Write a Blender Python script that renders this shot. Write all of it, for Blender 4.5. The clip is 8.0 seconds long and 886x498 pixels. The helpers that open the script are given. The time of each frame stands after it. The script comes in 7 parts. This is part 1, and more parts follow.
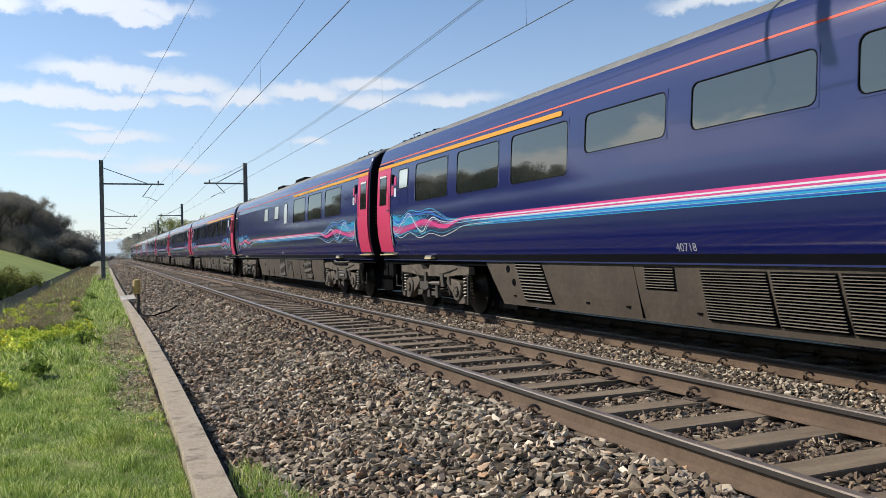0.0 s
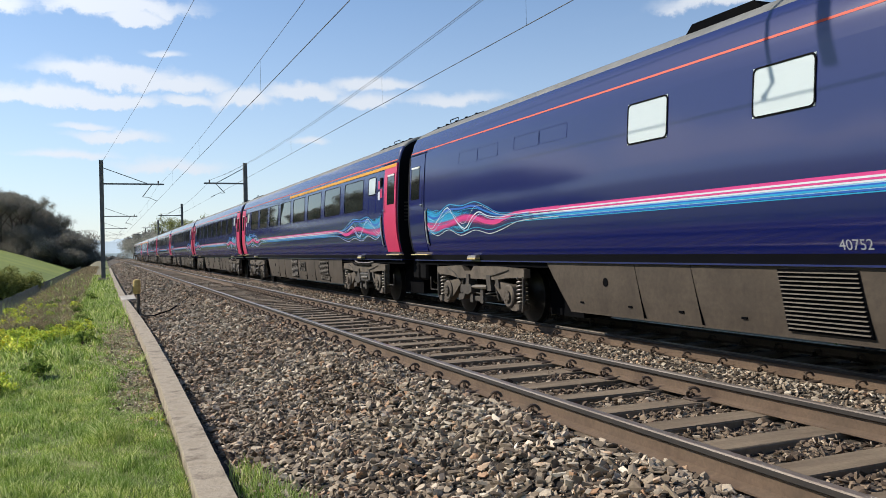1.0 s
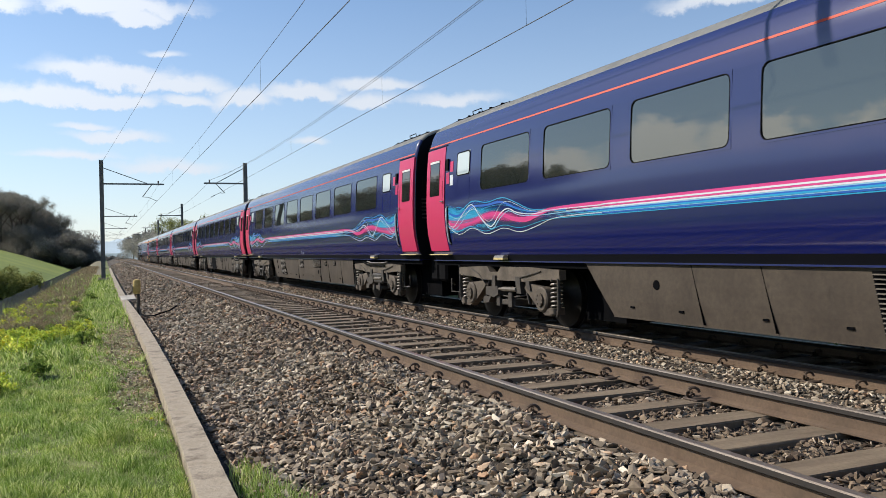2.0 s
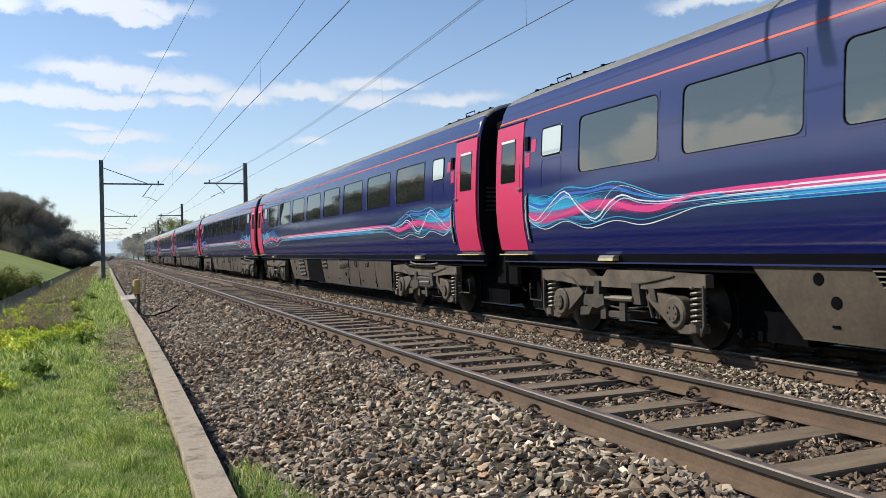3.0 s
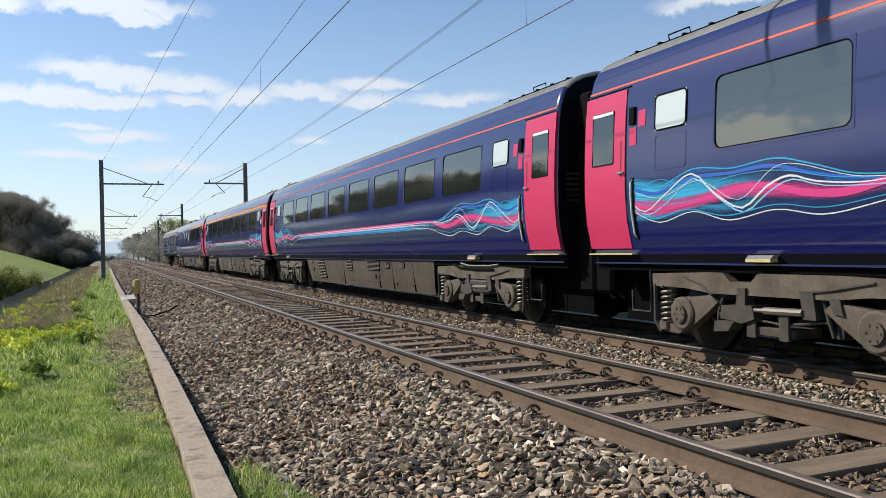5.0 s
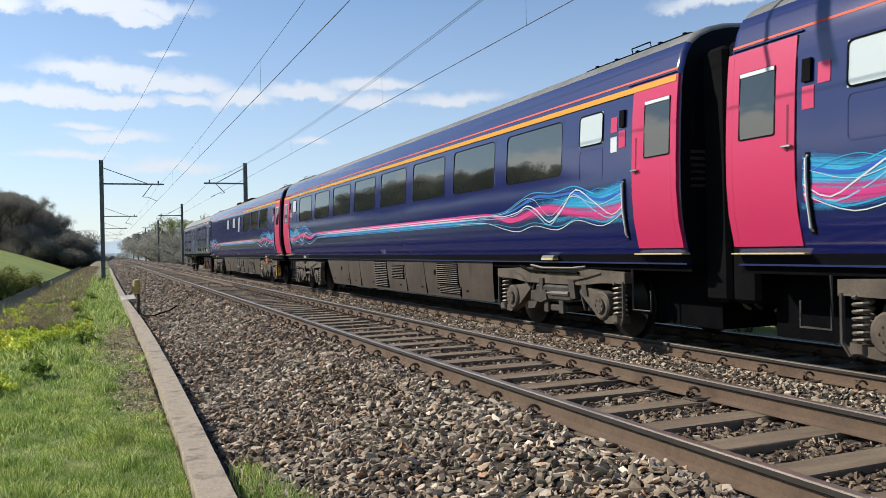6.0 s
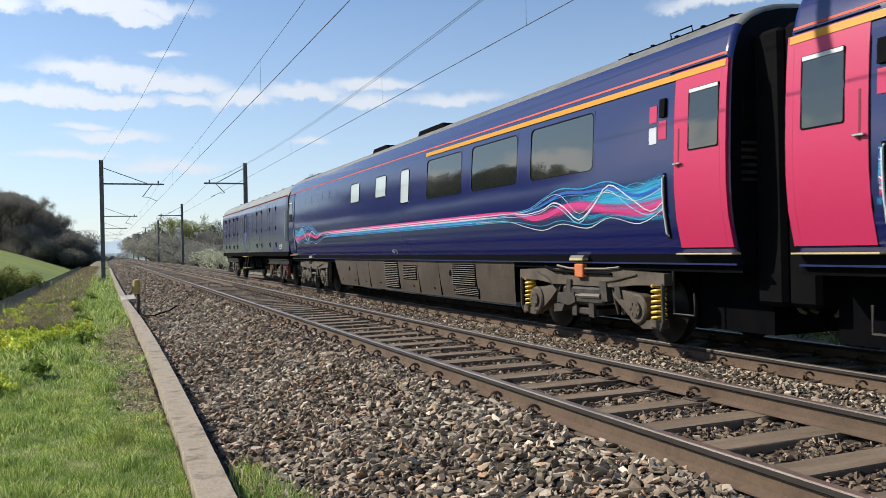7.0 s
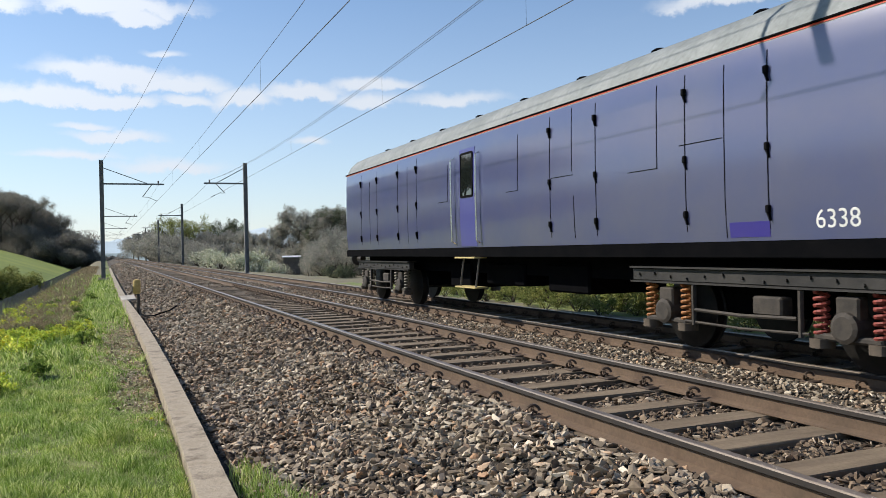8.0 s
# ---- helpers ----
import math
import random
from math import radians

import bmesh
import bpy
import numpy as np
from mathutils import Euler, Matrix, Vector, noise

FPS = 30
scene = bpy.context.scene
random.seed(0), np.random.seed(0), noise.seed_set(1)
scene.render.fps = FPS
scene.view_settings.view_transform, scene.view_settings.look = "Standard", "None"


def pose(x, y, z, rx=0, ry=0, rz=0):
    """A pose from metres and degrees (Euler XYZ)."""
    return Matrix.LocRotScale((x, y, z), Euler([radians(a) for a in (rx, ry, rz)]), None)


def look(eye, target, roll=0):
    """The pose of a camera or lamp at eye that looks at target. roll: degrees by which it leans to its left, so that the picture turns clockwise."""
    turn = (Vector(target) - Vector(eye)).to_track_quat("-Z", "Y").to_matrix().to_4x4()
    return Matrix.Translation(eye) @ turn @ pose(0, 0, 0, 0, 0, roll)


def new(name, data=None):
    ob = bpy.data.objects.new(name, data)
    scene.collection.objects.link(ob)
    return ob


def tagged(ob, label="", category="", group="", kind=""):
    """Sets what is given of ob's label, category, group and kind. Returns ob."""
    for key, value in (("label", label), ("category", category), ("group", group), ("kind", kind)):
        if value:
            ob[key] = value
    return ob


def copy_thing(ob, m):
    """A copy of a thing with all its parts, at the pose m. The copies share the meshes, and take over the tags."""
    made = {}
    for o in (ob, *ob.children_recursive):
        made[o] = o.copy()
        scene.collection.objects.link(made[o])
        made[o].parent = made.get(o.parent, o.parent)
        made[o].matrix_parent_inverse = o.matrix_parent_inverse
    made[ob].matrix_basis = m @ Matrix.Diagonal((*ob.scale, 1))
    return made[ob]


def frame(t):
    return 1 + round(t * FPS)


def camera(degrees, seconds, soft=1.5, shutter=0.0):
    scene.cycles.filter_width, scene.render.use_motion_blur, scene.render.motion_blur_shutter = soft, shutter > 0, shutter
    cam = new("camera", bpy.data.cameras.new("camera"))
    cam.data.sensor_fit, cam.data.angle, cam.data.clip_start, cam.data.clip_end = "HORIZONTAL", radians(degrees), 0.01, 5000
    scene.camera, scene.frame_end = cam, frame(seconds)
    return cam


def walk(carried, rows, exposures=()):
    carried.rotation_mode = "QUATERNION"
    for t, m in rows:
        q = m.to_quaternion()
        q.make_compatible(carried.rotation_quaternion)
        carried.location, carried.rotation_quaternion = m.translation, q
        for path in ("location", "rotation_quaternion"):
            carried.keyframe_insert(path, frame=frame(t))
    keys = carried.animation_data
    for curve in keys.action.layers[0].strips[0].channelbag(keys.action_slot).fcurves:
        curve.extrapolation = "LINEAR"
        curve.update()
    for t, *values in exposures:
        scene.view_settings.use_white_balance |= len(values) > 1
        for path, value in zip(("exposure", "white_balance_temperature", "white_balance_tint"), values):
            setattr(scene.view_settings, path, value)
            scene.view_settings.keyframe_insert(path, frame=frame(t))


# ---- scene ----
EYE = (0.0, 0.0, 1.131)
YAW, PITCH, LEAN = 0.3999, -0.0007, -1.22
cam = camera(57.9, 8.0, soft=0.8, shutter=0.015)
AIM = (math.sin(YAW) * math.cos(PITCH), EYE[1] + math.cos(YAW) * math.cos(PITCH), EYE[2] + math.sin(PITCH))
STAND = look(EYE, AIM, LEAN)
walk(cam, [(0.0, STAND), (8.0, STAND)])

# ---- light ----
SUN_WAY = Vector((1.0, -0.80, -0.96)).normalized()
sun_el = math.asin(-SUN_WAY.z)
sun_az = math.atan2(-SUN_WAY.x, -SUN_WAY.y)
scene.view_settings.exposure = 0.28
sun = new("sun", bpy.data.lights.new("sun", "SUN"))
sun.data.energy, sun.data.angle, sun.data.color = 5.0, radians(0.53), (1.0, 0.925, 0.815)
sun.matrix_world = look((0, 0, 60), Vector((0, 0, 60)) + SUN_WAY)


def build_world():
    w = bpy.data.worlds.new("sky")
    scene.world = w
    w.use_nodes = True
    nt = w.node_tree
    nt.nodes.clear()
    N = nt.nodes.new
    L = nt.links.new
    out, bg = N("ShaderNodeOutputWorld"), N("ShaderNodeBackground")
    sky = N("ShaderNodeTexSky")
    sky.sky_type, sky.sun_disc = "NISHITA", False
    sky.sun_elevation, sky.sun_rotation = sun_el, sun_az
    sky.air_density, sky.dust_density, sky.ozone_density = 1.0, 0.15, 4.0
    bg.inputs["Strength"].default_value = 0.095
    tc, sep = N("ShaderNodeTexCoord"), N("ShaderNodeSeparateXYZ")
    L(tc.outputs["Generated"], sep.inputs[0])

    def m(op, a, b=None, c=None):
        n = N("ShaderNodeMath")
        n.operation = op
        for i, v in enumerate((a, b, c)):
            if v is None:
                continue
            if isinstance(v, (int, float)):
                n.inputs[i].default_value = v
            else:
                L(v, n.inputs[i])
        return n.outputs[0]

    x, y, z = sep.outputs
    az = m("ARCTAN2", x, y)
    el = m("ARCSINE", z)
    # flat cloud layer seen in perspective
    zz = m("MAXIMUM", m("ADD", z, 0.10), 0.02)
    comb = N("ShaderNodeCombineXYZ")
    L(m("DIVIDE", x, zz), comb.inputs[0])
    L(m("DIVIDE", y, zz), comb.inputs[1])
    n1 = N("ShaderNodeTexNoise")
    n1.inputs["Scale"].default_value, n1.inputs["Detail"].default_value, n1.inputs["Roughness"].default_value = 2.1, 7.0, 0.55
    L(comb.outputs[0], n1.inputs["Vector"])
    wob = N("ShaderNodeTexNoise")
    wob.inputs["Scale"].default_value, wob.inputs["Detail"].default_value, wob.inputs["Roughness"].default_value = 26.0, 9.0, 0.6
    L(tc.outputs["Generated"], wob.inputs["Vector"])
    shift = m("SUBTRACT", wob.outputs[0], 0.5)

    def bank(a0, e0, wa, we, amount):
        """One long cumulus bank: azimuth and height in degrees, its half widths, how thick."""
        da = m("DIVIDE", m("SUBTRACT", az, radians(a0)), radians(wa * 1.2))
        de0 = m("SUBTRACT", m("ADD", el, m("MULTIPLY", shift, radians(we) * 2.2)), radians(e0))
        up = m("GREATER_THAN", de0, 0.0)
        de = m("DIVIDE", de0, m("ADD", radians(we) * 0.55, m("MULTIPLY", up, radians(we) * 0.45)))
        r = m("SQRT", m("ADD", m("MULTIPLY", da, da), m("MULTIPLY", de, de)))
        return m("MULTIPLY", m("SUBTRACT", 1.0, m("MINIMUM", r, 1.0)), amount)

    total = None
    for b in BANKS_AHEAD + BANKS_ROUND:
        v = bank(*b)
        total = v if total is None else m("MAXIMUM", total, v)
    wisps = m("MULTIPLY", m("MAXIMUM", m("SUBTRACT", n1.outputs[0], 0.56), 0.0), 2.2)
    # long streaks and curdled edges
    flat = N("ShaderNodeCombineXYZ")
    L(m("MULTIPLY", az, 5.0), flat.inputs[0])
    L(m("MULTIPLY", el, 17.0), flat.inputs[1])
    streak = N("ShaderNodeTexNoise")
    streak.inputs["Scale"].default_value, streak.inputs["Detail"].default_value, streak.inputs["Roughness"].default_value = 2.6, 9.0, 0.6
    L(flat.outputs[0], streak.inputs["Vector"])
    # heaped edges: the noise eats into each bank, most at its rim
    curd = m("ADD", m("MULTIPLY", m("SUBTRACT", wob.outputs[0], 0.5), 1.2), m("MULTIPLY", m("SUBTRACT", streak.outputs[0], 0.5), 1.1))
    body = m("ADD", m("MULTIPLY", total, 1.7), m("MULTIPLY", curd, m("MINIMUM", m("MULTIPLY", total, 3.0), 1.0)))
    dens = N("ShaderNodeMapRange")
    dens.interpolation_type = "SMOOTHSTEP"
    L(m("ADD", body, m("MULTIPLY", wisps, 0.3)), dens.inputs[0])
    dens.inputs[1].default_value, dens.inputs[2].default_value = 0.0, 1.25
    dens.inputs[3].default_value, dens.inputs[4].default_value = 0.0, 0.88
    above = m("GREATER_THAN", z, 0.0)
    mix = N("ShaderNodeMix")
    mix.data_type = "RGBA"
    L(m("MULTIPLY", dens.outputs[0], above), mix.inputs["Factor"])
    deep = N("ShaderNodeHueSaturation")
    deep.inputs["Saturation"].default_value, deep.inputs["Value"].default_value = 1.02, 1.24
    L(sky.outputs[0], deep.inputs["Color"])
    L(deep.outputs[0], mix.inputs["A"])
    # clouds towards the sun are lit through and brighter
    near_sun = N("ShaderNodeVectorMath")
    near_sun.operation = "DOT_PRODUCT"
    L(tc.outputs["Generated"], near_sun.inputs[0])
    near_sun.inputs[1].default_value = -SUN_WAY
    lit = m("ADD", 1.0, m("MULTIPLY", m("POWER", m("MAXIMUM", near_sun.outputs["Value"], 0.0), 5.0), 1.6))
    cl = N("ShaderNodeVectorMath")
    cl.operation = "SCALE"
    cl.inputs[0].default_value = (6.9, 7.3, 7.9)
    L(lit, cl.inputs["Scale"])
    L(cl.outputs[0], mix.inputs["B"])
    # thin white haze low over the horizon
    hz = N("ShaderNodeMix")
    hz.data_type = "RGBA"
    haze = m("MULTIPLY", m("POWER", m("MAXIMUM", m("SUBTRACT", 1.0, m("MULTIPLY", m("ABSOLUTE", el), 1.0 / radians(24))), 0.0), 1.5), 0.56)
    L(haze, hz.inputs["Factor"])
    L(mix.outputs["Result"], hz.inputs["A"])
    hz.inputs["B"].default_value = (6.15, 6.65, 7.6, 1)
    L(hz.outputs["Result"], bg.inputs["Color"])
    L(bg.outputs[0], out.inputs[0])


# azimuth from the track (degrees, to the right), height, half widths, thickness
BANKS_AHEAD = (
    (1.2, 16.0, 5.8, 1.5, 1.2), (2.2, 15.4, 2.4, 0.9, 1.3), (-6.4, 15.5, 3.4, 1.2, 0.9), (0.6, 11.7, 5.0, 1.2, 1.3), (4.8, 11.3, 3.9, 1.0, 1.1),
    (-1.9, 10.1, 6.6, 1.0, 1.35), (5.5, 10.3, 2.2, 0.6, 1.1), (9.1, 10.4, 2.5, 1.3, 1.2), (13.3, 11.0, 3.2, 1.2, 1.25), (18.0, 11.5, 3.6, 0.8, 1.2),
    (17.9, 10.5, 2.9, 0.9, 0.9), (23.8, 10.4, 4.4, 0.9, 0.85), (0.9, 7.7, 3.3, 0.8, 1.1), (-1.1, 8.4, 2.0, 0.4, 0.8), (-2.0, 6.5, 3.5, 0.5, 0.9), (4.2, 5.8, 4.4, 0.9, 0.8),
    (13.6, 7.7, 1.5, 0.5, 0.85), (42.2, 15.9, 4.4, 1.0, 1.1), (4.0, 13.3, 1.6, 0.4, 0.7),
)
# heaped clouds beside and behind, which the windows and paint mirror
BANKS_ROUND = (
    (-22.0, 6.4, 5.0, 2.6, 1.3), (-30.0, 7.6, 4.5, 3.0, 1.4), (-37.5, 9.4, 3.6, 4.2, 1.6), (-44.0, 9.2, 4.2, 4.0, 1.6), (-51.5, 8.6, 4.5, 3.6, 1.5), (-60.0, 9.0, 5.0, 4.0, 1.5),
    (-62.0, 22.0, 16.0, 3.0, 1.0), (-95.0, 15.0, 20.0, 4.0, 1.2), (-130.0, 22.0, 16.0, 4.5, 1.1), (170.0, 16.0, 25.0, 4.0, 1.0), (120.0, 18.0, 22.0, 4.0, 1.0), (75.0, 14.0, 15.0, 3.0, 0.9),
)
build_world()

# ---- materials ----
def material(name, build):
    mt = bpy.data.materials.new(name)
    mt.use_nodes = True
    nt = mt.node_tree
    nt.nodes.clear()
    out = nt.nodes.new("ShaderNodeOutputMaterial")
    sh = nt.nodes.new("ShaderNodeBsdfPrincipled")
    nt.links.new(sh.outputs[0], out.inputs[0])
    build(nt, sh, out)
    return mt


def noise_node(nt, scale, detail=4.0, rough=0.55, kind="Object", stretch=None):
    tc = nt.nodes.new("ShaderNodeTexCoord")
    n = nt.nodes.new("ShaderNodeTexNoise")
    n.inputs["Scale"].default_value, n.inputs["Detail"].default_value, n.inputs["Roughness"].default_value = scale, detail, rough
    if kind == "World":
        g = nt.nodes.new("ShaderNodeNewGeometry")
        src = g.outputs["Position"]
    else:
        src = tc.outputs[kind]
    if stretch:
        mp = nt.nodes.new("ShaderNodeMapping")
        mp.inputs["Scale"].default_value = stretch
        nt.links.new(src, mp.inputs[0])
        src = mp.outputs[0]
    nt.links.new(src, n.inputs["Vector"])
    return n.outputs[0]


def ramp(nt, fac, *stops):
    r = nt.nodes.new("ShaderNodeValToRGB")
    while len(r.color_ramp.elements) < len(stops):
        r.color_ramp.elements.new(0.5)
    for e, (pos, c) in zip(r.color_ramp.elements, stops):
        e.position, e.color = pos, (*c, 1) if len(c) == 3 else c
    nt.links.new(fac, r.inputs[0])
    return r.outputs[0]


def blend(nt, fac, a, b, mode="MIX"):
    m = nt.nodes.new("ShaderNodeMix")
    m.data_type, m.blend_type = "RGBA", mode
    for key, v in (("Factor", fac), ("A", a), ("B", b)):
        if isinstance(v, (int, float)):
            m.inputs[key].default_value = v
        elif isinstance(v, tuple):
            m.inputs[key].default_value = (*v, 1)
        else:
            nt.links.new(v, m.inputs[key])
    return m.outputs["Result"]


def bump(nt, sh, height, strength, distance=0.01):
    b = nt.nodes.new("ShaderNodeBump")
    b.inputs["Strength"].default_value, b.inputs["Distance"].default_value = strength, distance
    nt.links.new(height, b.inputs["Height"])
    nt.links.new(b.outputs[0], sh.inputs["Normal"])


def setp(sh, **kw):
    for k, v in kw.items():
        sh.inputs[k.replace("_", " ")].default_value = (*v, 1) if isinstance(v, tuple) and len(v) == 3 else v


def mottled(name, c1, c2, scale, rough=0.85, metal=0.0, bmp=0.3, dist=0.004, fine=None, coat=0.0, kind="World", spec=0.5, c3=None, stretch=None):
    """Two tones over a coarse noise, darkened by a fine one, with relief."""
    def b(nt, sh, out):
        a = noise_node(nt, scale, 5, 0.6, kind, stretch)
        f = noise_node(nt, fine or scale * 9, 3, 0.6, kind)
        c = ramp(nt, a, (0.35, c1), (0.65, c2)) if c3 is None else ramp(nt, a, (0.3, c1), (0.5, c2), (0.68, c3))
        c = blend(nt, 0.55, c, ramp(nt, f, (0.3, (0.55, 0.55, 0.55)), (0.7, (1.0, 1.0, 1.0))), "MULTIPLY")
        nt.links.new(c, sh.inputs["Base Color"])
        setp(sh, Roughness=rough, Metallic=metal, Coat_Weight=coat)
        sh.inputs["Specular IOR Level"].default_value = spec
        if bmp:
            bump(nt, sh, f, bmp, dist)
    return material(name, b)


def paint(name, colour, rough=0.22, coat=0.6, dirt=0.12, wobble=0.05, gloss=0.12, ior=1.5, spec=0.28):
    """Gloss vehicle paint with faint panel ripple and road film."""
    def b(nt, sh, out):
        big = noise_node(nt, 0.9, 4, 0.6, "Object")
        fine = noise_node(nt, 24, 4, 0.65, "Object", (1, 0.25, 1))
        c = blend(nt, ramp(nt, big, (0.35, (0, 0, 0)), (0.75, (dirt, dirt, dirt))), colour, (0.16, 0.14, 0.12))
        c = blend(nt, 0.06, c, ramp(nt, fine, (0.3, (0.75, 0.75, 0.75)), (0.7, (1.1, 1.1, 1.1))), "MULTIPLY")
        nt.links.new(c, sh.inputs["Base Color"])
        setp(sh, Roughness=rough, Coat_Weight=coat, Coat_Roughness=gloss, Coat_IOR=ior)
        sh.inputs["Specular IOR Level"].default_value = spec
        bump(nt, sh, noise_node(nt, 1.6, 2, 0.5, "Object"), wobble, 0.02)
    return material(name, b)


def plain(name, colour, rough=0.6, metal=0.0, coat=0.0):
    return mottled(name, tuple(v * 0.85 for v in colour), tuple(min(1, v * 1.1) for v in colour), 3.0, rough, metal, 0.1, 0.002, 40, coat, "Object")


def streak_paint(name, colour, rough=0.35):
    """A printed band that fades towards its edges; u along, v across."""
    def b(nt, sh, out):
        setp(sh, Base_Color=colour, Roughness=rough, Coat_Weight=0.5)
        uv = nt.nodes.new("ShaderNodeUVMap")
        sep = nt.nodes.new("ShaderNodeSeparateXYZ")
        nt.links.new(uv.outputs[0], sep.inputs[0])
        lines = nt.nodes.new("ShaderNodeTexNoise")
        lines.inputs["Scale"].default_value, lines.inputs["Detail"].default_value = 1.0, 3.0
        mp = nt.nodes.new("ShaderNodeMapping")
        mp.inputs["Scale"].default_value = (1.5, 16.0, 1.0)
        nt.links.new(uv.outputs[0], mp.inputs[0])
        nt.links.new(mp.outputs[0], lines.inputs["Vector"])
        edge = ramp(nt, sep.outputs[1], (0.0, (0, 0, 0)), (0.25, (1.0,) * 3), (0.75, (1.0,) * 3), (1.0, (0, 0, 0)))
        along = ramp(nt, sep.outputs[0], (0.0, (1, 1, 1)), (0.55, (0.85,) * 3), (1.0, (0.0,) * 3))
        k = blend(nt, 1.0, edge, along, "MULTIPLY")
        k = blend(nt, 1.0, k, ramp(nt, lines.outputs[0], (0.36, (0.5,) * 3), (0.52, (1.0,) * 3)), "MULTIPLY")
        tr, mx = nt.nodes.new("ShaderNodeBsdfTransparent"), nt.nodes.new("ShaderNodeMixShader")
        nt.links.new(k, mx.inputs[0])
        nt.links.new(tr.outputs[0], mx.inputs[1])
        nt.links.new(sh.outputs[0], mx.inputs[2])
        nt.links.new(mx.outputs[0], out.inputs[0])
    return material(name, b)


M_BLUE = paint("coach blue", (0.0008, 0.0058, 0.080), 0.5, 0.9, 0.01, 0.03, 0.10, 1.72, 0.1)
M_BLUE_DOOR = paint("coach door blue", (0.0010, 0.0050, 0.082), 0.5, 0.85, 0.02, 0.02, 0.08, 1.62, 0.1)
M_VAN = paint("faded van blue", (0.052, 0.060, 0.150), 0.4, 1.0, 0.22, 0.06, 0.13, 1.85, 0.2)
M_VANBOGIE = mottled("dark bogie plate", (0.016, 0.015, 0.0145), (0.036, 0.033, 0.030), 3, 0.6, 0.2, 0.3, kind="Object")
M_RED = paint("magenta red", (0.50, 0.026, 0.100), 0.4, 0.2, 0.05)
# the door red darkened, to paint the shade of the handle slot
M_REDSHADE = paint("shaded door red", (0.16, 0.008, 0.022), 0.5, 0.1, 0.05)
M_ROOF = mottled("roof grey", (0.13, 0.132, 0.125), (0.20, 0.20, 0.19), 1.2, 0.75, 0, 0.15, kind="Object")
M_VANROOF = mottled("van roof grey green", (0.17, 0.19, 0.19), (0.25, 0.27, 0.27), 1.5, 0.7, 0, 0.15, kind="Object")
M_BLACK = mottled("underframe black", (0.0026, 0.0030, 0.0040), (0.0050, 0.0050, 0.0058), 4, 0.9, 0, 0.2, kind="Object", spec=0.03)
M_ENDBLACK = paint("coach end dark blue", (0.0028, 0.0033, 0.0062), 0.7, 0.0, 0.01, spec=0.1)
def skirt_look(nt, sh, out):
    """Brown road dust on dark panels, with darker drips running down and scuffs along."""
    a = noise_node(nt, 1.3, 6, 0.62, "Object", (1, 1.0, 0.9))
    c = ramp(nt, a, (0.3, (0.038, 0.028, 0.020)), (0.5, (0.053, 0.040, 0.0285)), (0.68, (0.070, 0.054, 0.039)))
    drip = noise_node(nt, 2.6, 5, 0.6, "Object", (1, 1.6, 0.6))
    c = blend(nt, 0.45, c, ramp(nt, drip, (0.30, (0.30, 0.28, 0.27)), (0.40, (1.0, 1.0, 1.0)), (0.70, (1.1, 1.08, 1.05))), "MULTIPLY")
    f = noise_node(nt, 16, 5, 0.7, "Object")
    c = blend(nt, 0.6, c, ramp(nt, f, (0.3, (0.6, 0.6, 0.6)), (0.65, (1.1, 1.1, 1.1))), "MULTIPLY")
    nt.links.new(c, sh.inputs["Base Color"])
    setp(sh, Roughness=0.72)
    sh.inputs["Specular IOR Level"].default_value = 0.3
    bump(nt, sh, f, 0.25, 0.003)


M_SKIRT = material("road-dusted skirt", skirt_look)
M_BOGIE = mottled("dusty bogie steel", (0.062, 0.047, 0.033), (0.118, 0.092, 0.066), 3.5, 0.8, 0.0, 0.4, 0.004, 30, kind="Object")
M_DARKSTEEL = mottled("oily steel", (0.03, 0.027, 0.025), (0.07, 0.06, 0.052), 5, 0.55, 0.3, 0.3, kind="Object")
M_BOGIE_DARK = mottled("grimy cast steel", (0.024, 0.020, 0.016), (0.062, 0.050, 0.038), 5, 0.8, 0.0, 0.5, 0.005, 26, kind="Object")
M_WHEEL = mottled("wheel steel", (0.010, 0.010, 0.010), (0.022, 0.020, 0.018), 6, 0.5, 0.6, 0.3, kind="Object")
M_ORANGE = paint("orange line", (0.52, 0.062, 0.030), 0.6, 0.0, 0.03)
M_YELLOW = paint("first class yellow", (0.56, 0.25, 0.003), 0.5, 0.0, 0.03)
M_PINK = paint("stripe pink", (0.56, 0.045, 0.21), 0.35, 0.3, 0.02)
M_WHITE = paint("stripe white", (0.58, 0.60, 0.64), 0.35, 0.3, 0.02)
M_CYAN = paint("stripe cyan", (0.018, 0.29, 0.52), 0.35, 0.3, 0.02)
M_PALE = paint("stripe pale blue", (0.22, 0.44, 0.60), 0.35, 0.3, 0.02)
M_COBALT = paint("stripe cobalt", (0.02, 0.10, 0.42), 0.35, 0.3, 0.02)
M_GLOW_BLUE = streak_paint("streaked blue", (0.012, 0.13, 0.46))
M_GLOW_CYAN = streak_paint("streaked cyan", (0.03, 0.36, 0.62))
M_GLOW_PINK = streak_paint("streaked pink", (0.55, 0.04, 0.22))
M_RUBBER = mottled("black rubber", (0.0035, 0.0036, 0.0045), (0.0065, 0.0065, 0.0072), 3, 0.85, 0, 0.1, kind="Object", spec=0.06)
M_FROST = paint("frosted white glass", (0.50, 0.56, 0.56), 0.25, 0.6, 0.03)
M_CHROME = plain("bright handrail", (0.75, 0.74, 0.70), 0.25, 0.9)
M_STEP = plain("pale yellow step edge", (0.60, 0.47, 0.20), 0.6)
M_PLATE = plain("scuffed grey plate", (0.26, 0.26, 0.28), 0.5)
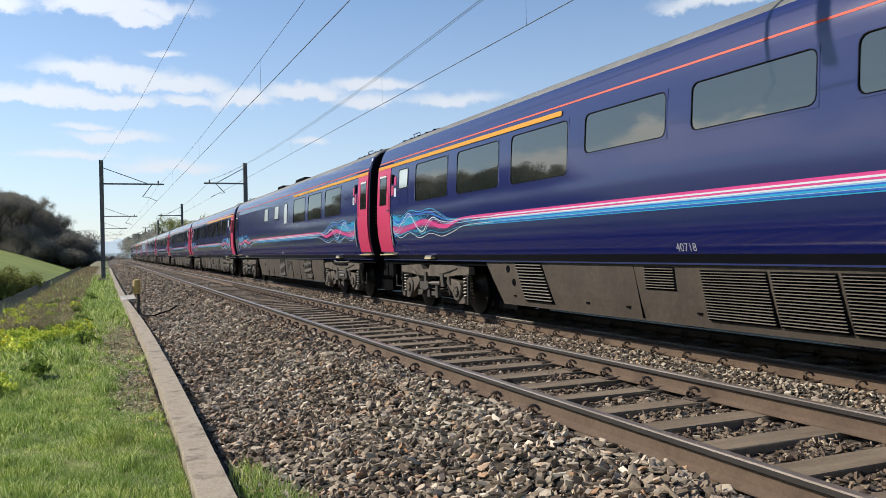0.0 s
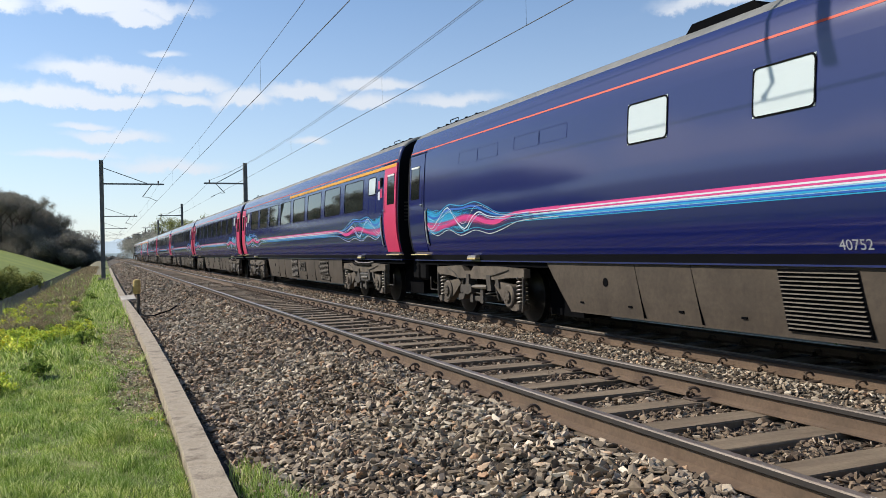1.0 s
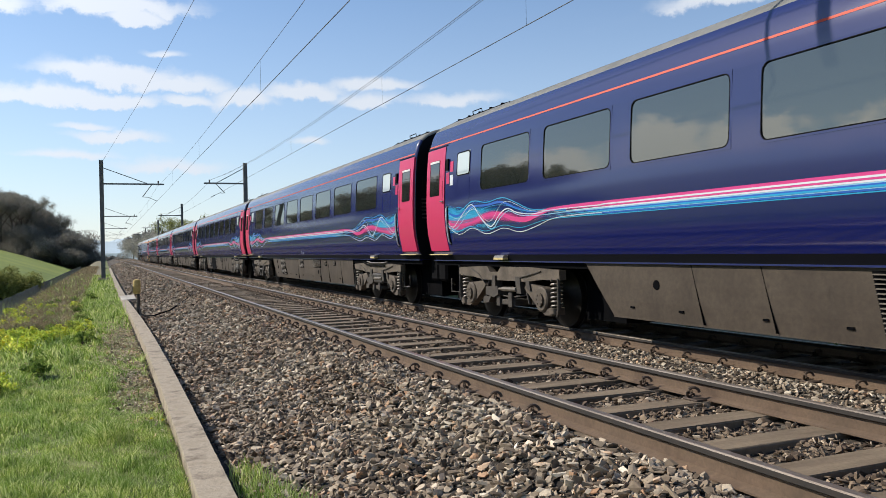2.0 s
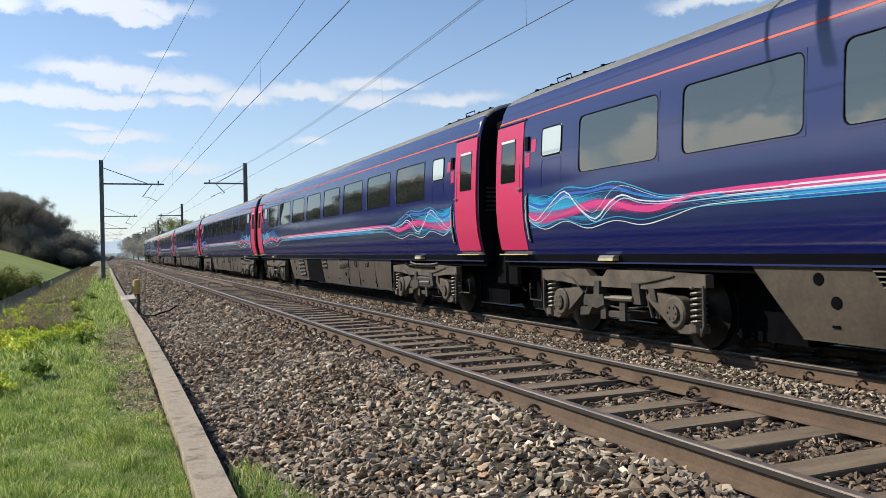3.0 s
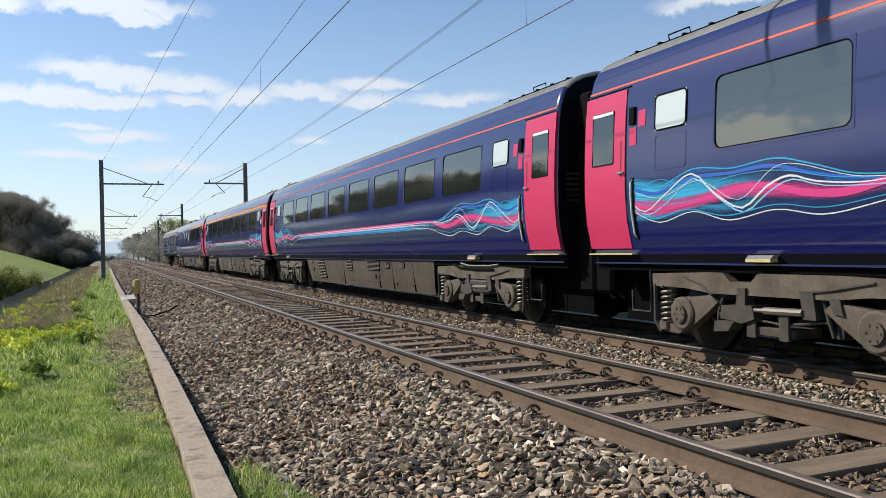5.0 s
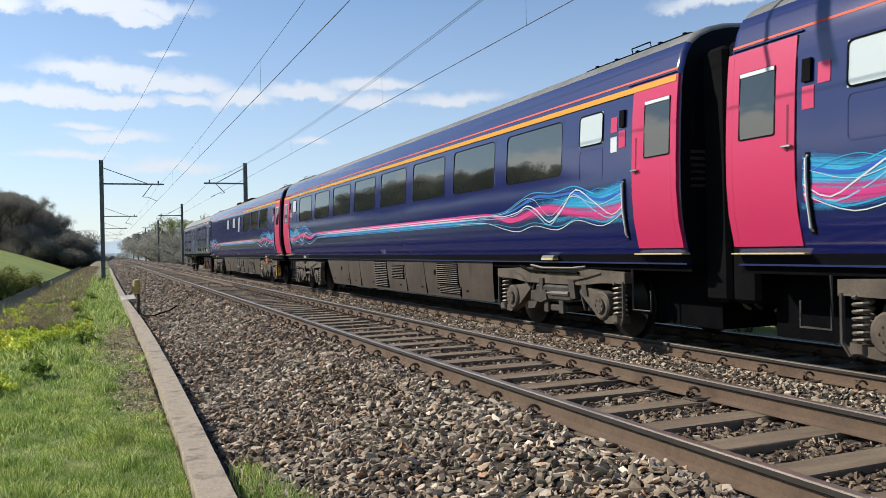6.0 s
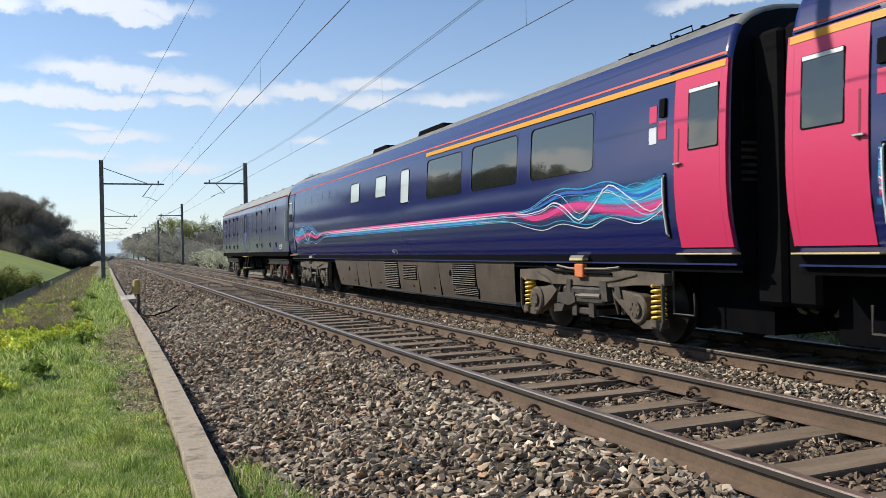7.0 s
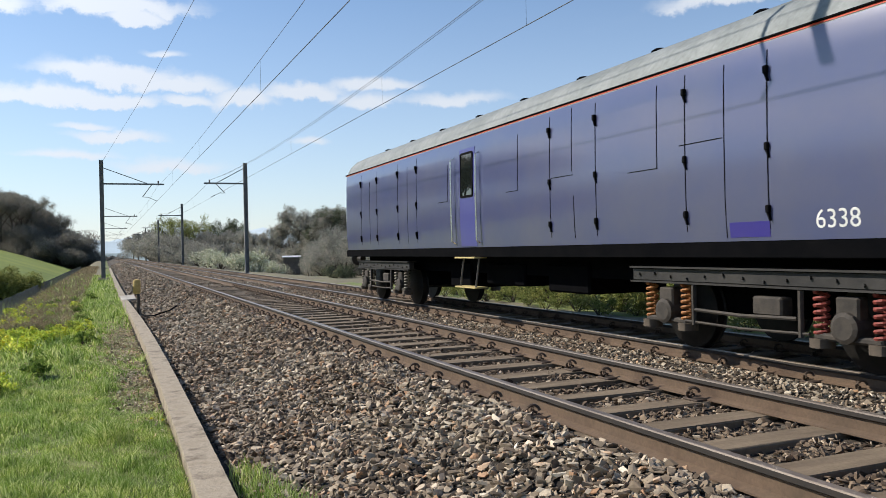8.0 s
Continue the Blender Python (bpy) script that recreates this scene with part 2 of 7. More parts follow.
M_SPRING = plain("grey spring", (0.14, 0.118, 0.092), 0.5, 0.2)
M_SPRING_Y = plain("yellow spring", (0.70, 0.45, 0.05), 0.5)
M_SPRING_R = plain("red spring", (0.24, 0.042, 0.030), 0.7)
M_SPRING_O = plain("orange spring", (0.34, 0.13, 0.03), 0.7)
M_VANPATCH = paint("fresh blue patch", (0.030, 0.022, 0.20), 0.4, 0.5)
M_VANDOOR = paint("van door blue", (0.060, 0.064, 0.235), 0.4, 0.5)
M_LETTER = plain("white lettering", (0.75, 0.76, 0.74), 0.5)
M_NUMBER = plain("dulled white number", (0.34, 0.36, 0.40), 0.6)
M_INSIDE = plain("saloon lining", (0.07, 0.07, 0.075), 0.8)
M_ORANGEBOX = plain("orange box", (0.65, 0.17, 0.05), 0.6)


def glazing(nt, sh, out):
    setp(sh, Base_Color=(0.016, 0.020, 0.018), Roughness=0.01, IOR=2.45, Specular_Tint=(1.0, 0.95, 0.80))


M_GLASS = material("tinted glazing", glazing)


def dark_glazing(nt, sh, out):
    setp(sh, Base_Color=(0.010, 0.013, 0.012), Roughness=0.01, IOR=2.2, Specular_Tint=(1.0, 0.95, 0.80))


M_DARKGLASS = material("dark door glazing", dark_glazing)


# ---- mesh helpers ----
def box(bm, x0, x1, y0, y1, z0, z1, bevel=0.0):
    vs = [bm.verts.new((x, y, z)) for x in (x0, x1) for y in (y0, y1) for z in (z0, z1)]
    fs = [bm.faces.new([vs[i] for i in f]) for f in ((0, 1, 3, 2), (4, 6, 7, 5), (0, 4, 5, 1), (2, 3, 7, 6), (0, 2, 6, 4), (1, 5, 7, 3))]
    if bevel:
        es = list({e for f in fs for e in f.edges})
        bmesh.ops.bevel(bm, geom=es, offset=bevel, segments=1, affect="EDGES")
    return fs


def tube(bm, pts, r, seg=6):
    """A round bar along a line of points."""
    rings = []
    pts = [Vector(p) for p in pts]
    for i, p in enumerate(pts):
        d = (pts[min(i + 1, len(pts) - 1)] - pts[max(i - 1, 0)]).normalized()
        a = d.cross(Vector((0, 0, 1)) if abs(d.z) < 0.9 else Vector((1, 0, 0))).normalized()
        b = d.cross(a)
        rr = r[i] if isinstance(r, (list, tuple)) else r
        rings.append([bm.verts.new(p + a * rr * math.cos(k * math.tau / seg) + b * rr * math.sin(k * math.tau / seg)) for k in range(seg)])
    for u, v in zip(rings, rings[1:]):
        for k in range(seg):
            bm.faces.new((u[k], u[(k + 1) % seg], v[(k + 1) % seg], v[k]))
    bm.faces.new(rings[0][::-1])
    bm.faces.new(rings[-1])


def disc(bm, c, axis, r, w, seg=20):
    c, axis = Vector(c), Vector(axis).normalized()
    tube(bm, [c - axis * w / 2, c + axis * w / 2], r, seg)


def prism(bm, outline, x0, x1):
    """A plate: an outline of (y, z) between two lateral planes."""
    a = [bm.verts.new((x0, y, z)) for y, z in outline]
    b = [bm.verts.new((x1, y, z)) for y, z in outline]
    bm.faces.new(a)
    bm.faces.new(b[::-1])
    for i in range(len(a)):
        j = (i + 1) % len(a)
        bm.faces.new((a[i], b[i], b[j], a[j]))


def mesh_of(bm, name, mats, smooth=None):
    bmesh.ops.recalc_face_normals(bm, faces=bm.faces[:])
    me = bpy.data.meshes.new(name)
    bm.to_mesh(me)
    bm.free()
    for mt in mats if isinstance(mats, (list, tuple)) else [mats]:
        me.materials.append(mt)
    if smooth:
        me.polygons.foreach_set("use_smooth", [True] * len(me.polygons))
        me.set_sharp_from_angle(angle=radians(smooth))
    return me


def part(name, data, mats=None, parent=None, label="", m=None, smooth=None):
    me = mesh_of(data, name, mats, smooth) if isinstance(data, bmesh.types.BMesh) else data
    ob = new(name, me)
    if parent:
        ob.parent = parent
    if m is not None:
        ob.matrix_basis = m
    if label:
        ob["label"] = label
    return ob


def raw_mesh(name, verts, faces, mats, smooth=False):
    """One mesh from numpy arrays of vertices and equal-sided faces."""
    me = bpy.data.meshes.new(name)
    verts, faces = np.asarray(verts, np.float32), np.asarray(faces, np.int32)
    n, k = faces.shape
    me.vertices.add(len(verts))
    me.vertices.foreach_set("co", verts.ravel())
    me.loops.add(n * k)
    me.loops.foreach_set("vertex_index", faces.ravel())
    me.polygons.add(n)
    me.polygons.foreach_set("loop_start", np.arange(0, n * k, k, dtype=np.int32))
    me.polygons.foreach_set("use_smooth", np.full(n, bool(smooth)))
    me.update(calc_edges=True)
    for mt in mats if isinstance(mats, (list, tuple)) else [mats]:
        me.materials.append(mt)
    return me

# ---- ground and track ----
X1, GAUGE, SIX = 3.075, 1.505, 2.185
RAILS = (X1, X1 + GAUGE, X1 + GAUGE + SIX, X1 + 2 * GAUGE + SIX)
LOW = -0.16
TRACK1, TRACK2 = X1 + GAUGE / 2, RAILS[2] + GAUGE / 2
SLEEPER_PITCH, SLEEPER_Y = 0.6236, 10.274


def smooth(a, b, t):
    t = np.clip((np.asarray(t, float) - a) / (b - a), 0, 1)
    return t * t * (3 - 2 * t)


def wave2(x, y, s):
    return np.sin(x * 1.7 * s + 1.3) * np.cos(y * 1.3 * s + 0.4) + 0.5 * np.sin(x * 3.9 * s + y * 2.7 * s)


def ground_z(x, y):
    """Height of the earth sheet: verge, bank down to the fence, hillside field; a lower bank on the far side."""
    x, y = np.asarray(x, float), np.asarray(y, float)
    z = -0.62 + 0 * x
    z = z - 0.4 * smooth(0.5, 0.75, x) * (1 - smooth(10.3, 10.8, x))
    z = z - 2.5 * smooth(-1.9, -6.5, x) - 0.35 * smooth(-6.5, -9, x)
    hill = np.maximum(0, -x - 9) * 0.36
    hill = 34 * (1 - np.exp(-hill / 34))
    z = z + hill * (0.35 + 0.65 * smooth(30, 150, y))
    far = -0.165 * smooth(8.9, 9.6, x) + 0.12 * smooth(10.3, 11.3, x)
    # a level cess, then rough grass that slopes away, lower further up the line
    far = far - 0.55 * smooth(12.0, 19, x) - 1.0 * smooth(20, 40, x) - 1.6 * smooth(70, 105, y) * smooth(11.5, 18, x)
    z = z + np.where(x > 6, far, 0)
    z = z - 25 * smooth(350, 900, y) * smooth(0, 60, np.abs(x)) - 18 * smooth(500, 1500, y)
    return z + 0.03 * wave2(x, y, 0.6) + 0.02 * wave2(x, y, 2.3)


def axis(*runs):
    """Grid lines: (from, to, step) runs."""
    v = []
    for a, b, s in runs:
        v += list(np.arange(a, b, s))
    return np.array(v)


def sheet(name, xs, ys, zf, mat):
    gx, gy = np.meshgrid(xs, ys)
    v = np.stack([gx, gy, zf(gx, gy)], -1).reshape(-1, 3)
    nx, ny = len(xs), len(ys)
    i = (np.arange(ny - 1)[:, None] * nx + np.arange(nx - 1)[None]).ravel()
    return raw_mesh(name, v, np.stack([i, i + 1, i + nx + 1, i + nx], -1), mat, True)


def turf(nt, sh, out):
    """Verge grass: fresh and dry patches, with bare soil on the bank below."""
    a, b = noise_node(nt, 0.9, 5, 0.6, "World"), noise_node(nt, 40, 4, 0.7, "World")
    c = ramp(nt, a, (0.3, (0.12, 0.16, 0.04)), (0.5, (0.20, 0.235, 0.06)), (0.72, (0.31, 0.28, 0.12)))
    far = noise_node(nt, 0.02, 3, 0.5, "World")
    c = blend(nt, ramp(nt, far, (0.45, (0, 0, 0)), (0.6, (0.6, 0.6, 0.6))), c, (0.13, 0.19, 0.045))
    c = blend(nt, 0.6, c, ramp(nt, b, (0.3, (0.4, 0.4, 0.4)), (0.7, (1.1, 1.1, 1.1))), "MULTIPLY")
    nt.links.new(c, sh.inputs["Base Color"])
    setp(sh, Roughness=0.95)
    bump(nt, sh, b, 0.6, 0.03)


M_TURF = material("verge turf", turf)


def field(nt, sh, out):
    """Grazed hillside pasture."""
    a, b = noise_node(nt, 0.06, 5, 0.6, "World"), noise_node(nt, 1.4, 5, 0.7, "World")
    c = ramp(nt, a, (0.3, (0.105, 0.158, 0.007)), (0.5, (0.160, 0.212, 0.010)), (0.7, (0.205, 0.245, 0.018)))
    c = blend(nt, 0.45, c, ramp(nt, b, (0.3, (0.6, 0.6, 0.6)), (0.7, (1.1, 1.1, 1.1))), "MULTIPLY")
    nt.links.new(c, sh.inputs["Base Color"])
    setp(sh, Roughness=0.95)


M_FIELD = material("hillside pasture", field)


def ballast_look(nt, sh, out):
    g = nt.nodes.new("ShaderNodeNewGeometry")
    vo = nt.nodes.new("ShaderNodeTexVoronoi")
    vo.inputs["Scale"].default_value = 17
    nt.links.new(g.outputs["Position"], vo.inputs["Vector"])
    sep = nt.nodes.new("ShaderNodeSeparateColor")
    nt.links.new(vo.outputs["Color"], sep.inputs[0])
    # dark tones and blackened cell edges paint in the shade between stones
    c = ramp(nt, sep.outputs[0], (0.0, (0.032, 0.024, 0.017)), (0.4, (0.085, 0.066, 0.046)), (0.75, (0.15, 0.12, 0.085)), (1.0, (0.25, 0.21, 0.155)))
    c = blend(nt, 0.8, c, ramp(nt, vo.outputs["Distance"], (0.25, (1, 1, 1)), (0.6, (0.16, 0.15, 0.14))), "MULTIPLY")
    big = noise_node(nt, 0.5, 4, 0.6, "World")
    c = blend(nt, 0.8, c, ramp(nt, big, (0.3, (0.6, 0.5, 0.42)), (0.7, (1.0, 0.98, 0.94))), "MULTIPLY")
    speck = noise_node(nt, 5.0, 6, 0.75, "World")
    c = blend(nt, 0.8, c, ramp(nt, speck, (0.35, (0.45, 0.42, 0.4)), (0.62, (1.25, 1.2, 1.12))), "MULTIPLY")
    nt.links.new(c, sh.inputs["Base Color"])
    setp(sh, Roughness=0.9)
    inv = ramp(nt, vo.outputs["Distance"], (0.0, (1, 1, 1)), (0.6, (0, 0, 0)))
    bump(nt, sh, inv, 0.9, 0.03)


M_BALLAST = material("granite ballast bed", ballast_look)


def ballast_z(x, y):
    x, y = np.asarray(x, float), np.asarray(y, float)
    z = -0.70 + 0.505 * smooth(0.65, 2.75, x) ** 0.85
    z = z - 0.17 * smooth(5.1, 6.0, x) - 0.30 * smooth(9.0, 10.6, x)
    # shoulder heaped over the sleeper ends
    z = z + 0.055 * np.exp(-((x - 2.62) / 0.33) ** 4) + 0.055 * np.exp(-((x - 4.99) / 0.22) ** 4) + 0.06 * np.exp(-((x - 6.33) / 0.25) ** 4)
    # cribs a little lower between the rails
    z = z - 0.015 * np.exp(-((x - TRACK1) / 0.6) ** 4) - 0.015 * np.exp(-((x - TRACK2) / 0.6) ** 4)
    return z + 0.012 * wave2(x, y, 3.1) + 0.008 * wave2(x, y, 9.0)


ground = tagged(new("ground", sheet("ground", axis((-900, -120, 60), (-120, -30, 6), (-30, -8, 1.5), (-8, 20, 0.5), (20, 60, 3), (60, 300, 20), (300, 1500.1, 100)),
                axis((-60, -6, 6), (-6, 30, 0.5), (30, 120, 2), (120, 500, 10), (500, 4000.1, 250)), ground_z, M_TURF)),
                "rough grass verge and hillside field beside a railway", "ground", kind="structure")
ground.data.materials.append(M_FIELD)
ground.data.materials.append(mottled("dead bank litter", (0.12, 0.10, 0.062), (0.21, 0.185, 0.11), 0.7, 0.95, 0, 0.5, 0.03, 22, c3=(0.16, 0.17, 0.075)))
for poly in ground.data.polygons:
    if poly.center.x < -7.2:
        poly.material_index = 1
    elif 9.5 < poly.center.x and (poly.center.x < 11.8 or poly.center.y > 44) or poly.center.x < -1.0 and poly.center.y > 18 or poly.center.x < 0.0 and poly.center.y > 62:
        poly.material_index = 2
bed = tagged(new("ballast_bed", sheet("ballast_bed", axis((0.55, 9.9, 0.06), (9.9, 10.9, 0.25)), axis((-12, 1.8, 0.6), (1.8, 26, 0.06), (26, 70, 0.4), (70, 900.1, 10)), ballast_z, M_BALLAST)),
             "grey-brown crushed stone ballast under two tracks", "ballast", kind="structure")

M_RAILTOP = mottled("polished rail head", (0.20, 0.162, 0.13), (0.32, 0.27, 0.22), 6, 0.38, 0.5, 0.1, 0.001, 60, spec=0.3, stretch=(1, 0.1, 1))
M_RAILSIDE = mottled("rusty rail side", (0.078, 0.047, 0.028), (0.135, 0.088, 0.054), 2.2, 0.85, 0, 0.4, 0.003, 40, c3=(0.10, 0.066, 0.041))
M_SLEEPER = mottled("weathered sleeper", (0.125, 0.090, 0.056), (0.225, 0.170, 0.110), 2.0, 0.9, 0, 0.5, 0.006, 30, stretch=(0.5, 3, 3))
M_CLIP = mottled("rusty clip", (0.06, 0.042, 0.032), (0.12, 0.085, 0.06), 9, 0.7, 0.4, 0.3)


# near-black head sides carry the shadow band below the rail top as colour
M_HEADSHADE = mottled("shaded rail head side", (0.012, 0.009, 0.007), (0.026, 0.019, 0.014), 4, 0.8, 0.0, 0.2, 0.002, 50)


def rail_piece(name, half, mats, top=None):
    """A length of rail section from half of its outline, mirrored; faces above top take the second material."""
    ring = list(half) + [(-x, z) for x, z in half[::-1] if x > 1e-6]
    bm = bmesh.new()
    rows = [[bm.verts.new((x, y, z)) for x, z in ring] for y in (-40, 0, 30, 120, 500, 1200)]
    n = len(ring)
    for a, b in zip(rows, rows[1:]):
        for i in range(n):
            j = (i + 1) % n
            f = bm.faces.new((a[i], a[j], b[j], b[i]))
            if top is not None and min(ring[i][1], ring[j][1]) > top:
                f.material_index = 1
    return mesh_of(bm, name, mats, 35)


HEAD = rail_piece("rail_head", [(0.0, 0.0), (0.026, -0.002), (0.034, -0.010), (0.036, -0.038), (0.013, -0.050), (0.0, -0.050)], [M_HEADSHADE, M_RAILTOP], -0.011)
WEB = rail_piece("rail_web", [(0.010, -0.049), (0.008, -0.085), (0.011, -0.131)], M_RAILSIDE)
FOOT = rail_piece("rail_foot", [(0.0, -0.126), (0.014, -0.128), (0.045, -0.142), (0.070, -0.150), (0.070, -0.159), (0.0, -0.159)], M_RAILSIDE)
for k, x in enumerate(RAILS):
    rail = tagged(new("rail"), "long steel rail with rusty sides and bright head", "rail", "rails of the two tracks")
    rail.matrix_basis = pose(x, 0, LOW if k > 1 else 0)
    part("rail_head", HEAD, None, rail, "worn bright head")
    part("rail_web", WEB, None, rail)
    part("rail_foot", FOOT, None, rail)

# ---- the train ----
PROFILE = [(1.205, 1.06), (1.278, 1.25), (1.335, 1.50), (1.364, 1.74), (1.370, 1.95), (1.366, 2.26), (1.348, 2.70), (1.318, 3.13), (1.300, 3.26), (1.285, 3.34), (1.265, 3.40),
           (1.225, 3.54), (1.15, 3.675), (1.02, 3.785), (0.84, 3.87), (0.60, 3.935), (0.30, 3.97), (0.0, 3.98)]
VAN_PROFILE = [(1.335, 1.30), (1.352, 1.50), (1.362, 1.80), (1.362, 2.40), (1.352, 3.0), (1.335, 3.30), (1.30, 3.40), (1.20, 3.57), (1.02, 3.72), (0.77, 3.835), (0.4, 3.905), (0.0, 3.925)]
HALF = 11.10
WIN_Z0, WIN_Z1 = 2.30, 3.12
DARK_BELOW = 1.165  # the body takes the near-black end material below this


def side_at(z, profile=PROFILE):
    for (xa, za), (xb, zb) in zip(profile, profile[1:]):
        if z <= zb:
            k = max(0.0, (z - za) / (zb - za))
            return xa + (xb - xa) * k
    return 0.0


def shell(bm, profile, half, holes, roof_from, mats=(0, 1), corner=0.06):
    """Body skin lofted along the coach; holes: (y0, y1, z0, z1, sides) left open."""
    zs = sorted({z for _, z in profile} | ({DARK_BELOW} if profile[0][1] < DARK_BELOW else set()) | {h[2] for h in holes} | {h[3] for h in holes})
    prof = [(side_at(z, profile), z) for z in zs]
    ring = [(-x, z) for x, z in prof] + [(x, z) for x, z in prof[::-1][1:]]
    ys = sorted({-half, -half + corner * 0.3, -half + corner, -half + corner + 0.03, half - corner - 0.03, half - corner, half - corner * 0.3, half} | {h[0] for h in holes} | {h[1] for h in holes} | set(np.linspace(-half + 1, half - 1, 12)))
    rows = []
    for y in ys:
        e = max(0.0, abs(y) - (half - corner)) / corner
        k = 1 - 0.035 * e * e
        rows.append([bm.verts.new((x * k, y, z if z < 3.3 else 3.3 + (z - 3.3) * (1 - 0.10 * e * e))) for x, z in ring])
    for (ya, a), (yb, b) in zip(zip(ys, rows), zip(ys[1:], rows[1:])):
        ym = (ya + yb) / 2
        for i in range(len(ring) - 1):
            zm = (ring[i][1] + ring[i + 1][1]) / 2
            left = ring[i][0] + ring[i + 1][0] < 0
            if any(h[0] < ym < h[1] and h[2] < zm < h[3] and (left or h[4]) for h in holes):
                continue
            f = bm.faces.new((a[i], a[i + 1], b[i + 1], b[i]))
            f.material_index = 2 if zm < DARK_BELOW else mats[1] if zm > roof_from else mats[0]
    for row in (rows[0], rows[-1]):
        f = bm.faces.new(row)
        f.material_index = 2


def on_side(pts, widths, off, profile=PROFILE, sgn=-1):
    """A band of paint on the curved side, along (y, z) points, with UVs."""
    bm = bmesh.new()
    uvl = bm.loops.layers.uv.new()
    rows = []
    n = len(pts)
    for i, ((y, z), w) in enumerate(zip(pts, widths)):
        ya, za = pts[max(i - 1, 0)]
        yb, zb = pts[min(i + 1, n - 1)]
        d = math.hypot(yb - ya, zb - za) or 1
        ny, nz = -(zb - za) / d, (yb - ya) / d
        if nz < 0:
            ny, nz = -ny, -nz
        row = []
        for k in (-0.5, 0.5):
            zz = z + nz * w * k
            row.append(bm.verts.new((sgn * (side_at(zz, profile) + off), y + ny * w * k, zz)))
        rows.append(row)
    for i, (a, b) in enumerate(zip(rows, rows[1:])):
        f = bm.faces.new((a[0], b[0], b[1], a[1]))
        for lp, uv in zip(f.loops, ((i / (n - 1), 0), ((i + 1) / (n - 1), 0), ((i + 1) / (n - 1), 1), (i / (n - 1), 1))):
            lp[uvl].uv = uv
    return bm


def curve_through(ctrl, n=48):
    """Smooth line through (s, z, width) control points."""
    out = []
    c = [ctrl[0], *ctrl, ctrl[-1]]
    for i in range(1, len(c) - 2):
        p0, p1, p2, p3 = c[i - 1], c[i], c[i + 1], c[i + 2]
        m = max(3, int(n * (p2[0] - p1[0]) / (ctrl[-1][0] - ctrl[0][0])))
        for j in range(m):
            t = j / m
            out.append(tuple(0.5 * (2 * b + (-a + d) * t + (2 * a - 5 * b + 4 * d - e) * t * t + (-a + 3 * b - 3 * d + e) * t ** 3) for a, b, d, e in zip(p0, p1, p2, p3)))
    out.append(ctrl[-1])
    return out


